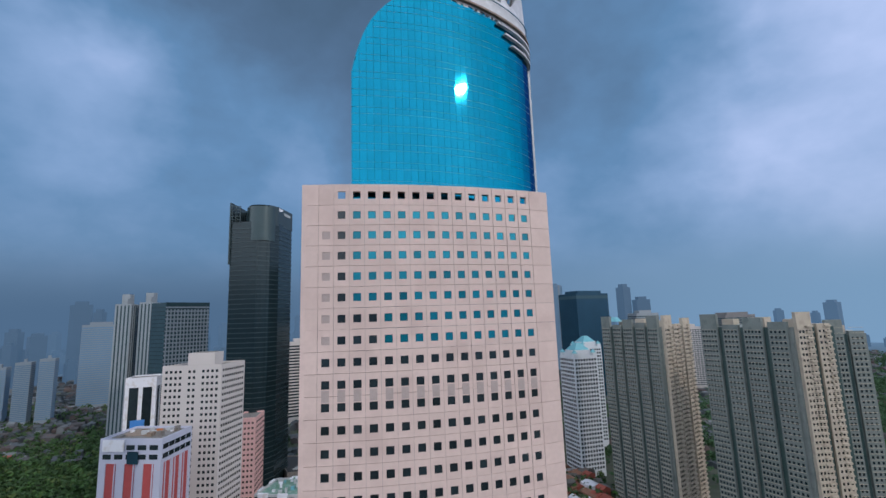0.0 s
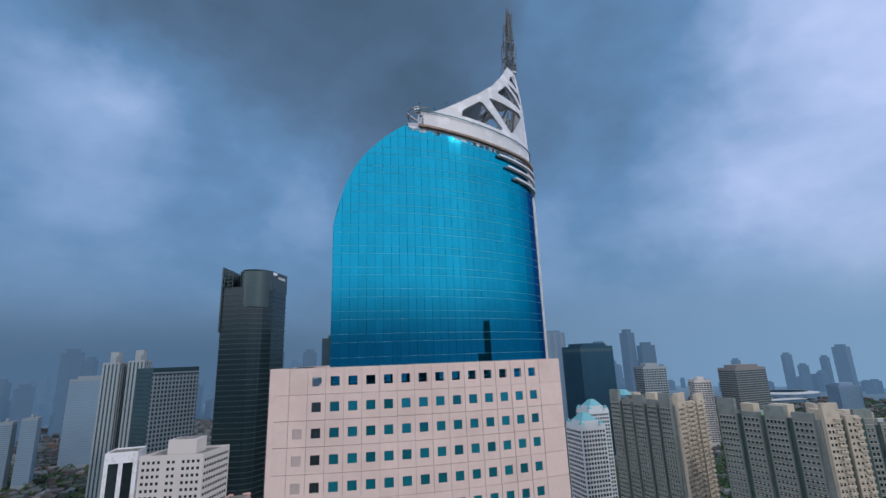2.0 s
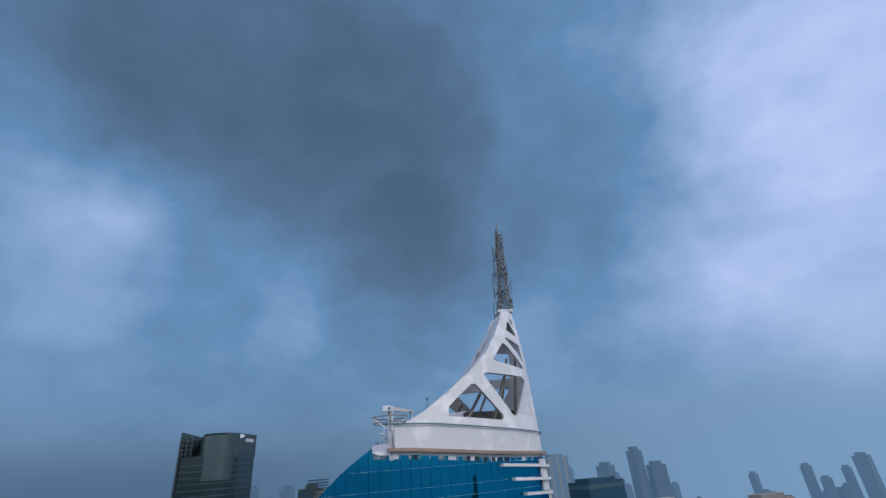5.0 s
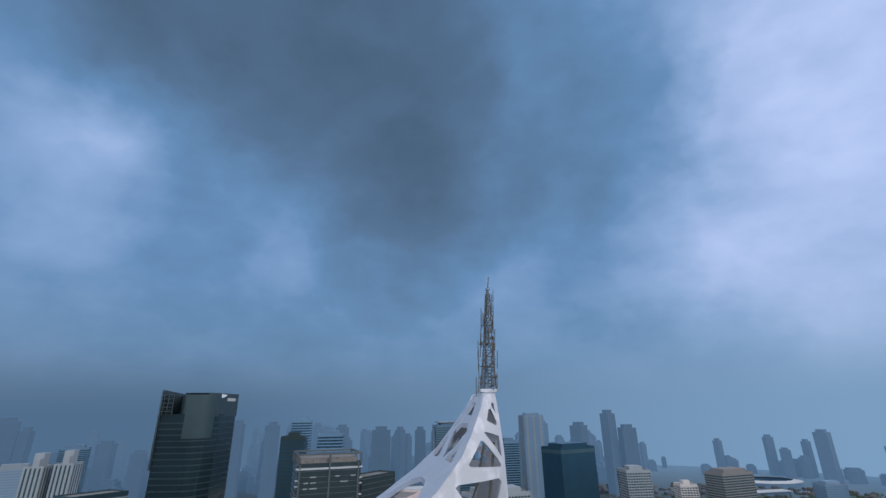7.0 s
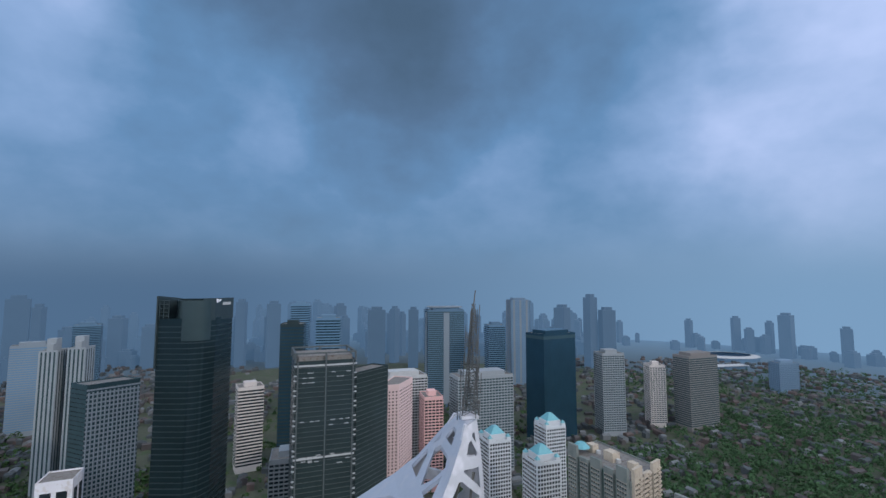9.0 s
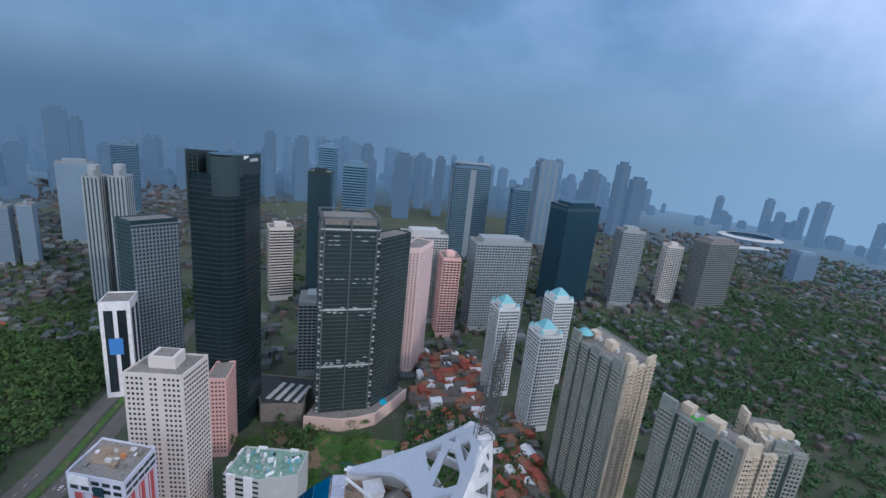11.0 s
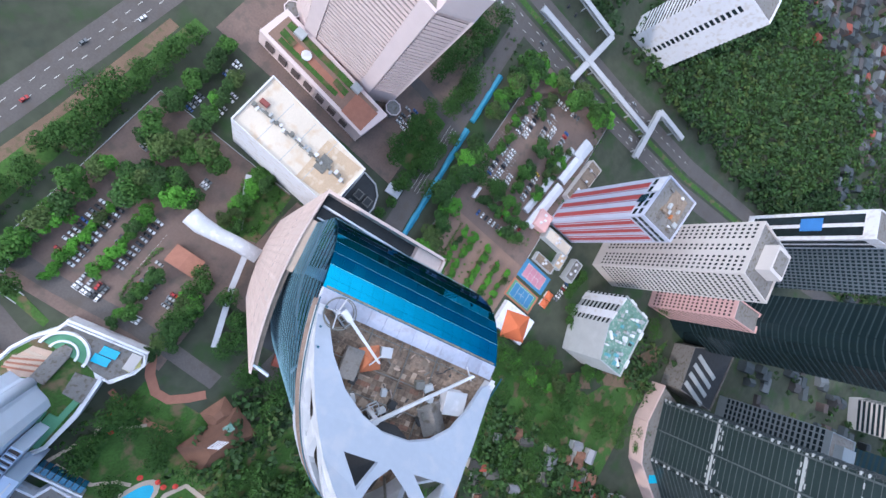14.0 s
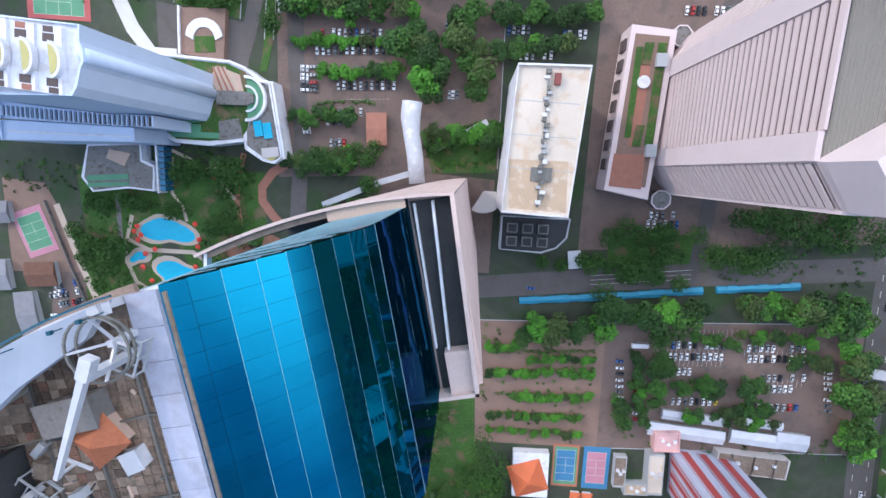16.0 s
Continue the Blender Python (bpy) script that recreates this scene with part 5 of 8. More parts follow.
def apartment(a, b, c, h, dome=False, turf=False):
    """A stepped slab: grey bays along a-b, a dark glazed stair strip and cream balcony bays along b-c."""
    poly = [a, b, c, (a[0] + c[0] - b[0], a[1] + c[1] - b[1])]
    ob, P = block("apartment_slab", "tall grey-green apartment slab with cream balcony bays", poly, h - 5, M_APT, M_ROOF_G, group="apartment slabs")
    ledges = Soup()
    for i in range(4):
        p, q = P[i], P[(i + 1) % 4]
        ln = math.hypot(q[0] - p[0], q[1] - p[1])
        t = Vector((q[0] - p[0], q[1] - p[1], 0)).normalized()
        n = Vector((t.y, -t.x, 0))
        ang = math.degrees(math.atan2(t.y, t.x))
        if not faces(p, q):
            continue
        long_side = abs((p[0] - a[0]) * (b[1] - a[1]) - (p[1] - a[1]) * (b[0] - a[0])) < 1 and abs((q[0] - a[0]) * (b[1] - a[1]) - (q[1] - a[1]) * (b[0] - a[0])) < 1
        m = max(2, int(ln / 11))
        for j in range(m):
            s0 = ln * (j + 0.5) / m
            w = ln / m - (2.6 if j % 2 == 0 else 3.4)
            out = 0.9 if j % 2 == 0 else 0.5
            cx, cy = p[0] + t.x * s0 + n.x * out, p[1] + t.y * s0 + n.y * out
            top = h + (3.0, -3.5, 0.5, -2.0)[j % 4]
            # paint by side, with shade in the grey and sunlight in the cream
            mat = M_APT if long_side else M_APT_L
            bay = prism_part("bay", rect(cx, cy, w, 2.2, ang), 0, top, mat, ob)
            e0, e1 = (cx - t.x * w / 2 + n.x * 1.1, cy - t.y * w / 2 + n.y * 1.1), (cx + t.x * w / 2 + n.x * 1.1, cy + t.y * w / 2 + n.y * 1.1)
            facade(bay, e0, e1, 5, h - 6, max(2, int(w / 2.0)), 44, 1.05, 1.35, M_GLASS_D, single=14, margin=0.4, proud=0.06)
            for k in range(44):
                z = 4.2 + 3.03 * k
                mx, my = cx + n.x * 1.15, cy + n.y * 1.15
                ledges.box(Matrix.Translation((mx, my, z)) @ Matrix.Rotation(radians(ang), 4, "Z"), w * 0.9, 0.5, 0.16)
            # dark recess beside the bay with a stack of balconies
            r0 = ln * (j + 1.0) / m
            if j < m - 1 or not long_side:
                rx, ry = p[0] + t.x * r0 + n.x * 0.15, p[1] + t.y * r0 + n.y * 0.15
                prism_part("stair_strip", rect(rx, ry, 2.2 if long_side else 2.8, 0.6, ang), 0, h - 5, M_TEALST, ob, "dark glazed stair strip")
            if not long_side:
                bal = unit_box(w * 0.42, 1.3, 1.0, M_APT_L)
                low_bal = Soup()
                for k in range(44):
                    at = Matrix.Translation((cx + n.x * 1.5 + t.x * w * 0.25, cy + n.y * 1.5 + t.y * w * 0.25, 6 + 3.03 * k)) @ Matrix.Rotation(radians(ang), 4, "Z")
                    if k < 26:
                        low_bal.box(at, w * 0.42, 1.3, 1.0)
                        continue
                    o2 = new("balcony", bal)
                    o2.parent = bay
                    o2.matrix_basis = at
                tagged(low_bal.make("balcony_stack", M_APT_L, bay), kind="stuff")
    tagged(ledges.make("window_ledge", M_APT_L, ob), kind="stuff")
    cx, cy = sum(x for x, y in P) / 4, sum(y for x, y in P) / 4
    turn = math.degrees(math.atan2(b[1] - a[1], b[0] - a[0]))
    for k, (f, w, d, up) in enumerate(((0.0, 9, 7, 3.5), (0.33, 6, 5, 2.2), (-0.33, 7, 6, 2.8))):
        x, y = cx + (b[0] - a[0]) * f, cy + (b[1] - a[1]) * f
        prism_part("lift_house", rect(x, y, w, d, turn), h - 6.3, h + up - 3, M_APT_L, ob)
        prism_part("water_tank", rect(x + 3, y - 5, 2.6, 2.6, turn), h - 6.3, h - 3.6, M_BAL, ob)
    if dome:
        bm = bmesh.new()
        bmesh.ops.create_cone(bm, cap_ends=True, segments=10, radius1=7, radius2=3, depth=3.5, matrix=Matrix.Translation((a[0] * 0.8 + cx * 0.2 + 4, a[1] * 0.8 + cy * 0.2 + 3, h + 0.5)))
        part("cyan_dome", bm, M_CYANROOF, ob, "cyan roof dome")
    if turf:
        prism_part("roof_turf", rect(cx - 4, cy + 8, 12, 7, turn), h - 6.2, h - 5.9, M_LIME, ob, "bright green roof turf")
    return ob


apartment(*M_APTS[0], 141, dome=True)
apartment(*M_APTS[1], 141, turf=True)
apartment((206, 252), (228, 250), (232, 285), 136)

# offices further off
# pale concrete with distance haze mixed into its base colour
M_FARP = material("hazed_pale_concrete", (0.19, 0.235, 0.275), 0.9, vary=0.1, scale=0.02)
M_BRNOFF = material("grey_brown_office", (0.17, 0.165, 0.165), 0.8, vary=0.1)
FAR = [
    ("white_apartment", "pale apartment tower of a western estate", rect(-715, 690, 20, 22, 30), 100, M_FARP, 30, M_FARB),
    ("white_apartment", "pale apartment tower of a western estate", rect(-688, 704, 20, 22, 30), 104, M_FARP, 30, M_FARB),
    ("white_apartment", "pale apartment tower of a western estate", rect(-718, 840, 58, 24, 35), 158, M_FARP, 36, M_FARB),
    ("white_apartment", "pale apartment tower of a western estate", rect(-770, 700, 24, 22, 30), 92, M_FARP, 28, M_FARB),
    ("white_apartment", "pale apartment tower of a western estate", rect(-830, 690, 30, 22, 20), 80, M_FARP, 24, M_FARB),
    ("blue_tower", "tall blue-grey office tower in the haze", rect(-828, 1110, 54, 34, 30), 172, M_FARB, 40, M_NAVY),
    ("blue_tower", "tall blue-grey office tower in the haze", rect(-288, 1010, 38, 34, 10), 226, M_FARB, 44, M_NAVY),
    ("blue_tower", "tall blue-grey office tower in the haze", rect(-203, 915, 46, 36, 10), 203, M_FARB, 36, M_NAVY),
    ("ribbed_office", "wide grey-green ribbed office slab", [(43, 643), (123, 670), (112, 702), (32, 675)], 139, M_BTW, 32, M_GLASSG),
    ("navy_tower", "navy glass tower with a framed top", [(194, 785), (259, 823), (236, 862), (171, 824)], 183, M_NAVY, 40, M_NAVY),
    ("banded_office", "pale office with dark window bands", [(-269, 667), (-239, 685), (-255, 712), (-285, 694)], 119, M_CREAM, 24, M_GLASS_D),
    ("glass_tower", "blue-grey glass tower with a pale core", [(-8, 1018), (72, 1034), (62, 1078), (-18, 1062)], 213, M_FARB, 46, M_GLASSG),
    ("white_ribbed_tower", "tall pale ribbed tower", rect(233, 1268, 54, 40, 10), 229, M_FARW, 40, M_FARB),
    ("brown_office", "grey-brown office slab with window bands", [(477, 852), (545, 878), (532, 912), (464, 886)], 136, M_BRNOFF, 32, M_GLASSG),
    ("slim_tower", "slim grey apartment tower", [(309, 829), (350, 834), (346, 868), (305, 863)], 145, M_BTW, 34, M_GLASSG),
    ("slim_tower", "slim pale tower with a cyan top", [(417, 881), (446, 880), (447, 908), (418, 909)], 116, M_CREAM, 28, M_GLASSG),
    ("dark_tower", "dark grey glass office tower", rect(-205, 704, 33, 34, 10), 208, M_DGLASS, 40, M_NAVY),
    ("white_block", "white block with balconies", [(-60, 640), (0, 660), (-12, 690), (-72, 670)], 140, M_BAL, 34, M_GLASS_D),
    ("red_block", "reddish brown brick apartment block", [(-2, 610), (22, 616), (14, 650), (-10, 644)], 120, M_PINK, 28, M_GLASS_D),
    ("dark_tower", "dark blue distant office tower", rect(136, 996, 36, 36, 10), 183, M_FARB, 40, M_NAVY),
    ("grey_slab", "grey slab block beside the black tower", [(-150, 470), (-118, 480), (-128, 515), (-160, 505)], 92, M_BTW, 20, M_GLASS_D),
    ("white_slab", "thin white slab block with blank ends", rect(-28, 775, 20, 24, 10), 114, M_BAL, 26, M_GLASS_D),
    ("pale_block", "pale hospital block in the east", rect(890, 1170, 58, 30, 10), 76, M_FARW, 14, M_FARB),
]
for name, label, poly, h, wall, nb, bmat in FAR:
    ob, P = block(name, label, poly, h, wall, M_ROOF_G)
    cx, cy = sum(x for x, y in P) / len(P), sum(y for x, y in P) / len(P)
    prism_part("roof_house", inset(P, 12), h - 1.4, h + 5, wall, ob)
    bands = Soup()
    for i in range(len(P)):
        for k in range(nb):
            soup_band(bands, P[i], P[(i + 1) % len(P)], 8 + (h - 12) * (k + 0.5) / nb, (h - 12) / nb * 0.55)
    tagged(bands.make("window_band", bmat, ob), kind="stuff")
    # ribs between the windows, and what tops each block
    if wall in (M_BTW, M_CREAM, M_BAL, M_FARW, M_PINK) and name != "banded_office":
        ribs = Soup()
        for i in range(len(P)):
            a, b = P[i], P[(i + 1) % len(P)]
            m = max(3, int(math.hypot(b[0] - a[0], b[1] - a[1]) / 4.5))
            for k in range(m + 1):
                ribs.box(pose(a[0] + (b[0] - a[0]) * k / m, a[1] + (b[1] - a[1]) * k / m, h / 2 - 1, 0, 0, math.degrees(math.atan2(b[1] - a[1], b[0] - a[0]))), 0.9, 0.9, h - 4)
        tagged(ribs.make("rib", wall, ob), kind="stuff")
    if name == "navy_tower":
        for i in range(4):
            band(ob, P[i], P[(i + 1) % 4], h - 6.5, 5.5, M_GLASSG, name="crown_panel", proud=0.3)
    if name == "glass_tower":
        for i in range(4):
            facade(ob, P[i], P[(i + 1) % 4], 4, h - 4, 1, 1, 13, h - 14, M_FARP, name="pale_core", proud=0.9)
        prism_part("roof_frame", inset(P, 5), h + 4, h + 6.5, M_FARP, ob)
    if name == "white_ribbed_tower":
        for i in range(4):
            facade(ob, P[i], P[(i + 1) % 4], 4, h, 3, 1, 5.5, h - 6, M_FARP, name="white_rib", proud=1.2)

# dark towers south of the car park, mirrored in the glass
for x, y, w, h in ((478, -108, 34, 208), (468, -128, 64, 170), (112, -435, 16, 158), (146, -432, 30, 150), (90, -420, 34, 132)):
    ob, P = block("south_tower", "dark glass office tower of the southern quarter", rect(x, y, w, w, 20), h, M_DGLASS, M_ROOF_D, group="southern towers")
    prism_part("roof_house", inset(P, 5), h - 1.4, h + 7, M_DGLASS, ob)
    bands = Soup()
    for i in range(4):
        for k in range(24):
            soup_band(bands, P[i], P[(i + 1) % 4], 8 + (h - 12) * (k + 0.5) / 24, 1.2)
    tagged(bands.make("window_band", M_NAVY, ob), kind="stuff")

# hazy skyline on the horizon, in three depths
rng = random.Random(7)
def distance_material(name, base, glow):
    """Backdrop of the far distance: a dull surface with the rain haze put in as emission."""
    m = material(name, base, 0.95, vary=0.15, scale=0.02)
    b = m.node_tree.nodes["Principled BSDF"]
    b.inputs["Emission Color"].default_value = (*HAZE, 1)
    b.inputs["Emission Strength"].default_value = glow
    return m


# stronger emission at each depth stands for thicker haze
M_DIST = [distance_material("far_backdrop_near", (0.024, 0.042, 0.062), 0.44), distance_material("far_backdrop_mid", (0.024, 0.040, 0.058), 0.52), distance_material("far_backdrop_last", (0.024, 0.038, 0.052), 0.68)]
SKY = Soup()


def far_block(x, y, w, d, h, turn):
    r = math.hypot(x, y - 60)
    if r < 1800:
        ob = thing("far_tower", "distant blue-grey high-rise in the rain haze", "building", group="distant towers")
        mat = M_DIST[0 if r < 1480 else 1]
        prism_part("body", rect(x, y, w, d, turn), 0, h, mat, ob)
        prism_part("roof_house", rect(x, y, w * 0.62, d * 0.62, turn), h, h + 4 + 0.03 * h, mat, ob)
        return
    soup = SKY
    soup.prism(ccw(rect(x, y, w, d, turn)), 0, h)
    soup.prism(ccw(rect(x, y, w * 0.62, d * 0.62, turn)), h, h + 4 + 0.03 * h)


for x, y, w, h in ((-534, 1520, 40, 206), (-179, 1420, 50, 192), (-143, 1620, 28, 186), (-71, 1520, 32, 188), (423, 1520, 46, 196), (517, 1520, 36, 230), (572, 1520, 44, 188), (-299, 1520, 28, 160), (-640, 1520, 30, 212), (-1193, 1320, 54, 226), (-1141, 1330, 27, 202), (-1045, 1520, 44, 158), (1322, 1720, 50, 160), (470, 1700, 60, 150), (640, 1750, 60, 132)):
    far_block(x, y, w, w * 0.8, h, rng.uniform(0, 90))
for i in range(560):
    a = rng.uniform(-72, 64)
    r = rng.uniform(1330, 2060)
    if a > 22 and (r < 1720 or rng.random() < 0.5):
        continue
    h = rng.choice((34, 42, 50, 62, 74, 90, 110, 140)) * rng.uniform(0.7, 1.15)
    if rng.random() < 0.06 and -50 < a < 20:
        h = rng.uniform(150, 205)
    far_block(r * math.sin(radians(a)), 400 + r * math.cos(radians(a)), rng.uniform(18, 42), rng.uniform(18, 36), h, rng.uniform(0, 90))
# plain haze backdrop, glowing by itself, far beyond the last buildings
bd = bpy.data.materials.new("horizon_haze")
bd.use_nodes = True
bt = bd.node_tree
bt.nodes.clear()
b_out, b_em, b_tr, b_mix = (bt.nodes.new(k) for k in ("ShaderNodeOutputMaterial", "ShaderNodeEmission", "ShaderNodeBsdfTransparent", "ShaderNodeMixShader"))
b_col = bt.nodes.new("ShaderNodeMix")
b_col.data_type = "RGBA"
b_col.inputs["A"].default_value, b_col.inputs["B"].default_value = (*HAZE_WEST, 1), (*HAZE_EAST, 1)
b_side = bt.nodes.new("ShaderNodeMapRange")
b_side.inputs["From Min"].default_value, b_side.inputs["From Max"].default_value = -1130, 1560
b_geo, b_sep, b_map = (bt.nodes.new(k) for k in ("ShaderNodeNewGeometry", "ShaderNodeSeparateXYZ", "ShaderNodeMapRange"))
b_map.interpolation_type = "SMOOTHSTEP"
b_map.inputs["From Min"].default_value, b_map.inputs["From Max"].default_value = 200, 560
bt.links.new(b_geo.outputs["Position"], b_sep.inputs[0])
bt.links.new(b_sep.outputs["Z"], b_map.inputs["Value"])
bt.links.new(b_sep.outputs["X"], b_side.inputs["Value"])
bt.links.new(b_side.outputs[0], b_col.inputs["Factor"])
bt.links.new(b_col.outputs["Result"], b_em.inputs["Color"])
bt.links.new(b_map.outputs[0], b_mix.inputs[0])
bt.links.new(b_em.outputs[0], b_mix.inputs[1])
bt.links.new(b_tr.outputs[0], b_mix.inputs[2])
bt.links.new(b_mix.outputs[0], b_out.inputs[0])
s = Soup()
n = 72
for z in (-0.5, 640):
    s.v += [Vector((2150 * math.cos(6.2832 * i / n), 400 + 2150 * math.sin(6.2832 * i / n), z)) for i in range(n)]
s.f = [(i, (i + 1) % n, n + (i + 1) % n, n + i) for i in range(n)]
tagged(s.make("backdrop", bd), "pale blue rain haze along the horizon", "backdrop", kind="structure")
# haze over the far plain as emission that grows with distance
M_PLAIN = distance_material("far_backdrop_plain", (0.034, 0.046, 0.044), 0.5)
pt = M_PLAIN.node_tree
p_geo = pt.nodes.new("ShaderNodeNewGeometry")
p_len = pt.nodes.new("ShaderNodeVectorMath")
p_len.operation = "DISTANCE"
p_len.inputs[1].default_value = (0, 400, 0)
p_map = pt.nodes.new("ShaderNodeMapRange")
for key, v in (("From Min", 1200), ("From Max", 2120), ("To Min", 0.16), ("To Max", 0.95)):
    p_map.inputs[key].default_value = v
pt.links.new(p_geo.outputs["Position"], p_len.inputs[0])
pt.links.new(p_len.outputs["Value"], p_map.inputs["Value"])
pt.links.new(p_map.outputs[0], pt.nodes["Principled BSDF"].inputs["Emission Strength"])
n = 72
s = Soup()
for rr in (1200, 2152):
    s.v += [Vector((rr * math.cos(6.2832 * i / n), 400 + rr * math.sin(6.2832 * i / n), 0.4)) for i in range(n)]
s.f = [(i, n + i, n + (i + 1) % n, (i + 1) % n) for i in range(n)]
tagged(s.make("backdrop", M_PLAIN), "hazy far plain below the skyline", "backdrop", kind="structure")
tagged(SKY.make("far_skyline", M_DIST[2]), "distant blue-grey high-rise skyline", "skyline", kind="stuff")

# ---- blocks round the foot of the tower ----
ob, P = block("annex_block", "long white annex with a cream roof and a line of plant", [(-37, 73), (-40, 11), (-70, 11), (-66, 74)], 52, M_WHITE, M_ROOF_C)
rng = random.Random(5)
s = Soup()
s.beam((-53, 14, 51.6), (-52.4, 70, 51.6), 0.8, 0.5)
s.make("duct", M_GALV, ob)
for i in range(26):
    y = 14 + 2.15 * i
    prism_part("roof_unit", rect(-53 + rng.uniform(-1.2, 1.2), y, rng.uniform(1.0, 2.6), rng.uniform(1.0, 2.0), rng.uniform(-4, 4)), 50.8, rng.uniform(51.8, 53.2), rng.choice((M_GALV, M_BAL, M_WHITE, M_GALV)), ob)
prism_part("red_unit", rect(-56.5, 17, 2.4, 4.5, 0), 50.8, 53, M_CRED0, ob, "dull red roof unit")
prism_part("plant_frame", rect(-53, 56, 9, 6, 0), 50.8, 51.5, M_GALV, ob)
prism_part("roof_stain", [(-39, 50), (-40, 71), (-65, 72), (-64, 50)], 50.6, 50.84, M_TAN0, ob, "brown stained roof end")
for y in (26, 40, 54):
    prism_part("roof_joint", rect(-53, y, 27, 0.3, -2), 50.7, 50.86, M_BAL, ob)
ob, P = block("rounded_annex", "low grey block with a rounded corner and cooling units", [(-40, 78), (-40, 96), (-62, 97), (-70, 94), (-75, 88), (-76, 78)], 12, M_BAL, M_ROOF_D, parapet=1.0)
for i in range(3):
    for j in range(2):
        prism_part("cooling_unit", rect(-46 - 8 * i, 84 + 7 * j, 5.5, 5, 0), 11, 13.5, M_GALV, ob)
        prism_part("fan_deck", rect(-46 - 8 * i, 84 + 7 * j, 4.2, 3.8, 0), 13.5, 13.8, M_ROOF_D, ob)
ob = thing("fan_canopy", "tan fan-shaped entrance canopy", "canopy")
fan = [(-30, 66)] + [(-30 + 12 * math.cos(radians(a)), 66 + 12 * math.sin(radians(a))) for a in range(60, 181, 20)]
prism_part("canopy", fan, 5.2, 6.0, M_CREAM, ob)
prism_part("support", rect(-33, 69, 3, 3, 20), 0, 5.3, M_BAL, ob)
ob, P = block("white_slab_tower", "white office tower with dark slot windows", [(-326, 176), (-329, 216), (-352, 214), (-350, 172)], 92, M_WHITE, M_ROOF_G)
for i in range(4):
    a, b = P[i], P[(i + 1) % 4]
    if abs(a[0] - b[0]) < 8:
        facade(ob, a, b, 8, 84, 1, 18, 5.0, 2.4, M_GLASS_D, single=20, margin=3)
    else:
        for k in range(22):
            band(ob, a, b, 10 + 3.5 * k, 1.3, M_GLASS_D, name="window_band", proud=0.06)
PT = [(-116, -1), (-116, 49), (-125, 62), (-165, 62), (-174, 49), (-174, -1), (-165, -14), (-125, -14)]
ob, P = block("pink_louvre_tower", "pink concrete octagonal tower with close horizontal louvres", PT, 119, M_PINKT, M_ROOF_G)
M_MESHBAR = material("olive_mesh_bar", (0.36, 0.33, 0.28), 0.7)
M_MESH = material("grey_green_mesh", (0.22, 0.205, 0.175), 0.7, vary=0.1, scale=1.0)
for i in range(len(P)):
    a, b = P[i], P[(i + 1) % len(P)]
    if not faces(a, b):
        continue
    wide = math.hypot(a[0] - b[0], a[1] - b[1]) > 30
    top = 30 if wide else 29
    d = Vector((b[0] - a[0], b[1] - a[1], 0)).normalized()
    e0, e1 = (a[0] + d.x * 8.2, a[1] + d.y * 8.2), (b[0] - d.x * 8.2, b[1] - d.y * 8.2)
    if not wide:
        e0, e1 = (a[0] + d.x * 0.6, a[1] + d.y * 0.6), (b[0] - d.x * 0.6, b[1] - d.y * 0.6)
    for k in range(top):
        # dark band painted for the shadow under each ledge
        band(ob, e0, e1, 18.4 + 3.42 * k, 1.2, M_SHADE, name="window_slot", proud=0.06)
        band(ob, e0, e1, 20.1 + 3.42 * k, 2.2, M_PINKT, name="sunshade", proud=0.5, thick=0.9)
    if wide:
        for p in (a, (b[0] - d.x * 8, b[1] - d.y * 8)):
            n = Vector((d.y, -d.x, 0))
            q = [(p[0] + d.x * w + n.x * o, p[1] + d.y * w + n.y * o) for w, o in ((0, -0.5), (8, -0.5), (8, 1.1), (0, 1.1))]
            prism_part("corner_pier", q, 0, 119.6, M_PINKW, ob, "pale pink corner pier")
    else:
        # dark band standing for the shade in an arched hollow
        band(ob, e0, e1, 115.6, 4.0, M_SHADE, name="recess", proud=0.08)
# the crown steps back over a sloping mesh screen on the east and west sides
P = ccw([(-116, -1), (-131.6, 14), (-131.6, 34), (-116, 49), (-125, 62), (-165, 62), (-174, 49), (-158.4, 34), (-158.4, 14), (-174, -1), (-165, -14), (-125, -14)])
prism_part("upper_body", P, 118, 131, M_PINKT, ob)
for sx in (1, -1):
    s = Soup()
    xo, xi = -145 + 28.8 * sx, -145 + 13.5 * sx
    s.v = [Vector(q) for q in ((xo, -0.8, 118.6), (xo, 48.8, 118.6), (xi, 34, 129), (xi, 14, 129), (xi, 48.8, 117.6), (xi, -0.8, 117.6))]
    s.f = [(0, 1, 2, 3), (1, 4, 2), (0, 3, 5), (0, 5, 4, 1)]
    s.make("mesh_screen", M_MESH, ob, "sloping grey-green mesh screen")
    for k in range(20):
        f = (k + 0.5) / 20
        s = Soup()
        x, z = xo + (xi - xo) * f, 118.75 + 10.4 * f
        s.beam((x, -0.6 + 14.6 * f, z), (x, 48.6 - 14.6 * f, z), 0.13, 0.2)
        s.make("mesh_bar", M_MESHBAR, ob)
crown_in = inset(P, 3.0)
n = len(P)
s = Soup()
out = [(x * 1.012 + 145 * 0.012, y * 1.012 - 24 * 0.012) for x, y in P]
s.v = [Vector((x, y, z)) for ring_, z in ((P, 119.5), (out, 122.5), (out, 138.4), (crown_in, 138.4)) for x, y in ring_]
for k in range(3):
    s.f += [(k * n + i, k * n + (i + 1) % n, (k + 1) * n + (i + 1) % n, (k + 1) * n + i) for i in range(n)]
s.make("crown_band", M_PINKW, ob, "pale pink crown band")
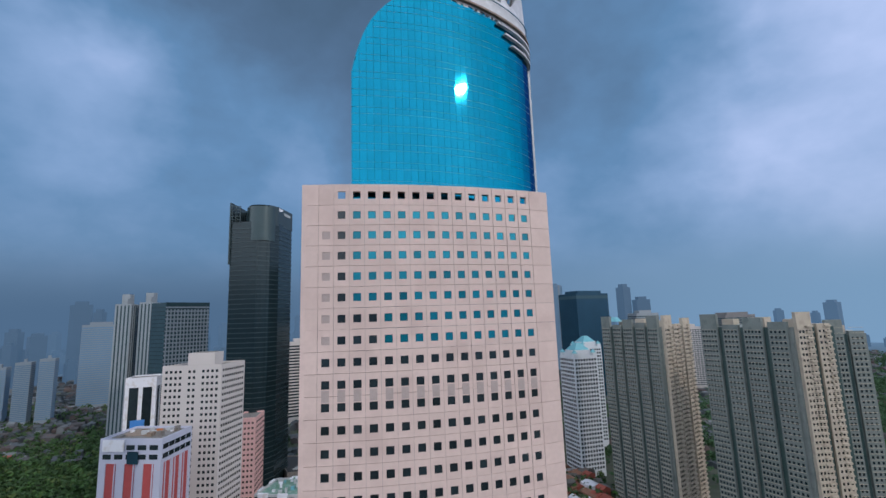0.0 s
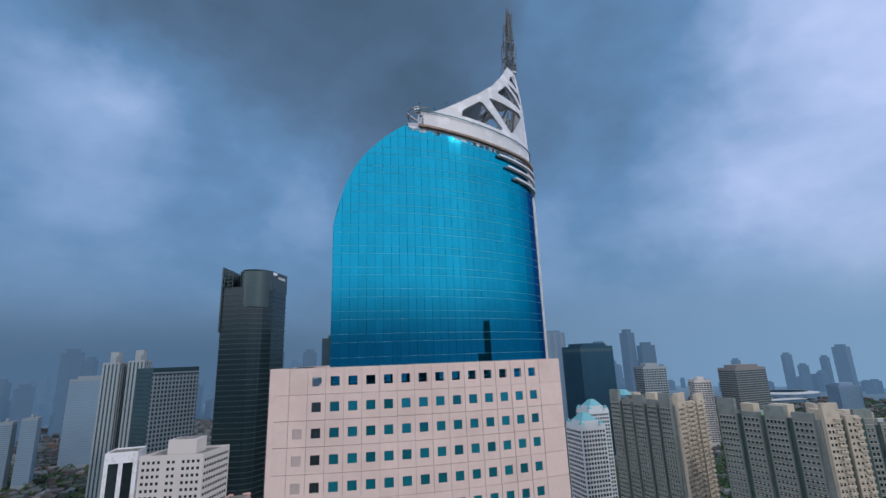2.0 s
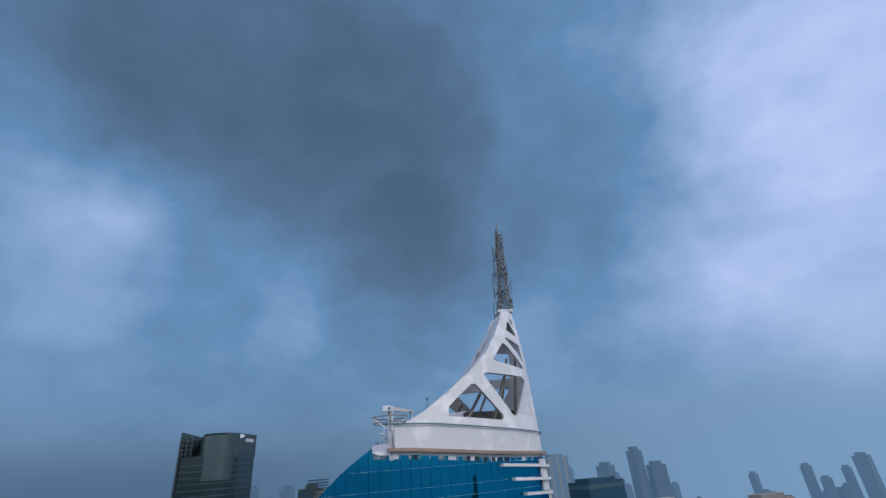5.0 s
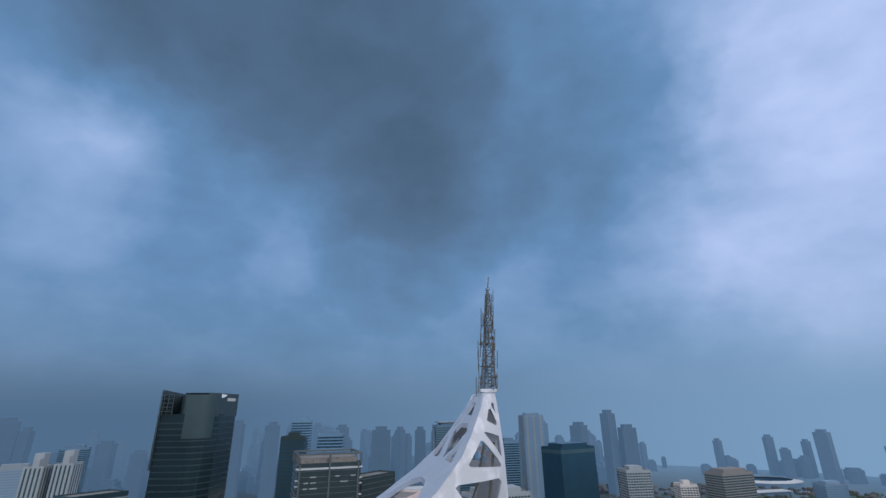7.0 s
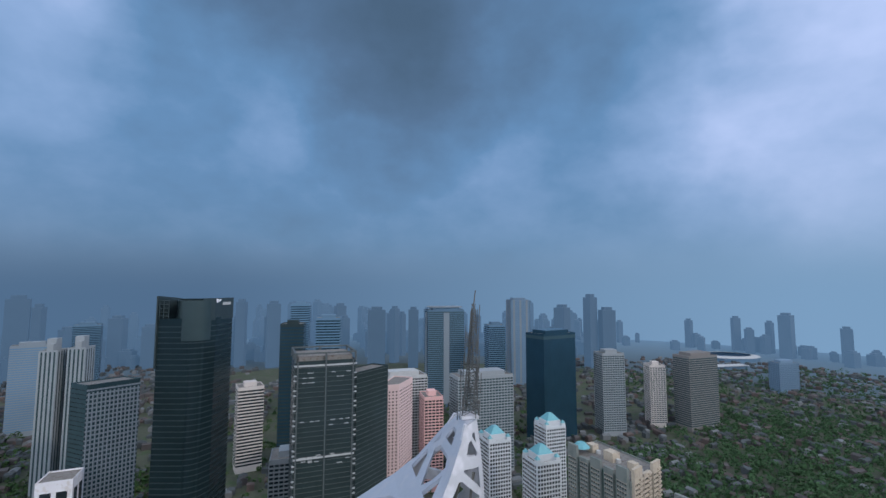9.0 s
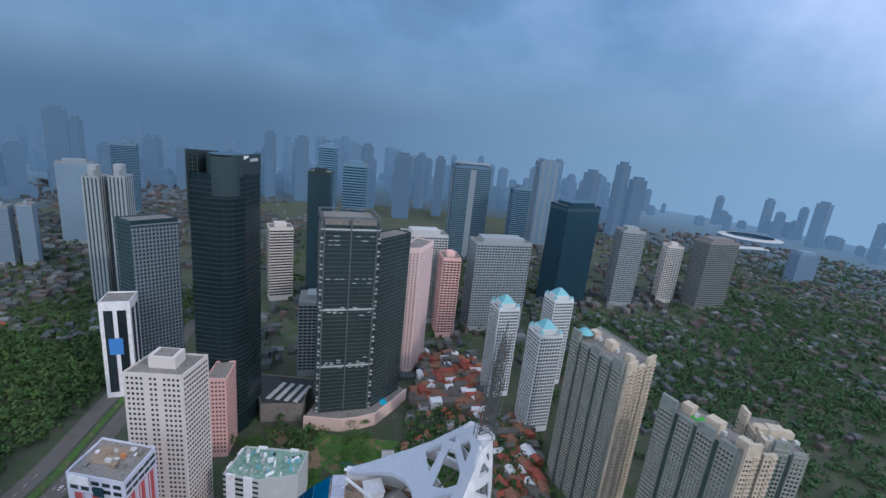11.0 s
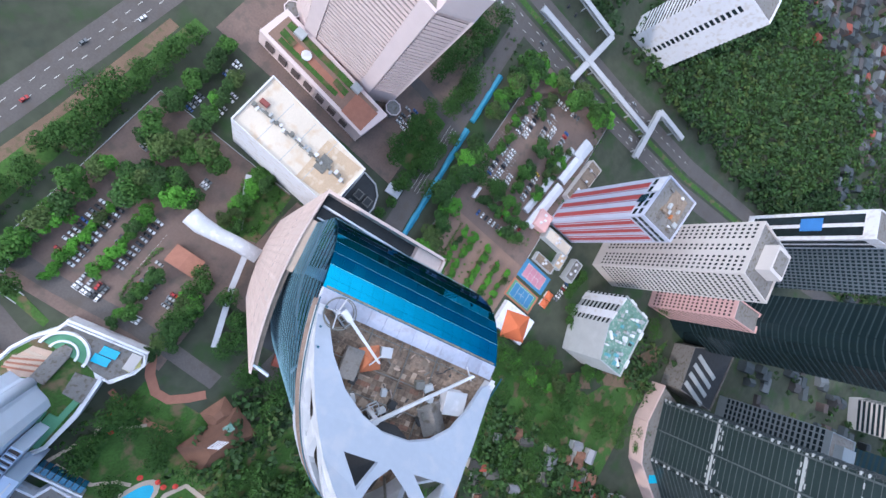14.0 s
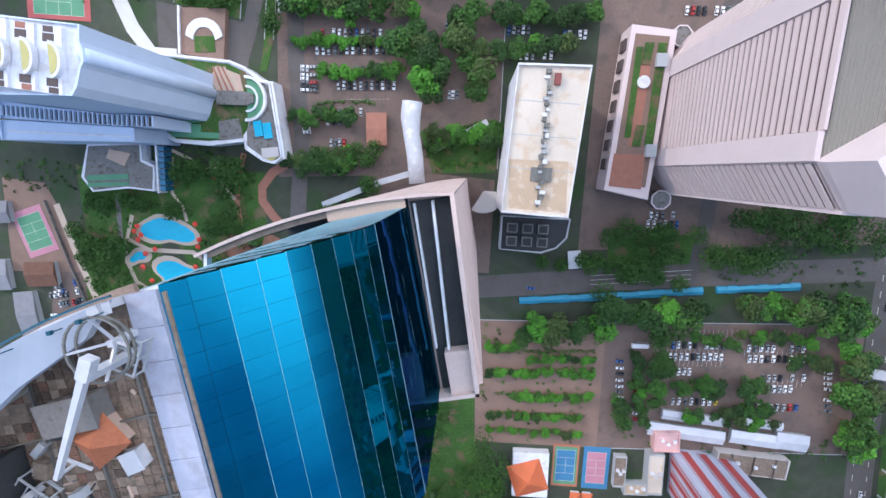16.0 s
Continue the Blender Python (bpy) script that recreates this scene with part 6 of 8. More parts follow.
prism_part("roof_deck", inset(P, 3), 130.4, 131.4, M_ROOF_B, ob)
prism_part("roof_spine", rect(-145, 24, 20, 52, 0), 131.4, 132.6, M_TAN, ob)
for x in (-154, -148, -142, -136):
    s = Soup()
    s.beam((x, -11, 136.5), (x, 59, 136.5), 1.1, 1.0)
    s.make("roof_beam", M_PINKW, ob)
for y in (-6, 4, 44, 54):
    s = Soup()
    s.beam((-164, y, 135.4), (-126, y, 135.4), 0.8, 0.8)
    s.make("roof_beam", M_TAN, ob)
rng = random.Random(53)
for i in range(7):
    for y in (-1, 49) if i < 2 or i > 4 else (-1, 16, 24, 32, 49):
        prism_part("cooling_unit", rect(-160 + 5 * i, y, 3.6, 4.6, 0), 131.4, 134 + rng.uniform(0, 1.5), rng.choice((M_BAL, M_GALV, M_WHITEBLUE)), ob)
        prism_part("fan_deck", rect(-160 + 5 * i, y, 2.4, 2.4, 0), 133, 135.7, M_ROOF_D, ob)
prism_part("podium", [(-90, 62), (-95, -16), (-116, -14), (-112, 66)], 0, 16, M_PINKT, ob)
prism_part("podium_terrace", [(-93, 58), (-97, -12), (-113, -11), (-110, 60)], 15.5, 16.15, M_PAVE, ob, "brown paved podium terrace")
for k, (x0, y0, x1, y1) in enumerate(((-97, 36, -101, -6), (-107, 40, -112, -8), (-101, 40, -106, 30), (-101, 2, -106, -8))):
    prism_part("planting_bed", [(x0, y0), (x1 + 1, y0), (x1, y1), (x0 - 1, y1)], 15.9, 16.5 + 0.05 * k, M_GRASS, ob, "planted green bed")
for k in range(7):
    prism_part("podium_arch", [(-90.6 - 0.55 * k, 52 - 9.5 * k), (-89.6 - 0.55 * k, 52 - 9.5 * k), (-90.0 - 0.55 * k, 46.5 - 9.5 * k), (-91.0 - 0.55 * k, 46.5 - 9.5 * k)], 6, 13, M_SHADE, ob, "dark panel standing for a shaded podium arch")
for k in range(2):
    s = Soup()
    for e in range(8):
        a0, a1 = 6.2832 * e / 8 + 0.39, 6.2832 * (e + 1) / 8 + 0.39
        s.beam((-122 + 5 * math.cos(a0), 66 - 80 * k + 5 * math.sin(a0), 7.3), (-122 + 5 * math.cos(a1), 66 - 80 * k + 5 * math.sin(a1), 7.3), 0.6, 0.8)
    s.make("bay_edge", M_PINKW, ob)
    prism_part("corner_bay", [(-122 + 4.8 * math.cos(6.2832 * e / 8 + 0.39), 66 - 80 * k + 4.8 * math.sin(6.2832 * e / 8 + 0.39)) for e in range(8)], 0, 7.2, M_ROOF_G, ob, "grey octagonal bay roof")
prism_part("terrace_path", [(-99, 40), (-101, -4), (-106, -4), (-104, 40)], 15.9, 16.25, M_CORAL, ob, "brick-red terrace path")
prism_part("terrace_end", [(-92, 60), (-93, 44), (-108, 44), (-108, 61)], 15.9, 16.3, M_CORAL, ob)
for y in (0, 42):
    prism_part("plant_box", rect(-110, y, 5, 6, 0), 16, 18.5, M_BAL, ob)
bm = bmesh.new()
bmesh.ops.create_cone(bm, cap_ends=True, segments=18, radius1=3.0, radius2=3.0, depth=1.2, matrix=Matrix.Translation((-103, 10, 16.8)))
part("round_table", bm, M_WHITE, ob)
# hotel: a slender tower with a rounded nose, a slotted wing and a plain wing beside it
ob, P = block("hotel_tower", "pale blue hotel tower with a rounded nose and stepped roof", [(114, 12.4), (150, 9.5), (224, 4), (226, 31), (150, 36.8), (119, 36.2), (116.8, 33), (114.8, 26.5), (113.6, 24.6), (113.6, 20), (114.6, 18)], 92, M_WHITEBLUE, M_WHITE)
bm = bmesh.new()
bmesh.ops.create_cone(bm, cap_ends=True, segments=24, radius1=2.6, radius2=2.6, depth=91, matrix=Matrix.Translation((114.0, 22.3, 45.6)))
part("rounded_nose", bm, M_WHITEBLUE, ob, smooth=True)
for k in range(9):
    x = 121 + 9 * k
    zt = 92.6 + 1.0 * k
    y = 24.6 - 0.09 * (x - 121)
    prism_part("roof_step", rect(x + 4.5, y, 9, 22.6, -5), 90, zt, M_WHITE, ob)
    for sd in (-1, 1):
        prism_part("roof_pit", rect(x + 4.2, y + sd * 7.4, 4.2, 2.8, -5), zt - 0.3, zt + 0.12, M_SHADE, ob)
        prism_part("roof_pit", rect(x + 4.0, y + sd * 10.2, 3.6, 2.0, -5), zt - 0.3, zt + 0.12, M_CORAL if k % 2 else M_SHADE, ob)
    arc_o = [(x + 4 * math.cos(radians(g)) + 3, y + 6.2 * math.sin(radians(g))) for g in range(90, 271, 15)]
    prism_part("arched_wall", arc_o, zt - 0.5, zt + 1.8, M_WHITE, ob)
    arc_i = [(x + 3 * math.cos(radians(g)) + 3, y + 5.0 * math.sin(radians(g))) for g in range(90, 271, 15)]
    prism_part("arched_terrace", arc_i, zt, zt + 1.9, M_YELLOWT, ob, "yellow-green arched terrace")
ob, P = block("hotel_wing", "pale blue hotel wing with a roof of dark slots", [(127, 37.1), (150, 37.2), (204, 33.2), (204, 41.2), (127, 42.6)], 40, M_WHITEBLUE, M_WHITEBLUE)
for k in range(31):
    x = 129.2 + 2.4 * k
    yc = 39.8 if x < 150 else 39.8 - 0.045 * (x - 150)
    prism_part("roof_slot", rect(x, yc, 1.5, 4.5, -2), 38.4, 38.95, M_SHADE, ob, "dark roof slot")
    prism_part("roof_rib", rect(x + 1.2, yc, 0.7, 4.7, -2), 38.6, 40.1, M_WHITEBLUE, ob)
ob, P = block("hotel_lower_wing", "plain pale blue lower wing of the hotel", [(140.6, 42.7), (204, 41.6), (210, 41.8), (210, 51.4), (140.6, 49.4)], 35, M_WHITEBLUE, M_WHITEBLUE)
prism_part("roof_strip", [(143, 46.6), (207, 46.6), (207, 47.4), (143, 47.4)], 33.4, 34.2, M_WHITE, ob)



M_EARTH = material("bare_earth", (0.19, 0.125, 0.085), 0.95, vary=0.25, scale=0.1, stain=(0.11, 0.10, 0.05))
M_SAND = material("yellow_earth", (0.42, 0.33, 0.16), 0.95, vary=0.12, scale=0.05)

# ---- roads and lots round the tower ----
sheet("parking_south", [(84, -32), (-36, -32), (-37, 54), (20, 60), (84, 64)], 0.03, M_LOT, "brown-grey asphalt car park with tree rows", "car park")
sheet("parking_west", [(-104, 136), (-242, 128), (-246, 206), (-106, 214)], 0.03, M_LOT, "brown-grey asphalt car park with tree rows", "car park")
sheet("tan_field", [(-424, 120), (-480, 120), (-480, 210), (-428, 205)], 0.03, M_SAND, "bare yellowish earth field", "field")
sheet("earth_strip", [(64, -64), (9, -58), (-70, -54), (-70, -48), (13, -50), (58, -55)], 0.03, M_EARTH, "bare brown earth strip beside the road", "earth")
sheet("verge", [(70, -54), (-80, -46), (-80, -38), (80, -44)], 0.03, M_GRASS, "green verge beside the car park", "lawn")
sheet("forecourt", [(-30, 140), (-104, 136), (-106, 214), (-34, 216)], 0.035, M_PAVE, "reddish brown paved forecourt with hedges", "paving")
sheet("yard", [(-84, 70), (-84, 96), (-240, 84), (-240, -36), (-84, -36)], 0.03, M_LOT, "asphalt yard round the pink tower", "paving")
sheet("tower_apron", [(34, 56), (34, 112), (-36, 112), (-36, 60)], 0.03, M_LOT, "asphalt apron round the tower", "paving")
sheet("lot_east", [(224, 124), (199, 127), (194, 170), (204, 196), (232, 182)], 0.03, M_LOT, "grey asphalt car park", "car park")
sheet("garden_lawn", [(92, 62), (150, 62), (156, 84), (132, 132), (92, 132)], 0.04, M_GRASS, "green hotel garden lawn", "lawn")
sheet("lawn", [(-100, 88), (-146, 84), (-146, 100), (-100, 106)], 0.05, M_GRASS, "green lawn beside the road", "lawn")
sheet("lawn", [(6, 36), (-36, 30), (-36, 56), (-2, 58)], 0.05, M_GRASS, "green lawn beside the walkway", "lawn")
sheet("back_garden", [(36, 114), (-28, 124), (-34, 216), (-60, 300), (40, 300)], 0.03, M_GRASS, "grass behind the tower", "lawn")
road_mesh("side_road", [(60, 112), (-25, 121), (-90, 113), (-150, 106), (-246, 97)], 13, 0.06, M_ASPH, "grey asphalt side road")
road_mesh("service_road", [(-148, 104), (-150, 70), (-146, -20), (-150, -70)], 8, 0.07, M_ASPH, "narrow asphalt service road")
road_mesh("avenue", [(-236, -400), (-245, -60), (-249, 100), (-254, 200), (-264, 300), (-290, 420), (-350, 640), (-460, 1000)], 15, 0.08, M_ASPH, "wide city avenue with lane markings")
road_mesh("avenue", [(-262, -400), (-271, -60), (-275, 100), (-280, 200), (-290, 300), (-316, 420), (-376, 640), (-486, 1000)], 15, 0.08, M_ASPH, "wide city avenue with lane markings")
road_mesh("median", [(-249, -400), (-258, -60), (-262, 100), (-267, 200), (-277, 300), (-303, 420), (-363, 640)], 5, 0.12, M_GRASS, "grass median of the avenue")
road_mesh("south_road", [(420, -60), (160, -84), (95, -80), (18, -72), (-80, -64), (-236, -56)], 16, 0.07, M_ASPH, "grey asphalt road south of the car park")
s = Soup()
for path, off in (([(-241, -60), (-245, 100), (-250, 200), (-260, 300)], 0), ([(-249, -60), (-253, 100), (-258, 200), (-268, 300)], 0), ([(-271, -60), (-275, 100), (-280, 200), (-290, 300)], 0)):
    for p, q in zip(path, path[1:]):
        n = int(math.hypot(q[0] - p[0], q[1] - p[1]) / 9)
        for i in range(n):
            a, b = i / n, (i + 0.4) / n
            s.beam((p[0] + (q[0] - p[0]) * a, p[1] + (q[1] - p[1]) * a, 0.24), (p[0] + (q[0] - p[0]) * b, p[1] + (q[1] - p[1]) * b, 0.24), 0.3, 0.03)
for i in range(3):
    s.beam((-92 - 0.2 * i, 110 + 2.5 * i, 0.22), (-146, 103.5 + 2.5 * i, 0.22), 0.22, 0.03)
for p, q in zip([(160, -84), (95, -80), (18, -72), (-80, -64)], [(95, -80), (18, -72), (-80, -64), (-220, -57)]):
    n = int(math.hypot(q[0] - p[0], q[1] - p[1]) / 8)
    for i in range(n):
        for off in (-2.6, 2.6):
            a, b = i / n, (i + 0.4) / n
            s.beam((p[0] + (q[0] - p[0]) * a, p[1] + off + (q[1] - p[1]) * a, 0.24), (p[0] + (q[0] - p[0]) * b, p[1] + off + (q[1] - p[1]) * b, 0.24), 0.25, 0.03)
tagged(s.make("lane_marking", M_LINE), "white painted lane markings", "marking", kind="stuff")
s = Soup()
for x0, y0, n, dx in ((-139, 150.5, 13, 2.5), (-139, 157.5, 13, 2.5), (-181, 149, 13, 2.5), (-191, 166, 10, 2.6), (-140, 140, 30, 2.5)):
    for i in range(n):
        s.box(pose(x0 - dx * i, y0 - 0.055 * dx * i, 0.14), 0.14, 4.6, 0.03)
for k in range(12):
    s.box(pose(48 - 2.2 * k, 21 - 0.1 * k, 0.14), 1.2, 0.16, 0.03)
tagged(s.make("bay_marking", M_LINE), "white painted parking bay lines", "marking", kind="stuff")
# kerbs
s = Soup()
for p, q in (((-100, 136.4), (-240, 128.4)), ((-32, 139.6), (-100, 136.4)), ((-104, 214), (-246, 206)), ((84, -32), (-36, -32)), ((-36, -32), (-37, 54))):
    s.beam((*p, 0.1), (*q, 0.1), 0.4, 0.24)
tagged(s.make("kerb", M_BAL), "pale concrete kerbs of the car parks", "kerb", kind="structure")

# blue tarpaulin fence along the side road
for a, b in (((-54, 126.5), (-98, 121.6)), ((-98, 121.6), (-153, 114.4)), ((-160, 113.6), (-203, 109))):
    ob = thing("tarpaulin_cover", "blue tarpaulin cover along the side road", "tarpaulin", group="tarpaulins")
    n = 8
    for i in range(n):
        p = Vector((a[0] + (b[0] - a[0]) * i / n, a[1] + (b[1] - a[1]) * i / n, 0))
        q = Vector((a[0] + (b[0] - a[0]) * (i + 0.98) / n, a[1] + (b[1] - a[1]) * (i + 0.98) / n, 0))
        s = Soup()
        d = (q - p).normalized()
        w = Vector((-d.y, d.x, 0)) * (1.9 + 0.25 * math.sin(i * 2.1))
        k = 0
        for e in (p, q):
            s.v += [e - w + Vector((0, 0, 0)), e - w + Vector((0, 0, 1.6)), e + Vector((0, 0, 2.5)), e + w + Vector((0, 0, 1.6)), e + w]
        s.f = [(0, 1, 6, 5), (1, 2, 7, 6), (2, 3, 8, 7), (3, 4, 9, 8), (4, 3, 2, 1, 0), (5, 6, 7, 8, 9)]
        s.make("tarpaulin", M_CANAL, ob)

# elevated walkways over the avenue
M_WALKW = material("walkway_roof", (0.42, 0.42, 0.44), 0.7, vary=0.1)
for path in (((-263, 100), (-266, 156)), ((-266, 156), (-268, 238)), ((-240, 152), (-300, 158)), ((-242, 238), (-292, 234)), ((-292, 234), (-293, 268)), ((-300, 158), (-300, 96))):
    lift = 7.2 + 0.037 * (abs(path[0][0]) + path[0][1]) % 0.4
    a, b = Vector((*path[0], lift)), Vector((*path[1], lift))
    ob = thing("footbridge", "grey covered footbridge above the avenue", "footbridge", group="footbridges")
    s = Soup()
    s.beam(a, b, 4.2, 0.5)
    s.make("deck", M_BAL, ob)
    s = Soup()
    s.beam(a + Vector((0, 0, 3.2)), b + Vector((0, 0, 3.2)), 4.8, 0.25)
    s.make("canopy", M_WALKW, ob)
    n = max(2, int((b - a).length / 16))
    for i in range(n):
        p = a + (b - a) * (i + 0.5) / n
        s = Soup()
        s.box(Matrix.Translation((p.x, p.y, 3.5)), 0.9, 0.9, 7.2)
        s.make("pier", M_BAL, ob)
    d = (b - a).normalized()
    w = Vector((-d.y, d.x, 0)) * 2.0
    for sgn in (-1, 1):
        s = Soup()
        s.beam(a + w * sgn + Vector((0, 0, 0.85)), b + w * sgn + Vector((0, 0, 0.85)), 0.12, 1.2)
        s.make("rail", M_BAL, ob)
        s = Soup()
        m = n * 3
        for i in range(m + 1):
            p = a + (b - a) * i / m + w * sgn
            s.beam(p, p + Vector((0, 0, 3.2)), 0.14)
        s.make("canopy_posts", M_BAL, ob)

# sports courts
M_CBLUE = material("court_blue", (0.05, 0.20, 0.36), 0.8, vary=0.1)
M_CORANGE = material("court_orange", (0.45, 0.16, 0.09), 0.8, vary=0.1)
M_CGREEN = material("court_green", (0.10, 0.28, 0.16), 0.8, vary=0.12)
M_CPINK = material("court_pink", (0.50, 0.22, 0.28), 0.8, vary=0.1)
M_CRED = material("court_red", (0.42, 0.10, 0.09), 0.8, vary=0.1)


def court(x, y, turn, outer, inner, border=None, w=15.5, l=27.5):
    ob = thing("sports_court", "painted outdoor sports court with white lines", "sports court", at=(x, y, 0.16), group="courts")
    ob.rotation_euler.z = radians(turn)
    s = Soup()
    s.box(pose(0, 0, 0.05), w, l, 0.12)
    s.make("surround", outer, ob)
    if border:
        s = Soup()
        s.box(pose(0, 0, 0.06), w - 2.2, l - 3, 0.13)
        s.make("border", border, ob)
    s = Soup()
    s.box(pose(0, 0, 0.07), w - 4.4, l - 7, 0.14)
    s.make("play_area", inner, ob)
    a, b = (w - 4.6) / 2, (l - 7.2) / 2
    for p, q in (((-a, -b), (a, -b)), ((a, -b), (a, b)), ((a, b), (-a, b)), ((-a, b), (-a, -b)), ((-a, 0), (a, 0)), ((0, -b * 0.5), (0, b * 0.5)), ((-a, b * 0.5), (a, b * 0.5)), ((-a, -b * 0.5), (a, -b * 0.5))):
        s = Soup()
        s.beam((*p, 0.15), (*q, 0.15), 0.16, 0.02)
        s.make("court_line", M_LINE, ob)


court(-89, 227, 1, M_CORANGE, M_CBLUE, M_CGREEN)
court(-107, 227, 1, M_CBLUE, M_CPINK)
court(233, 103, 20, M_CPINK, M_CGREEN, w=20, l=28)
court(205, -24, 88, M_CRED, M_CGREEN, w=18, l=36)
court(205, -44, 88, M_CGREEN, M_CRED, w=18, l=36)


# small roofed buildings
def gable(ob, cx, cy, w, d, turn, h, rise, wall, roof, eave=0.5, name="roof"):
    m = Matrix.Translation((cx, cy, 0)) @ Matrix.Rotation(radians(turn), 4, "Z")
    s = Soup()
    s.box(m @ Matrix.Translation((0, 0, h / 2)), w, d, h)
    s.make("wall", wall, ob)
    s = Soup()
    a, b = w / 2 + eave, d / 2 + eave
    p = [(-a, -b, h), (a, -b, h), (a, b, h), (-a, b, h), (-a, 0, h + rise), (a, 0, h + rise)]
    s.v = [m @ Vector(q) for q in p] + [m @ (Vector(q) - Vector((0, 0, 0.25))) for q in p[:4]]
    s.f = [(0, 1, 5, 4), (2, 3, 4, 5), (1, 2, 5), (3, 0, 4), (0, 6, 7, 1), (1, 7, 8, 2), (2, 8, 9, 3), (3, 9, 6, 0), (9, 8, 7, 6)]
    s.make(name, roof, ob)


def hip(ob, cx, cy, w, d, turn, h, rise, roof, name="roof", top=0.12):
    m = Matrix.Translation((cx, cy, 0)) @ Matrix.Rotation(radians(turn), 4, "Z")
    s = Soup()
    a, b = w / 2, d / 2
    s.v = [m @ Vector(q) for q in ((-a, -b, h), (a, -b, h), (a, b, h), (-a, b, h), (-a * top, -b * top, h + rise), (a * top, -b * top, h + rise), (a * top, b * top, h + rise), (-a * top, b * top, h + rise))]
    s.f = [(0, 1, 5, 4), (1, 2, 6, 5), (2, 3, 7, 6), (3, 0, 4, 7), (4, 5, 6, 7), (3, 2, 1, 0)]
    return s.make(name, roof, ob)


M_TINROOF = material("pale_tin_roof", (0.55, 0.56, 0.60), 0.6, vary=0.12, scale=0.2, random_tone=0.15)
M_DARKROOF = material("dark_mossy_roof", (0.085, 0.080, 0.072), 0.85, vary=0.25, scale=0.2, random_tone=0.35)
M_GREYROOF = material("grey_tin_roof", (0.20, 0.20, 0.215), 0.7, vary=0.15, scale=0.2, random_tone=0.3)
M_ORANGE = material("orange_roof_sheet", (0.60, 0.14, 0.05), 0.7, vary=0.1)
ob = thing("pavilion", "white sports pavilion with an orange pyramid roof", "pavilion")
prism_part("wall", rect(-68, 232, 21, 29, 2), 0, 5, M_WHITE, ob)
hip(ob, -66.5, 234, 20, 21, 20, 5.0, 4.6, M_ORANGE, "pyramid_roof")
for x, y in ((-96, 246), (-103, 246)):
    ob = thing("shelter", "small orange roofed shelter beside the court", "shelter", group="court shelters")
    prism_part("wall", rect(x, y, 5, 5, 0), 0, 2.6, M_WHITE, ob)
    hip(ob, x, y, 6.5, 6.5, 0, 2.6, 1.8, M_ORANGE)
for x, y, w, d in ((-154.5, 198.5, 42, 7), (-193, 199, 27, 7), (-213, 199, 17, 9), (-157, 189, 34, 4.5), (-196, 189.5, 20, 4)):
    ob = thing("shed", "long shed with a pale metal roof", "shed", group="sheds")
    gable(ob, x, y, w, d, -4, 3.2, 1.0, M_BAL, M_TINROOF)
for x, y, w, d, h, t, wall, roof, lab in ((-143, 203, 14, 12, 7, 4, M_PINK, M_PINK, "low pink block with a flat roof"), (-139, 224, 9, 26, 7, 3, M_BAL, M_ROOF_C, "low white block with a stained roof"), (-130, 236, 14, 7, 5, 3, M_BAL, M_TAN0, "low block with a rusty tan roof"), (-120, 226, 7, 20, 4, 2, M_BAL, M_ROOF_B, "low brown roofed shed block"), (-192, 214, 40, 12, 6, -3, M_CREAM, M_ROOF_B, "low cream block with an open framed roof"), (-131, 250, 18, 8, 7, 0, M_BAL, M_ROOF_G, "low rendered block with a flat grey roof")):
    ob, P = block("low_block", lab, rect(x, y, w, d, t), h, wall, roof, parapet=0.8, group="low blocks")
    for i in range(0, 4, 2):
        for f in (0.2, 0.5, 0.8):
            a, b, c, e = P[i], P[(i + 1) % 4], P[(i + 2) % 4], P[(i + 3) % 4]
            if w > 30:
                q = Soup()
                q.beam((a[0] + (b[0] - a[0]) * f, a[1] + (b[1] - a[1]) * f, h + 0.3), (e[0] + (c[0] - e[0]) * f, e[1] + (c[1] - e[1]) * f, h + 0.3), 0.5, 0.5)
                q.make("roof_beam", M_CREAM, ob)
    for i in range(3):
        prism_part("roof_unit", rect(x - w * 0.3 + i * w * 0.25, y + (i % 2) * 2 - 1, 1.8, 1.5, t), h - 0.9, h + 0.6, M_WHITE, ob)
ob = thing("gatehouse", "brown roofed gatehouse in the car park", "hut")
gable(ob, 29, 36, 10, 16, 2, 3.2, 0.6, M_TAN, M_CORAL)
ob = thing("white_canopy", "white tensile canopy beside the road", "canopy")
hip(ob, -172, 54, 10, 7, 30, 3.0, 2.0, M_TINROOF, "canopy_sheet", 0.3)
s = Soup()
for x, y in ((-175, 52), (-169, 56), (-175, 56), (-169, 52)):
    s.beam((x, y, 0), (x, y, 3.2), 0.2)
s.make("canopy_frame", M_GALV, ob)
ob = thing("kiosk", "small kiosk with a white roof", "kiosk")
gable(ob, -82, 101, 6, 9, 8, 3, 0.5, M_BAL, M_TINROOF)
ob = thing("garden_pavilion", "large brown tiled garden pavilion of the hotel", "pavilion")
prism_part("wall", rect(98, 113, 31, 16, -20), 0, 4, M_TAN, ob)
hip(ob, 98, 113, 36, 21, -20, 4, 6, M_BROWNTILE, top=0.3)
prism_part("wall", rect(86, 104, 10, 9, -20), 0, 3.6, M_TAN, ob)
hip(ob, 86, 104, 15, 13, -20, 3.5, 3.6, M_BROWNTILE, top=0.3)
for k in range(5):
    prism_part("skylight_bar", rect(99 - 0.5 * k, 111.2 + 1.2 * k, 6.5, 0.5, -20), 8.9, 10.25, M_WHITE, ob, "white skylight bar")
prism_part("copper_cap", rect(88.6, 112.8, 5, 4.4, -20), 6.6, 9.0, M_GRNROOF, ob, "green copper roof cap")

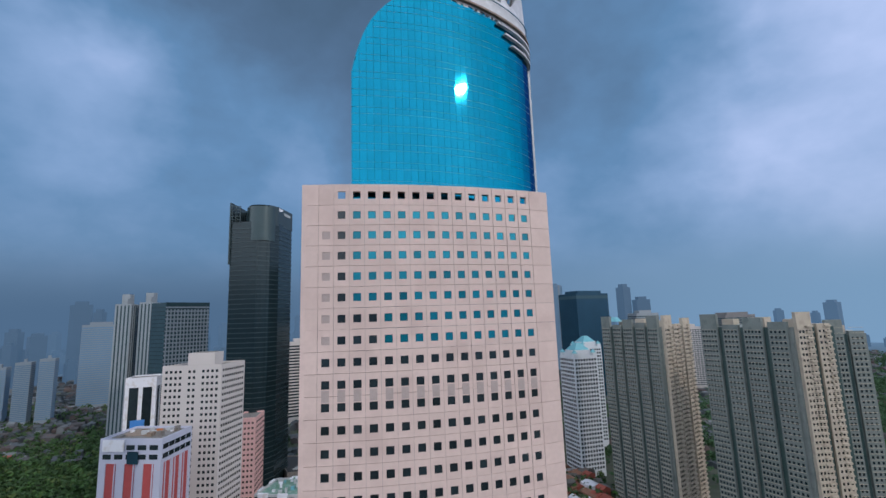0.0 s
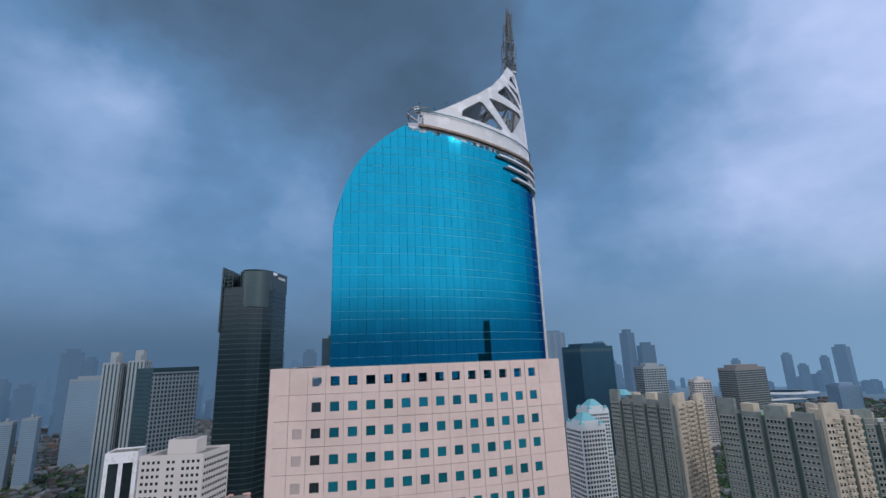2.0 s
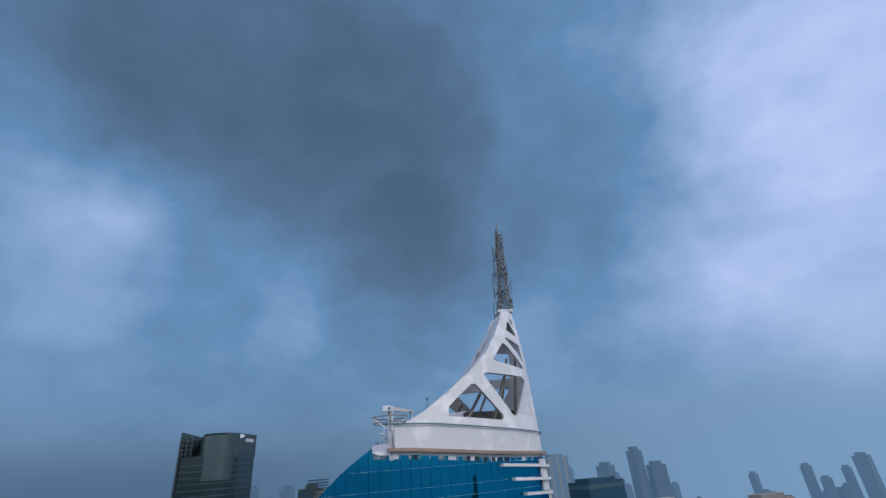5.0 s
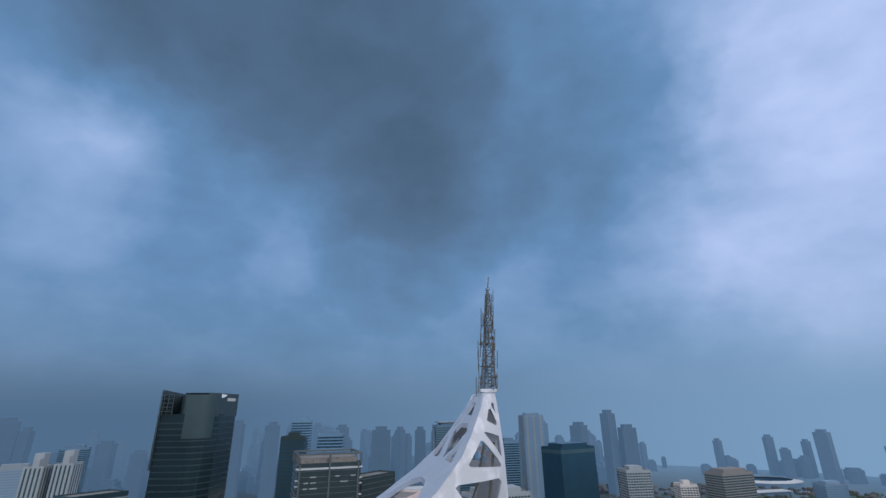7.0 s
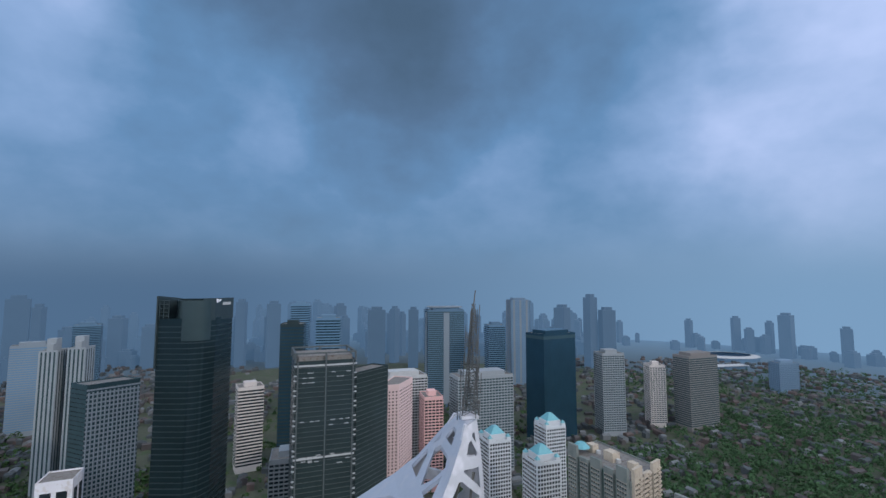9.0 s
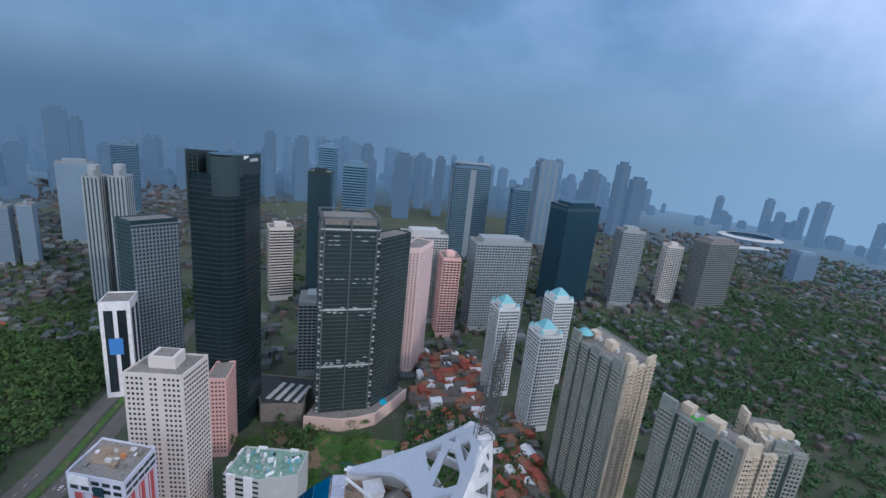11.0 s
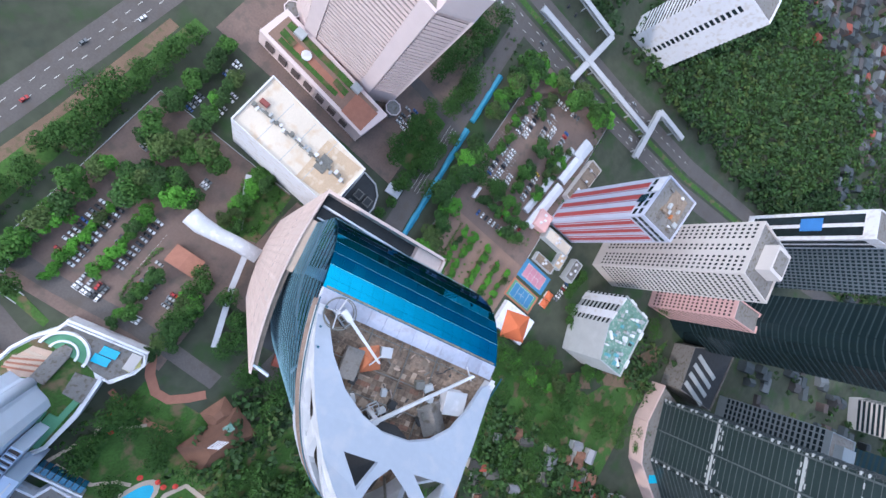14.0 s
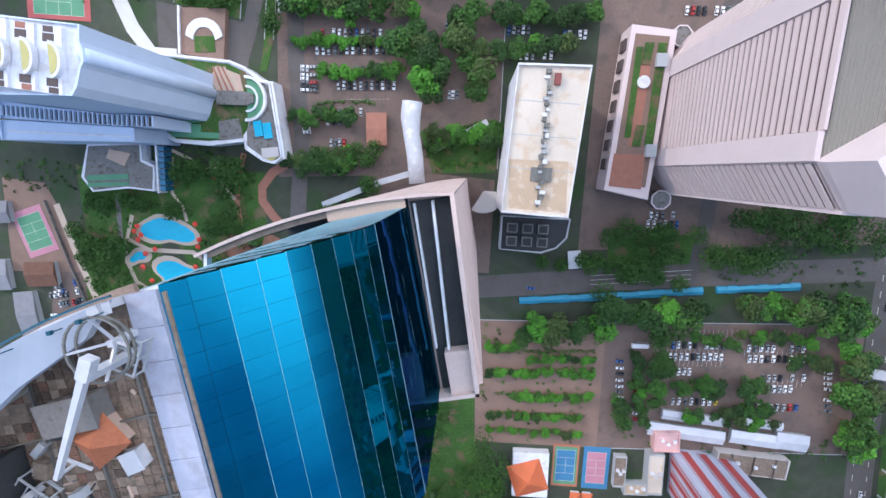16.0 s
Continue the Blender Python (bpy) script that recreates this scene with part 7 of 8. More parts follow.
# white tubular walkway to the tower
ob = thing("tube_walkway", "white round-roofed walkway reaching the tower", "walkway")
bm = bmesh.new()
path = [Vector((7.5, 24, 23)), Vector((8.0, 31, 23.5)), Vector((7.0, 40, 24)), Vector((5.0, 50, 24.5)), Vector((3.5, 63, 25))]
prev = None
for i, p in enumerate(path):
    d = (path[min(i + 1, 4)] - path[max(i - 1, 0)]).normalized()
    w = Vector((d.y, -d.x, 0))
    r = 4.9 if i < 2 else 4.0
    loop = [bm.verts.new(p + w * (r * math.cos(a)) + Vector((0, 0, r * 0.8 * math.sin(a)))) for a in [math.pi * 2 * k / 20 for k in range(20)]]
    if prev:
        for k in range(20):
            bm.faces.new((prev[k], prev[(k + 1) % 20], loop[(k + 1) % 20], loop[k]))
    else:
        bm.faces.new(loop)
    prev = loop
bm.faces.new(prev[::-1])
part("tube", bm, M_STEEL_W, ob, smooth=True)
for p in (path[0], path[2]):
    s = Soup()
    s.box(Matrix.Translation((p.x, p.y + 2, 10)), 2.4, 2.4, 20.5)
    s.make("column", M_WHITE, ob)
ob = thing("covered_path", "narrow covered path with a white roof", "walkway")
s = Soup()
for p, q in (((8, 58, 4.4), (26, 64, 4.4)), ((26, 64, 4.4), (58, 78, 4.4)), ((-2, 46, 4.4), (-30, 30, 4.4))):
    s.beam(p, q, 3.2, 0.3)
s.make("canopy", M_TINROOF, ob)
s = Soup()
for x, y in ((10, 58.7), (26, 64), (42, 71), (56, 77), (-8, 42.5), (-26, 32)):
    s.beam((x, y, 0), (x, y, 4.4), 0.25)
s.make("post_row", M_GALV, ob)

# hotel pools
M_DECKT = material("pool_deck", (0.50, 0.40, 0.32), 0.8, vary=0.12)


def blob(cx, cy, rx, ry, turn, seed, n=28):
    r = random.Random(seed)
    ph = [r.uniform(0, 6.28) for _ in range(3)]
    out = []
    for i in range(n):
        a = 6.2832 * i / n
        k = 1 + 0.22 * math.sin(2 * a + ph[0]) + 0.14 * math.sin(3 * a + ph[1])
        x, y = rx * k * math.cos(a), ry * k * math.sin(a)
        c, s = math.cos(radians(turn)), math.sin(radians(turn))
        out.append((cx + x * c - y * s, cy + x * s + y * c))
    return out


for cx, cy, rx, ry, t, sd in ((151.5, 98, 13.5, 7.6, -12, 1), (147, 124, 12.5, 7.2, 12, 5), (170, 114.5, 4.6, 3.0, 30, 7)):
    ob = thing("swimming_pool", "bright turquoise free-form swimming pool", "pool", group="pools")
    prism_part("pool_deck", blob(cx, cy, rx + 2.6, ry + 2.6, t, sd), 0, 0.25, M_DECKT, ob)
    prism_part("water", blob(cx, cy, rx, ry, t, sd), 0, 0.29, M_POOL, ob)
M_UMB = material("red_canvas", (0.62, 0.06, 0.04), 0.8, vary=0.1)
for x, y in ((168, 96), (166, 101), (132, 106), (129, 111), (161, 128), (136, 130), (158, 109), (133, 93), (170, 99), (168, 104), (131, 102), (164, 112), (134, 118), (166, 120), (160, 132), (120, 66), (114, 60)):
    ob = thing("parasol", "red canvas pool parasol", "parasol", at=(x, y, 0), group="parasols")
    bm = bmesh.new()
    bmesh.ops.create_cone(bm, cap_ends=True, segments=8, radius1=1.6, radius2=0.05, depth=0.7, matrix=Matrix.Translation((0, 0, 2.6)))
    part("canopy", bm, M_UMB, ob)
    s = Soup()
    s.beam((0, 0, 0), (0, 0, 2.5), 0.08)
    s.make("pole", M_GALV, ob)

M_TEALG = material("blue_bay_glass", (0.03, 0.16, 0.28), 0.15, vary=0.15)
# hotel podium terraces
ob = thing("hotel_podium", "white stepped hotel podium with planted terraces", "building")
pod = [(149, 2), (105, 5), (97, 8), (88, 14), (83, 15), (77, 54), (82, 57), (88, 56), (98, 50), (98, 46), (118, 49), (137, 48), (146, 41.9), (190, 41.9), (190, 0)]
prism_part("base", pod, 0, 10, M_WHITE, ob)
prism_part("terrace", [(148, 4), (106, 7), (98, 10), (90, 16), (90, 24), (94, 30), (97, 40), (100, 44), (118, 46.5), (136, 46), (145, 40), (186, 40), (186, 3)], 9.4, 10.2, M_GRASS, ob, "planted green terrace")
prism_part("end_deck", [(97, 10), (89, 15.5), (84.6, 17), (79, 53), (82, 55), (88, 54), (97, 48), (97, 40), (93, 30), (90, 24), (90, 17)], 9.7, 10.15, M_ROOF_G, ob, "grey deck of the podium end")
prism_part("yellow_bay", [(82, 49), (80.6, 53.4), (84, 55.4), (89, 53), (89, 49)], 9.9, 10.7, M_YELLOWT, ob, "yellow tiled bay")
for p, q in zip([(149, 3), (105, 6), (97, 9), (88.6, 15), (84, 16), (78, 53), (82, 56.4), (88, 55.4), (97.4, 49.6), (97.6, 45.4), (118, 48.4), (136.6, 47.4)], [(105, 6), (97, 9), (88.6, 15), (84, 16), (78, 53), (82, 56.4), (88, 55.4), (97.4, 49.6), (97.6, 45.4), (118, 48.4), (136.6, 47.4), (145.6, 41.6)]):
    s = Soup()
    s.beam((*p, 10.6), (*q, 10.6), 0.9, 1.4)
    s.make("parapet", M_WHITE, ob)
for k in range(6):
    a0 = radians(20 + 22 * k)
    s = Soup()
    s.beam((108 + 1.2 * k, 8.5, 10.6), (101 + 1.6 * k, 21.5, 10.6), 0.9, 0.25)
    s.make("curved_stripe", M_CORAL if k % 2 else M_DECKT, ob)
prism_part("step_roof", [(150, 36), (122, 33), (122, 37), (132, 38), (132, 41), (150, 42)], 10, 13, M_CGREEN, ob, "green stepped roof beside the tower")
prism_part("paved_terrace", [(112, 8), (100, 12), (98, 20), (104, 22), (112, 22), (116, 14)], 9.6, 10.4, M_TAN, ob, "tan paved terrace with curved paths")
for k in range(3):
    prism_part("curved_path", [(111 - 3.5 * k, 9 + k), (109.6 - 3.5 * k, 9.4 + k), (106 - 2.5 * k, 21), (107.6 - 2.5 * k, 21)], 9.8, 10.5, M_DECKT, ob)
prism_part("green_step", [(138, 38), (122, 38), (122, 42), (112, 42), (112, 45), (138, 45)], 9.6, 11.2, M_CGREEN, ob, "dark green stepped roof")
prism_part("service_bay", [(112, 36), (101, 34), (99, 44), (112, 46)], 9.6, 10.6, M_ROOF_G, ob)
for r0, r1, z, mat, nm in ((10.5, 9.2, 12.0, M_WHITE, "loop_wall"), (6.2, 5.2, 11.6, M_WHITE, "loop_wall")):
    s = Soup()
    pts = [(96 - r0 * math.cos(radians(g)), 24 - r0 * math.sin(radians(g)) * 1.1) for g in range(-95, 96, 10)]
    pin = [(96 - r1 * math.cos(radians(g)), 24 - r1 * math.sin(radians(g)) * 1.1) for g in range(-95, 96, 10)]
    m = len(pts)
    s.v = [Vector((x, y, zz)) for zz in (9.8, z) for x, y in pts + pin]
    for i in range(m - 1):
        s.f += [(i, i + 1, 2 * m + i + 1, 2 * m + i), (m + i + 1, m + i, 3 * m + i, 3 * m + i + 1), (2 * m + i, 2 * m + i + 1, 3 * m + i + 1, 3 * m + i)]
    s.make(nm, mat, ob)
lp = [(96 - 9.0 * math.cos(radians(g)), 24 - 9.9 * math.sin(radians(g))) for g in range(-90, 91, 10)]
prism_part("loop_roof", lp, 9.8, 10.9, M_CGREEN, ob, "green curved terrace roof")
prism_part("ramp_deck", [(112, 20.5), (96, 20.5), (92, 22), (92, 26), (96, 27.5), (112, 27.5)], 10, 12.2, M_ROOF_G, ob)
for k in range(2):
    prism_part("pool_roof", rect(88.5 - 5 * k + 2, 39 + 0.8 * k, 4.4, 8, 8), 9.8, 11.0, M_POOL, ob, "blue glass skylight")
prism_part("cream_bay", rect(84, 51, 9, 5, 8), 9.8, 11.4, M_CREAM, ob)
prism_part("edge_wall", [(83, 15), (81.8, 15), (75.8, 54), (77, 54)], 0, 11.6, M_WHITE, ob)
prism_part("north_wing", [(189, 51), (158, 49), (158, 58), (151, 61), (152, 75), (167, 74), (188, 77), (194, 69)], 0, 8, M_WHITE, ob)
prism_part("wing_roof", [(188, 52), (159, 50), (159, 59), (152, 62), (153, 74), (167, 73), (187, 76), (192, 69)], 7.6, 8.3, M_ROOF_G, ob)
prism_part("green_strip", [(190, 68), (166, 66), (166, 69), (190, 71)], 8, 8.7, M_CGREEN, ob)
prism_part("green_strip", [(190, 72), (166, 70.5), (166, 72.5), (190, 74.5)], 8, 8.7, M_CGREEN, ob)
prism_part("tan_path", [(176, 53), (164, 55), (168, 62), (178, 58)], 8, 8.6, M_TAN, ob)
for k in range(8):
    prism_part("glass_bay", rect(147.5, 51.5 + 3.1 * k, 3.2, 2.6, 0), 0, 7.0, M_TEALG, ob, "blue glass bay")
prism_part("glass_bay_frame", [(150.5, 49), (149.5, 49), (149.5, 76), (150.5, 76)], 0, 7.6, M_WHITE, ob)
ob = thing("entrance_court", "paved hotel entrance court with a white arched roof", "paving")
prism_part("court_slab", [(135, -22), (110, -22), (112, 4), (136, 1)], 0, 3.4, M_PAVE, ob)
prism_part("wall", [(135.6, -22.6), (134.6, -22.6), (135.4, 1.4), (136.4, 1.4)], 0, 4.6, M_WHITE, ob)
arch = [(122 + 10 * math.cos(radians(g)), -8 - 9 * math.sin(radians(g))) for g in range(0, 181, 15)] + [(122 + 6 * math.cos(radians(g)), -6 - 6.5 * math.sin(radians(g))) for g in range(180, -1, -15)]
prism_part("arched_roof", arch, 3.4, 4.2, M_WHITE, ob)
prism_part("inner_lawn", rect(122, -4, 11, 8, 2), 3.3, 3.7, M_GRASS, ob)
road_mesh("hotel_ramp", [(172, -30), (164, -12), (154, 1), (140, 2)], 8, 0.3, M_LINE, "pale concrete hotel ramp")
road_mesh("hotel_lane", [(210, -66), (160, -60), (104, -57), (80, -58)], 9, 0.09, M_ASPH, "asphalt lane beside the hotel")
road_mesh("hotel_lane", [(93, -56), (95, -30), (99, -12), (104, 2)], 8, 0.09, M_ASPH, "asphalt lane beside the hotel")
road_mesh("hotel_lane", [(74, -44), (74, 0), (71, 40), (74, 92)], 9, 0.09, M_ASPH, "asphalt lane beside the car park")
sheet("hotel_court", [(150, -26), (100, -16), (100, 6), (150, 3)], 0.06, M_ASPH, "asphalt court before the hotel", "paving")
sheet("hotel_garden", [(138, -50), (101, -47), (104, -18), (140, -25)], 0.06, M_GRASS, "leafy hotel entrance garden", "lawn")
sheet("hotel_garden", [(168, -54), (142, -51), (144, -27), (172, -32)], 0.06, M_GRASS, "leafy hotel entrance garden", "lawn")
sheet("pale_pavement", [(136, -53), (106, -50), (106, -48), (136, -50)], 0.1, M_DECKT, "pale paved walk beside the lane", "paving")
sheet("verge", [(88, -46), (83, -46), (86, -8), (90, 8), (94, 8), (91, -8)], 0.1, M_GRASS, "planted verge between two lanes", "lawn")
sheet("verge", [(66, -58), (-10, -52), (-10, -46), (66, -50)], 0.1, M_GRASS, "planted verge beside the road", "lawn")
s = Soup()
for p, q in (((101, -47), (104, -18)), ((101, -47), (138, -50)), ((83, -46), (86, -8)), ((88, -46), (91, -8)), ((142, -51), (144, -27)), ((140, -25), (138, -50))):
    s.beam((*p, 0.2), (*q, 0.2), 0.4, 0.3)
tagged(s.make("kerb", M_BAL), "pale concrete kerbs round the hotel garden", "kerb", kind="structure")
ob = thing("white_canopy", "white tensile canopy beside the lane", "canopy")
hip(ob, 79, -28, 8, 14, 10, 3.0, 1.2, M_TINROOF, "canopy_sheet", 0.3)
for x, y in ((76, -34), (82, -34), (76, -22), (82, -22)):
    s = Soup()
    s.beam((x, y, 0), (x, y, 3.1), 0.2)
    s.make("post", M_GALV, ob)
for x, y, w, d, t, roof, lab in ((229, 128, 18, 14, 5, M_BROWNTILE, "low house with a brown roof beside the yard"), (240, 154, 12, 28, 8, M_GREYROOF, "long low house with a grey roof"), (222, 184, 14, 12, 5, M_TINROOF, "low house with a pale roof beside the lot"), (250, 92, 10, 12, 5, M_GREYROOF, "low house with a grey roof"), (256, 130, 12, 18, 5, M_GREYROOF, "low house with a grey roof")):
    ob = thing("house", lab, "house")
    gable(ob, x, y, w, d, t, 3.5, 1.6, M_BAL, roof)
ob = thing("garden_wall", "dark garden wall beside the earth yard", "wall")
for p, q in (((224, 84), (212, 122)), ((212, 122), (196, 166))):
    s = Soup()
    s.beam((*p, 1.0), (*q, 1.0), 0.5, 2.0)
    s.make("wall", M_ROOF_G, ob)
road_mesh("garden_path", [(218, 86), (206, 122), (190, 164)], 4.0, 0.14, M_DECKT, "pale path along the garden wall")
road_mesh("brick_drive", [(79, 56), (88, 62), (94, 70), (94, 78), (88, 86), (82, 92)], 5, 0.12, M_CORAL, "curved brick-red drive")
road_mesh("brick_drive", [(104, 52), (107, 62), (109, 78), (107, 92)], 3, 0.12, M_CORAL, "narrow brick-red garden path")
road_mesh("garden_path", [(146, 52), (134, 57), (132, 62), (122, 60), (117, 64), (117, 70), (110, 78)], 1.8, 0.13, M_DECKT, "pale winding garden path")
road_mesh("garden_path", [(146, 56), (147, 76), (141, 84), (139, 92)], 2.0, 0.13, M_DECKT, "pale winding garden path")
road_mesh("garden_path", [(180, 78), (180, 104)], 3.0, 0.13, M_ROOF_G, "grey ladder-like garden path")
road_mesh("garden_path", [(172, 90), (176, 104), (163, 110), (150, 110), (136, 110), (127, 116), (129, 128), (138, 138), (158, 138), (172, 130), (177, 118), (176, 104)], 2.6, 0.14, M_DECKT, "pale sandy path round the pools")
sheet("oval_lawn", blob(127, 78, 15, 12, 20, 11), 0.05, M_GRASS, "smooth green oval lawn of the hotel garden", "lawn")
sheet("pool_garden", [(98, 132), (60, 150), (60, 176), (204, 176), (204, 112), (156, 112), (150, 132)], 0.032, M_GRASS, "green lawn beside the pools", "lawn")
sheet("dirt_yard", [(250, 72), (224, 74), (204, 112), (206, 126), (250, 128)], 0.03, M_PAVE, "pale reddish earth yard", "yard")
sheet("garden_lawn", [(204, 62), (152, 78), (156, 112), (200, 112)], 0.04, M_GRASS, "green hotel garden lawn", "lawn")
sheet("north_garden", [(-40, 244), (-60, 280), (-64, 330), (-110, 358), (-152, 378), (-20, 384), (30, 340), (40, 300)], 0.035, M_GRASS, "grass and bare earth behind the tower", "lawn")
for poly in ([(-80, 340), (-92, 322), (-104, 352), (-112, 362), (-96, 372)], [(-46, 262), (-52, 284), (-46, 296), (-42, 280)], [(-66, 300), (-78, 318), (-70, 330), (-60, 312)], [(-120, 356), (-140, 370), (-128, 380), (-112, 372)]):
    sheet("bare_earth", poly, 0.06, M_EARTH, "bare brown earth patch", "earth")
ob, P = block("carport_office", "dark low office block with a grey flat roof", [(-155, 387), (-186, 436), (-122, 440), (-117, 395)], 20, M_ROOF_G, M_ROOF_D)
for k in range(4):
    prism_part("roof_band", rect(-150 + 9 * k, 412, 4, 30, -10), 18.6, 19.6, M_BAL, ob)


# ---- cars ----
def car_mesh_parts(paint):
    """One car, 4.4 m long along y: body, cabin glass, roof and four wheels."""
    ob = thing("car", "parked car", "car", group="parked cars")
    prof = [(-2.2, 0.35), (-2.2, 0.8), (-1.6, 0.92), (1.0, 0.95), (2.0, 0.78), (2.2, 0.6), (2.2, 0.35)]
    bm = bmesh.new()
    rows_ = []
    for x in (-0.86, 0.86):
        rows_.append([bm.verts.new((x * (0.94 if z > 0.7 else 1.0), y, z)) for y, z in prof])
    n = len(prof)
    for i in range(n):
        bm.faces.new((rows_[0][i], rows_[0][(i + 1) % n], rows_[1][(i + 1) % n], rows_[1][i]))
    bm.faces.new(rows_[0][::-1])
    bm.faces.new(rows_[1])
    part("body", bm, paint, ob)
    bm = bmesh.new()
    lo = [bm.verts.new(p) for p in ((-0.78, -1.75, 0.9), (0.78, -1.75, 0.9), (0.78, 0.95, 0.92), (-0.78, 0.95, 0.92))]
    hi = [bm.verts.new(p) for p in ((-0.66, -1.25, 1.42), (0.66, -1.25, 1.42), (0.66, 0.25, 1.44), (-0.66, 0.25, 1.44))]
    for i in range(4):
        bm.faces.new((lo[i], lo[(i + 1) % 4], hi[(i + 1) % 4], hi[i]))
    bm.faces.new(hi)
    part("cabin_glass", bm, M_GLASS_D, ob)
    s = Soup()
    s.box(pose(0, -0.5, 1.46), 1.3, 1.5, 0.06)
    s.make("roof_panel", paint, ob)
    for x in (-0.8, 0.8):
        for y in (-1.35, 1.35):
            bm = bmesh.new()
            bmesh.ops.create_cone(bm, cap_ends=True, segments=10, radius1=0.33, radius2=0.33, depth=0.2, matrix=Matrix.Translation((x, y, 0.33)) @ pose(0, 0, 0, 0, 90, 0))
            part("wheel", bm, M_ROOF_D, ob)
    return ob


PAINTS = [("white", (0.75, 0.75, 0.76)), ("silver", (0.42, 0.43, 0.44)), ("black", (0.02, 0.02, 0.025)), ("red", (0.42, 0.03, 0.03)), ("grey", (0.14, 0.15, 0.16)), ("yellow", (0.6, 0.40, 0.04)), ("blue", (0.04, 0.10, 0.30))]
CARS = []
for pname, colour in PAINTS:
    ob = car_mesh_parts(material("car_paint_" + pname, colour, 0.3, vary=0.03))
    tagged(ob, f"parked {pname} car on the asphalt lot")
    CARS.append(ob)
LOT_WEST = [
    (-140, 147, -170, 145, 10, "v"),
    (-139, 154, -170, 152, 10, "v"),
    (-181, 146, -213, 144, 10, "v"),
    (-182, 152, -214, 150, 10, "v"),
    (-139, 163, -154, 162, 5, "v"),
    (-191, 163, -216, 161, 8, "v"),
    (-192, 169, -213, 168, 7, "v"),
    (-144, 181, -171, 179, 8, "v"),
    (-188, 181, -215, 179, 8, "v"),
    (-113, 157, -117, 190, 9, "h"),
    (-123, 157, -127, 195, 11, "h"),
    (-226, 152, -231, 181, 9, "h"),
]
LOT_SOUTH = [
    (61, -12, 27, -13, 11, "v"),
    (67, -3, 22, -5, 14, "v"),
    (45, 6, 21, 5, 8, "v"),
    (52, 14, 19, 13, 11, "v"),
    (69, 4, 69, 18, 7, "h"),
    (64, 4, 64, 18, 7, "h"),
    (-5, -18, -14, -18, 4, "v"),
    (0, 0, -7, 0, 3, "v"),
    (-8, 17, -14, 16, 3, "v"),
    (-37, -16, -49, -17, 5, "v"),
    (-65, -15, -78, -15, 5, "v"),
    (61, 33, 42, 32, 6, "v"),
    (68, 32, 68, 40, 4, "h"),
    (58, 44, 46, 44, 5, "v"),
    (-124, -28, -147, -28, 8, "v"),
    (-119, 75, -136, 74, 6, "v"),
    (-118, 80, -136, 79, 6, "v"),
    (-104, 254, -128, 256, 9, "v"),
    (-34, -4, -62, -5, 9, "v"),
    (54, 28, 34, 27, 7, "v"),
    (-290, 60, -293, 130, 8, "h"),
]
LOT_EAST = [
    (226, 160, 208, 156, 7, "v"),
    (218, 164, 202, 160, 6, "v"),
    (-24 + 252, 142, 214, 138, 5, "v"),
    (224, 136, 209, 132, 5, "v"),
    (222, 147, 205, 143, 8, "v"),
    (220, 141, 206, 137, 6, "v"),
    (231, 156, 224, 155, 3, "v"),
    (216, 160, 202, 156, 6, "v"),
    (222, 172, 206, 168, 5, "v"),
    (210, 186, 199, 180, 4, "v"),
]
TREES_SOUTH = [
    (75, -7, 27, -8, 12, 2.6, 1),
    (60, 8, 17, 7, 9, 3.0, 1),
    (21, -23, -6, 12, 17, 5.5, 9),
    (-13, -25, -31, 15, 14, 5.5, 6),
    (-30, -21, -80, -22, 12, 4.0, 3),
    (-31, -7, -70, -8, 7, 4.0, 2),
    (76, 32, 40, 31, 8, 3.5, 2),
    (76, 55, 40, 54, 9, 4.5, 4),
    (3, 40, -39, 37, 14, 4.0, 5),
    (77, -24, 29, -25, 9, 5.0, 4),
]
TREES_WEST = [
    (-54, 142, -99, 139, 9, 5.5, 3),
    (-98, 128, -147, 125, 10, 6.0, 3),
    (-171, 121, -192, 120, 6, 5.5, 3),
    (-197, 124, -238, 121, 11, 6.5, 5),
    (-232, 139, -243, 200, 14, 6.0, 6),
    (-36, 170, -100, 166, 14, 2.4, 1),
    (-53, 184, -99, 181, 11, 2.4, 1),
    (-37, 154, -57, 153, 5, 2.6, 1),
    (-60, 160, -100, 158, 9, 2.2, 1),
    (-40, 196, -96, 194, 11, 2.2, 1),
    (-40, 206, -96, 205, 9, 2.4, 1.5),
    (-132, 150, -136, 181, 6, 4.5, 2),
    (-145, 168, -167, 167, 6, 4.5, 2),
    (-180, 167, -190, 166, 4, 4.5, 2),
    (-171, 182, -198, 180, 6, 3.5, 2),
    (-150, 140, -215, 139, 12, 3.2, 3),
    (-150, 187, -205, 189, 8, 3.2, 2.5),
    (-205, 150, -225, 152, 4, 4.0, 2),
    (-120, 150, -128, 195, 8, 3.4, 2),
    (-42, 236, -52, 300, 8, 4.5, 3),
    (-50, 300, -90, 320, 6, 5.0, 6),
]
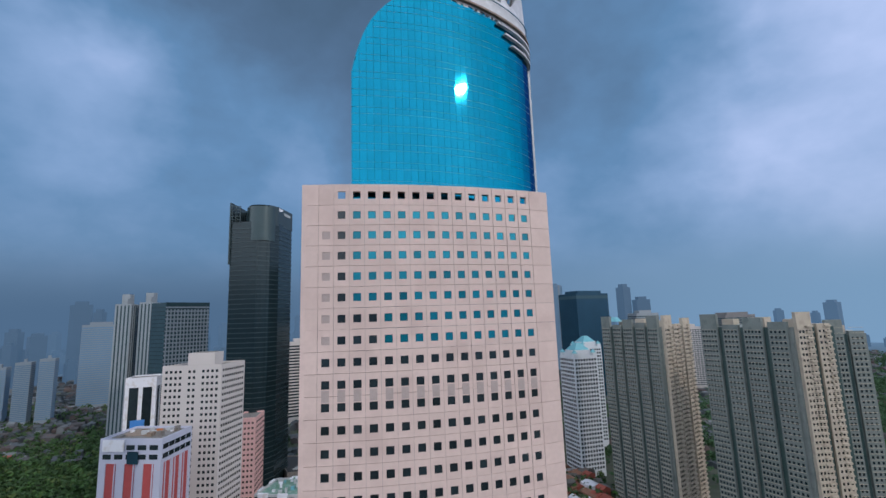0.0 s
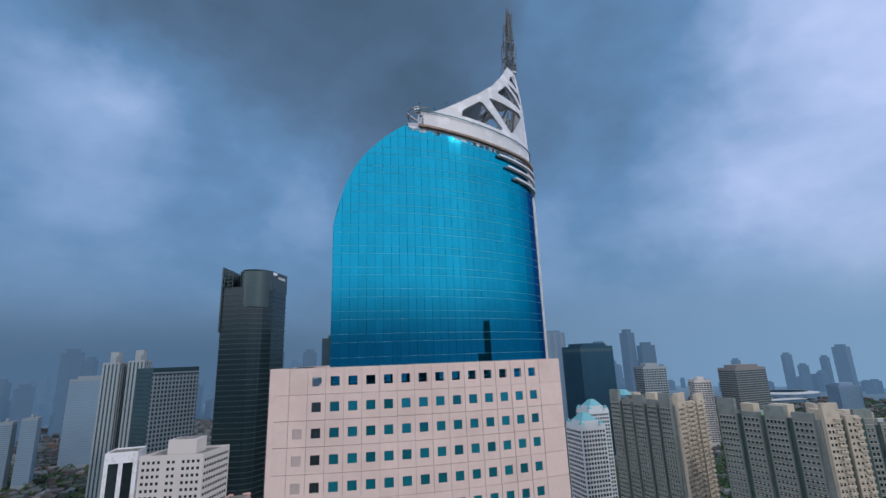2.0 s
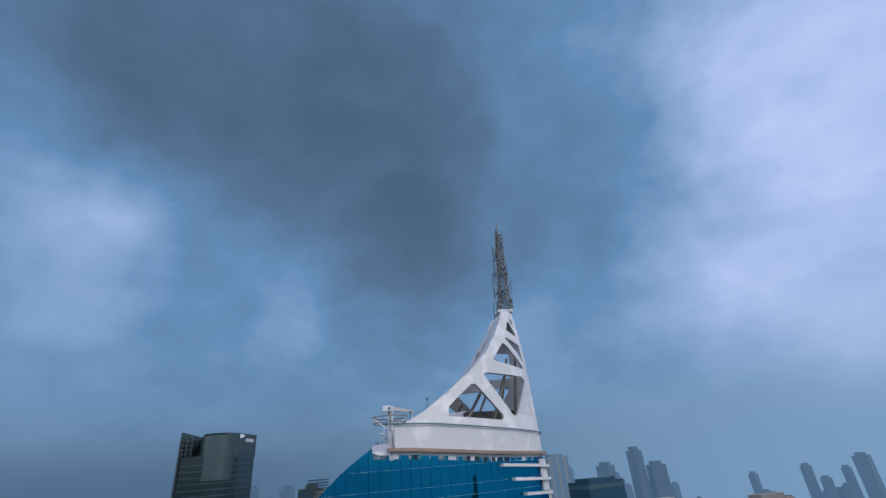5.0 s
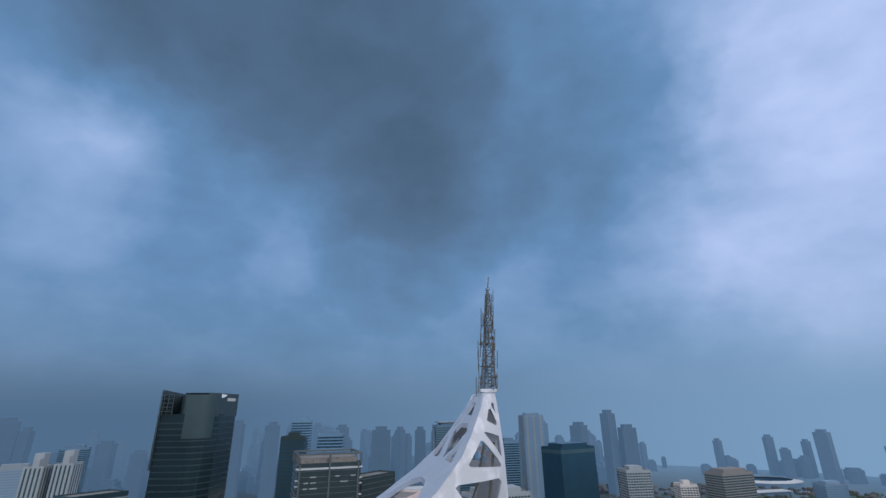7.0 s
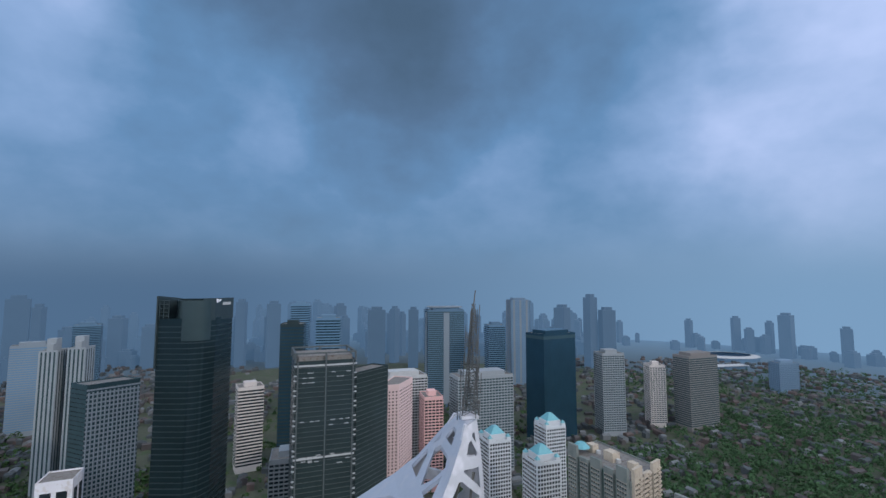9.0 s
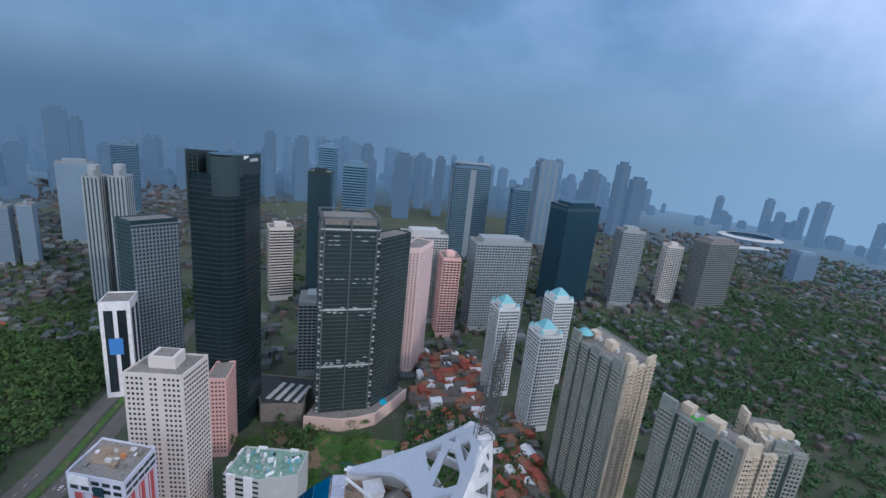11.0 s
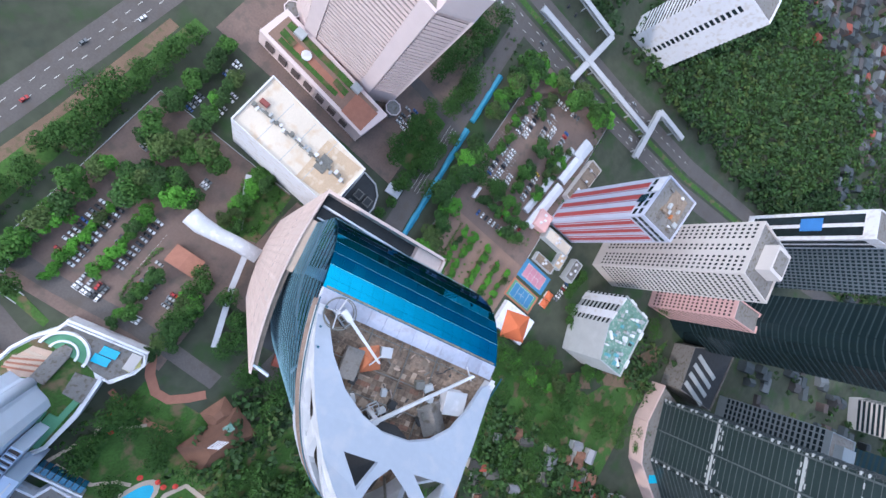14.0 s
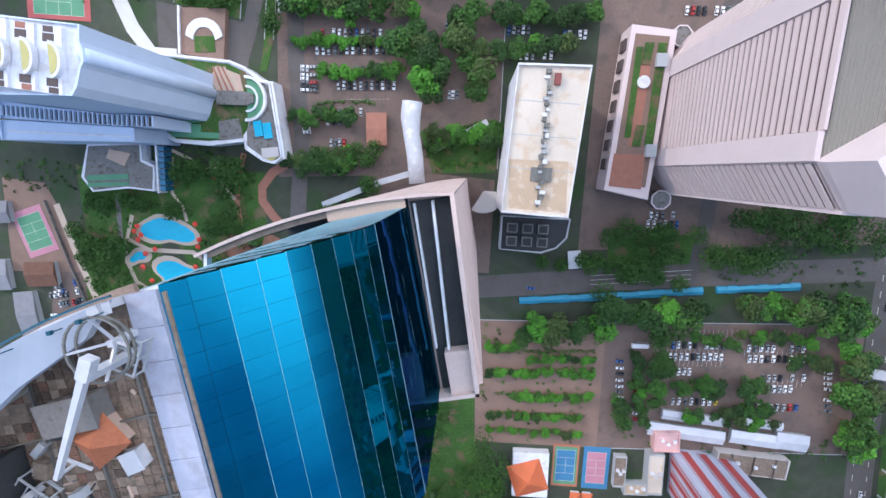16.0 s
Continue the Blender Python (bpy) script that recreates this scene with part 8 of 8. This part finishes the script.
TREES_NEAR = [
    (-115, 178, -118, 199, 5, 4.0, 2),
    (-41, 213, -44, 250, 8, 6.0, 5),
    (-151, 97, -188, 95, 9, 6.0, 4),
    (-103, 98, -142, 96, 5, 3.5, 3),
    (148, 60, 97, 61, 9, 5.0, 6),
    (146, 86, 97, 93, 10, 5.0, 10),
    (141, 111, 101, 116, 6, 5.0, 6),
    (-5, 153, -9, 250, 14, 6.0, 7),
    (191, 104, 182, 124, 5, 5.0, 4),
    (-181, 83, -235, 80, 10, 6.0, 5),
    (140, 66, 100, 70, 7, 4.5, 5),
    (196, 82, 158, 84, 8, 4.0, 4),
    (200, 106, 172, 112, 7, 4.0, 4),
    (90, -44, 160, -52, 10, 5.0, 4),
    (66, -46, -30, -50, 16, 5.5, 5),
    (136, -44, 108, -40, 6, 4.0, 4),
    (136, -30, 108, -24, 6, 3.6, 3),
    (148, -46, 166, -36, 6, 4.0, 5),
    (77, -40, 60, -44, 4, 5.0, 3),
    (190, 130, 188, 170, 6, 4.5, 3),
    (214, 176, 236, 176, 4, 4.0, 2),
    (204, 96, 196, 122, 5, 4.0, 2),
    (30, 46, 60, 58, 7, 4.0, 3),
    (-100, 100, -60, 104, 4, 3.5, 2),
    (-50, 300, -10, 330, 9, 5.0, 8),
    (-64, 250, -60, 300, 6, 4.5, 4),
    (-126, 308, -100, 330, 5, 5.0, 6),
    (-161, 72, -182, 71, 4, 5.0, 3),
    (-92, 84, -142, 88, 9, 4.5, 4),
    (-88, 104, -140, 110, 7, 4.0, 2),
    (-178, 70, -232, 66, 10, 5.5, 7),
    (-206, 20, -232, 60, 10, 5.5, 6),
    (134, 136, 96, 150, 10, 5.0, 7),
    (176, 132, 140, 146, 9, 5.0, 7),
    (120, 160, 70, 176, 10, 5.5, 8),
    (36, 62, 66, 108, 12, 5.0, 7),
    (40, 116, 84, 128, 9, 5.0, 6),
    (-112, 256, -140, 262, 6, 3.5, 2),
    (-62, 246, -66, 276, 7, 4.0, 5),
    (30, 50, 62, 52, 7, 4.0, 3),
    (84, -12, 78, -60, 9, 5.0, 4),
    (12, -40, -70, -42, 14, 5.5, 4),
]
TREES_BACK = [
    (-57, 239, -20, 309, 14, 5.5, 10),
    (-33, 233, -19, 257, 6, 5.5, 5),
    (-79, 303, -159, 352, 12, 6.0, 10),
    (-48, 322, -68, 392, 12, 6.0, 12),
    (7, 279, 21, 343, 10, 6.0, 10),
    (-108, 265, -87, 290, 4, 4.0, 3),
    (-133, 83, -102, 119, 8, 5.0, 8),
    (-136, 131, -132, 164, 8, 5.0, 6),
]
rng = random.Random(21)
used = set()


def place_car(x, y, turn):
    i = rng.choices(range(7), (10, 5, 4, 1, 4, 0.4, 0.6))[0]
    m = Matrix.Translation((x, y, 0.14)) @ Matrix.Rotation(radians(turn), 4, "Z")
    if i not in used:
        used.add(i)
        CARS[i].matrix_basis = m
    else:
        copy_thing(CARS[i], m)


for lot in (LOT_WEST, LOT_SOUTH, LOT_EAST):
    for x0, y0, x1, y1, n, way in lot:
        for i in range(n):
            if rng.random() < 0.14:
                continue
            k = (i + 0.5) / n
            place_car(x0 + (x1 - x0) * k + rng.uniform(-0.15, 0.15), y0 + (y1 - y0) * k + rng.uniform(-0.25, 0.25), (0 if way == "v" else 90) + rng.choice((0, 180)) + rng.uniform(-3, 3))
for x, y in ((-243, 20), (-246, 74), (-250, 118), (-247, 160), (-253, 188), (-258, 230), (-274, 60), (-279, 140), (-284, 214), (-273, 10), (-262, 285), (-60, 119), (-112, 109), (120, -78), (70, -81), (50, -73), (10, -69), (-30, -71), (-60, -62)):
    place_car(x, y, 85 if y in (119, 109) or y < -50 else rng.choice((3, 183)))
for i, ob in enumerate(CARS):
    if i not in used:
        place_x = 30 + 3 * i
        ob.matrix_basis = Matrix.Translation((place_x, 22, 0.05))
ob = thing("bus", "white parked bus on the asphalt", "bus")
ob.matrix_basis = Matrix.Translation((-123, 148, 0.05)) @ Matrix.Rotation(radians(92), 4, "Z")
s = Soup()
s.box(pose(0, 0, 1.7), 2.5, 9.0, 2.6)
s.make("body", M_WHITE, ob)
s = Soup()
s.box(pose(0, 0, 2.1), 2.54, 8.2, 0.8)
s.make("window", M_GLASS_D, ob)
for x in (-1.1, 1.1):
    for y in (-3, 3):
        bm = bmesh.new()
        bmesh.ops.create_cone(bm, cap_ends=True, segments=10, radius1=0.5, radius2=0.5, depth=0.3, matrix=Matrix.Translation((x, y, 0.5)) @ pose(0, 0, 0, 0, 90, 0))
        part("wheel", bm, M_ROOF_D, ob)


# ---- trees ----
def leaf_material(name, a, b):
    m = material(name, a, 0.85, vary=0.35, scale=0.25, fine=1.5, stain=b, random_tone=0.3)
    return m


M_LEAF = [leaf_material("leaves_dark", (0.028, 0.082, 0.014), (0.040, 0.104, 0.016)), leaf_material("leaves_mid", (0.042, 0.126, 0.016), (0.060, 0.152, 0.018)), leaf_material("leaves_bright", (0.074, 0.255, 0.020), (0.056, 0.190, 0.018)), leaf_material("leaves_olive", (0.054, 0.095, 0.021), (0.072, 0.110, 0.026))]
M_WOOD1 = leaf_material("wood_leaves_dark", (0.027, 0.072, 0.017), (0.037, 0.092, 0.018))
M_WOOD2 = leaf_material("wood_leaves_mid", (0.038, 0.106, 0.020), (0.052, 0.126, 0.021))
M_BARK = material("bark", (0.10, 0.07, 0.05), 0.95, vary=0.25, scale=0.8)


def leaf_quads(s, r, centre, radius, count, size):
    for _ in range(count):
        d = Vector((r.gauss(0, 1), r.gauss(0, 1), r.gauss(0, 0.8))).normalized() * radius * r.uniform(0.55, 1.0)
        p = centre + d
        q = (d + Vector((r.uniform(-1, 1), r.uniform(-1, 1), r.uniform(-0.2, 1.2))) * radius * 0.7).to_track_quat("Z", "Y").to_matrix()
        a, b = size * r.uniform(0.6, 1.2), size * r.uniform(0.4, 0.9)
        k = len(s.v)
        s.v += [p + q @ Vector(c) for c in ((-a, -b * 0.4, 0), (0, -b, 0.12 * a), (a, 0, 0), (0, b, 0.12 * a))]
        s.f.append((k, k + 1, k + 2, k + 3))


def tree(seed, mat):
    """A tree about 10 m across: tapered trunk, limbs and a crown of leaf clumps."""
    r = random.Random(seed)
    ob = thing("tree", "leafy green broadleaf tree", "tree", group="trees")
    s = Soup()
    n = 7
    for a, b, ra, rb in ((Vector((0, 0, 0)), Vector((0.2, 0.1, 4.2)), 0.38, 0.24),):
        for p, rad in ((a, ra), (b, rb)):
            s.v += [p + Vector((rad * math.cos(6.283 * i / n), rad * math.sin(6.283 * i / n), 0)) for i in range(n)]
        s.f += [(i, (i + 1) % n, n + (i + 1) % n, n + i) for i in range(n)]
    limbs = []
    for i in range(9):
        a = 6.283 * i / 9 + r.uniform(-0.3, 0.3)
        rad = r.uniform(1.6, 3.9) if i < 7 else r.uniform(0, 1)
        e = Vector((rad * math.cos(a), rad * math.sin(a), r.uniform(5.2, 8.4) - 0.35 * rad))
        limbs.append(e)
        s.beam((0.2, 0.1, r.uniform(3.2, 4.2)), e, 0.16)
    s.make("trunk", M_BARK, ob)
    c = Soup()
    for e in limbs:
        leaf_quads(c, r, e, r.uniform(1.5, 2.3), 120, 0.52)
    leaf_quads(c, r, Vector((0, 0, 6.4)), 2.9, 220, 0.6)
    c.make("crown", mat, ob)
    return ob


PROTO = [tree(i, M_LEAF[i % 4]) for i in range(6)]
fresh = set()


more_trees, tree_rng, planted = Soup(), random.Random(61), []


def place_tree(x, y, size, bright=None):
    if 131 < x < 169 and 88 < y < 132 or 80 < x < 117 and 100 < y < 126 or 141 < x < 153 and 46 < y < 80 or math.hypot(x - 127, y - 78) < 13 or math.hypot(x + 70, y - 236) < 15:
        return None
    planted.append(1)
    if len(planted) > 290:
        k = size / 5.0
        for j in range(6):
            a = 6.283 * j / 6
            leaf_quads(more_trees, tree_rng, Vector((x + 2.6 * k * math.cos(a), y + 2.6 * k * math.sin(a), (5.5 + tree_rng.uniform(-0.6, 0.8)) * k)), 2.1 * k, 70, 0.58)
        leaf_quads(more_trees, tree_rng, Vector((x, y, 6.6 * k)), 2.8 * k, 110, 0.6)
        return None
    i = rng.randrange(6) if bright is None else bright
    k = size / 5.0
    m = Matrix.Translation((x, y, 0)) @ Matrix.Rotation(rng.uniform(0, 6.28), 4, "Z")
    sc = Vector((k * rng.uniform(0.9, 1.15), k * rng.uniform(0.9, 1.15), k * rng.uniform(0.8, 1.0)))
    if i not in fresh:
        fresh.add(i)
        ob = PROTO[i]
        ob.matrix_basis = m
    else:
        ob = copy_thing(PROTO[i], m)
    ob.scale = sc
    return ob


for lst in (TREES_SOUTH, TREES_WEST, TREES_NEAR, TREES_BACK):
    for x0, y0, x1, y1, n, size, jit in lst:
        for i in range(n):
            k = (i + 0.5) / n
            place_tree(x0 + (x1 - x0) * k + rng.uniform(-jit, jit), y0 + (y1 - y0) * k + rng.uniform(-jit, jit), size * rng.uniform(1.05, 1.6), 2 if size < 3.2 and rng.random() < 0.7 else None)

tagged(more_trees.make("tree_clump", M_LEAF[1]), "further green trees of the gardens", "trees", kind="stuff")

shrubs, shrub_rng = [Soup(), Soup(), Soup()], random.Random(71)
for x0, y0, x1, y1, n in ((98, 50, 148, 92, 130), (150, 78, 204, 112, 110), (170, 104, 204, 136, 60), (-100, 140, -36, 214, 60), (-60, 244, 30, 340, 170), (-150, 340, -60, 380, 60), (-80, -46, 80, -36, 80), (96, -50, 200, -24, 90), (-36, 30, 4, 58, 40), (40, 112, 130, 140, 90), (-246, 196, -120, 212, 50), (-240, 84, -150, 108, 60), (204, 60, 250, 80, 40), (-130, 310, -78, 345, 50)):
    for _ in range(n):
        x, y = shrub_rng.uniform(x0, x1), shrub_rng.uniform(y0, y1)
        if 131 < x < 169 and 88 < y < 132 or 80 < x < 117 and 100 < y < 126 or 141 < x < 153 and 46 < y < 80 or math.hypot(x - 127, y - 78) < 12:
            continue
        rad = shrub_rng.uniform(0.7, 1.9)
        leaf_quads(shrubs[shrub_rng.randrange(3)], shrub_rng, Vector((x, y, rad * 0.7)), rad, 26, 0.42)
for x0, y0, x1, y1 in ((-38, 158, -100, 154), (-38, 170, -100, 166), (-44, 184, -100, 181), (-40, 196, -98, 194), (-40, 207, -98, 205), (-56, 143, -100, 140), (-46, 228, -58, 270), (75, -7, 27, -8), (60, 8, 17, 7), (62, 23, 30, 22), (-2, 36, -34, 29), (-4, 54, -34, 50)):
    m = int(math.hypot(x1 - x0, y1 - y0) / 1.3)
    for k in range(m):
        if shrub_rng.random() < 0.12:
            continue
        leaf_quads(shrubs[1 if shrub_rng.random() < 0.6 else 0], shrub_rng, Vector((x0 + (x1 - x0) * k / m + shrub_rng.uniform(-0.5, 0.5), y0 + (y1 - y0) * k / m + shrub_rng.uniform(-0.7, 0.7), 0.8)), shrub_rng.uniform(0.9, 1.5), 22, 0.4)
for soup, mat in zip(shrubs, (M_LEAF[1], M_LEAF[2], M_LEAF[3])):
    tagged(soup.make("shrub", mat), "low green shrubs in the gardens", "shrubs", kind="stuff")

# woods: dense canopy further off
def woods(name, regions, mat, seed, size):
    r = random.Random(seed)
    s = Soup()
    for x0, y0, x1, y1, n in regions:
        for _ in range(n):
            x, y = r.uniform(x0, x1), r.uniform(y0, y1)
            if -262 - max(0, y) * 0.06 - 34 < x < -232 - max(0, y - 200) * 0.12:
                continue
            fu, fv = (x - x0) / (x1 - x0), (y - y0) / (y1 - y0)
            if r.random() > 0.15 + 5 * min(fu, 1 - fu, fv, 1 - fv) * r.uniform(0.5, 1.5):
                continue
            h = r.uniform(2.5, 9)
            rad = r.uniform(1.8, 5.6)
            leaf_quads(s, r, Vector((x, y, h)), rad, 15, size)
    return tagged(s.make(name, mat), "dense green tree canopy", "trees", kind="stuff")


WOODS = [(-220, -300, 320, -90, 420), (-20, 330, 60, 390, 70), (-560, 460, -300, 700, 700), (420, 700, 1300, 1500, 900), (-1100, 300, -560, 900, 1200), (-240, 480, 300, 1100, 500), (-560, 170, -296, 500, 2800), (-420, -120, -300, 160, 900), (230, 300, 620, 760, 600), (40, 100, 130, 250, 160), (-140, 320, -90, 390, 60), (40, 250, 130, 420, 130), (-20, 262, 100, 440, 330), (-20, 250, 40, 300, 40), (130, 380, 420, 800, 420), (-420, 640, 60, 1100, 700), (420, 480, 900, 1000, 900), (60, 110, 130, 260, 130)]
EAST = [q for q in WOODS if q[0] >= 130]
WOODS = [q for q in WOODS if q[0] < 130]
M_WOOD3 = leaf_material("wood_leaves_dull", (0.023, 0.066, 0.023), (0.032, 0.080, 0.025))
woods("woodland", [(a, b, c, d, int(n * 3.0)) for a, b, c, d, n in EAST], M_WOOD3, 6, 2.0)
woods("woodland", WOODS, M_WOOD1, 3, 2.0)
woods("woodland", [(a, b, c, d, n // 2) for a, b, c, d, n in WOODS], M_WOOD2, 4, 1.8)
woods("woodland", [(a, b, c, d, n // 5) for a, b, c, d, n in WOODS], M_LEAF[3], 5, 1.8)

# ---- houses ----
ROOFS = [M_REDTILE, M_BROWNTILE, M_GREYROOF, M_BROWNTILE, M_DARKROOF, M_BROWNTILE, M_DARKROOF, M_GREYROOF]
rng = random.Random(33)
n_house = 0
for gy in range(19):
    for gx in range(13):
        x, y = -24 + gx * 10.6 + rng.uniform(-2.5, 2.5), 246 + gy * 10.6 + rng.uniform(-2.5, 2.5)
        if x > 72 + (y - 246) * 0.5 or x < 44 - (y - 246) * 1.4 or rng.random() < (0.66 if y < 330 else 0.45) or n_house >= 150 or (x < -20 and y > 370):
            continue
        n_house += 1
        roof = rng.choice(ROOFS)
        ob = thing("house", {M_REDTILE: "small house with a red tiled roof", M_BROWNTILE: "small house with a brown tiled roof", M_GREYROOF: "small house with a grey tin roof", M_DARKROOF: "small house with a dark mossy roof", M_TINROOF: "small house with a pale tin roof"}[roof], "house", group="kampung houses")
        gable(ob, x, y, rng.uniform(6, 11), rng.uniform(5, 8), rng.choice((20, 110)) + rng.uniform(-8, 8), rng.uniform(2.8, 6), rng.uniform(1.2, 2.2), rng.choice((M_BAL, M_CREAM)), roof)


def town(mat, regions, seed):
    r = random.Random(seed)
    s = Soup()
    for x0, y0, x1, y1, n in regions:
        for _ in range(n):
            x, y = r.uniform(x0, x1), r.uniform(y0, y1)
            if math.hypot(x, y - 400) > 1640:
                continue
            t = radians(r.choice((20, 110)) + r.uniform(-10, 10))
            w, d, h, e = r.uniform(7, 18), r.uniform(6, 12), r.uniform(3, 9), r.uniform(1.0, 2.5)
            m = Matrix.Translation((x, y, 0)) @ Matrix.Rotation(t, 4, "Z")
            k = len(s.v)
            a, b = w / 2, d / 2
            s.v += [m @ Vector(q) for q in ((-a, -b, 0), (a, -b, 0), (a, b, 0), (-a, b, 0), (-a, -b, h), (a, -b, h), (a, b, h), (-a, b, h), (-a, 0, h + e), (a, 0, h + e))]
            s.f += [(k, k + 1, k + 5, k + 4), (k + 2, k + 3, k + 7, k + 6), (k + 1, k + 2, k + 6, k + 9, k + 5), (k + 3, k, k + 4, k + 8, k + 7), (k + 4, k + 5, k + 9, k + 8), (k + 6, k + 7, k + 8, k + 9)]
    return tagged(s.make("distant_houses", mat), "dense low houses of the distant quarter", "houses", kind="stuff")


# far roof colours greyed to stand for the haze over them
M_FR = material("hazed_red_roof", (0.088, 0.068, 0.064), 0.9, vary=0.2, scale=0.02)
M_FG = material("hazed_grey_roof", (0.058, 0.072, 0.080), 0.9, vary=0.25, scale=0.02)
M_FT = material("hazed_pale_roof", (0.135, 0.15, 0.16), 0.9, vary=0.2, scale=0.02)
M_FB = material("hazed_brown_roof", (0.068, 0.064, 0.066), 0.9, vary=0.2, scale=0.02)
TOWN = [(150, 440, 620, 900, 110), (-720, 150, -520, 500, 130), (-1300, 200, -560, 1500, 700), (-220, -420, 420, -110, 260), (-900, 480, -330, 1300, 420), (-250, 480, 60, 1200, 260), (60, 560, 420, 1300, 190), (420, 760, 1500, 1700, 700), (-1500, 300, -560, 900, 260), (600, 300, 1300, 800, 260)]
town(M_FR, [(a, b, c, d, n // 4) for a, b, c, d, n in TOWN], 1)
town(M_REDTILE, [(-720, 150, -520, 500, 40), (-640, 60, -460, 200, 14)], 9)
town(M_REDTILE, [(-16, 440, 60, 560, 40), (60, 300, 112, 420, 22), (30, 110, 110, 230, 6)], 12)
town(M_BROWNTILE, [(-16, 440, 60, 560, 50), (60, 300, 112, 420, 26)], 13)
town(M_DARKROOF, [(-16, 440, 60, 560, 60), (60, 300, 112, 420, 30)], 14)
town(M_TINROOF, [(-16, 440, 60, 560, 22), (60, 300, 112, 420, 12)], 15)
town(M_FG, TOWN, 2)
town(M_FT, [(a, b, c, d, n // 3) for a, b, c, d, n in TOWN], 3)
town(M_FB, [(a, b, c, d, n // 2) for a, b, c, d, n in TOWN], 4)

# stadium roofs in the east
for x, y, w, d, t in ((930, 1480, 150, 30, 12), (1080, 1700, 220, 170, 10)):
    ob = thing("stadium", "white stadium roof ring among trees", "stadium", group="stadium roofs")
    if d > 100:
        s = Soup()
        n = 40
        for rr, z in ((1.0, 14), (0.74, 19), (0.74, 18), (1.0, 13)):
            s.v += [Vector((x + rr * w / 2 * math.cos(6.2832 * i / n), y + rr * d / 2 * math.sin(6.2832 * i / n), z)) for i in range(n)]
        for k in range(4):
            s.f += [(k * n + i, k * n + (i + 1) % n, ((k + 1) % 4) * n + (i + 1) % n, ((k + 1) % 4) * n + i) for i in range(n)]
        s.make("roof_ring", M_BAL, ob)
        s = Soup()
        s.v = [Vector((x + 0.98 * w / 2 * math.cos(6.2832 * i / n), y + 0.98 * d / 2 * math.sin(6.2832 * i / n), z)) for z in (0, 13.4) for i in range(n)]
        s.f = [(i, (i + 1) % n, n + (i + 1) % n, n + i) for i in range(n)]
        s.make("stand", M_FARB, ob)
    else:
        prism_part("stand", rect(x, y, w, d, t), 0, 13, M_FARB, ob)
        prism_part("roof_slab", rect(x, y, w + 8, d + 8, t), 13, 14.4, M_BAL, ob)
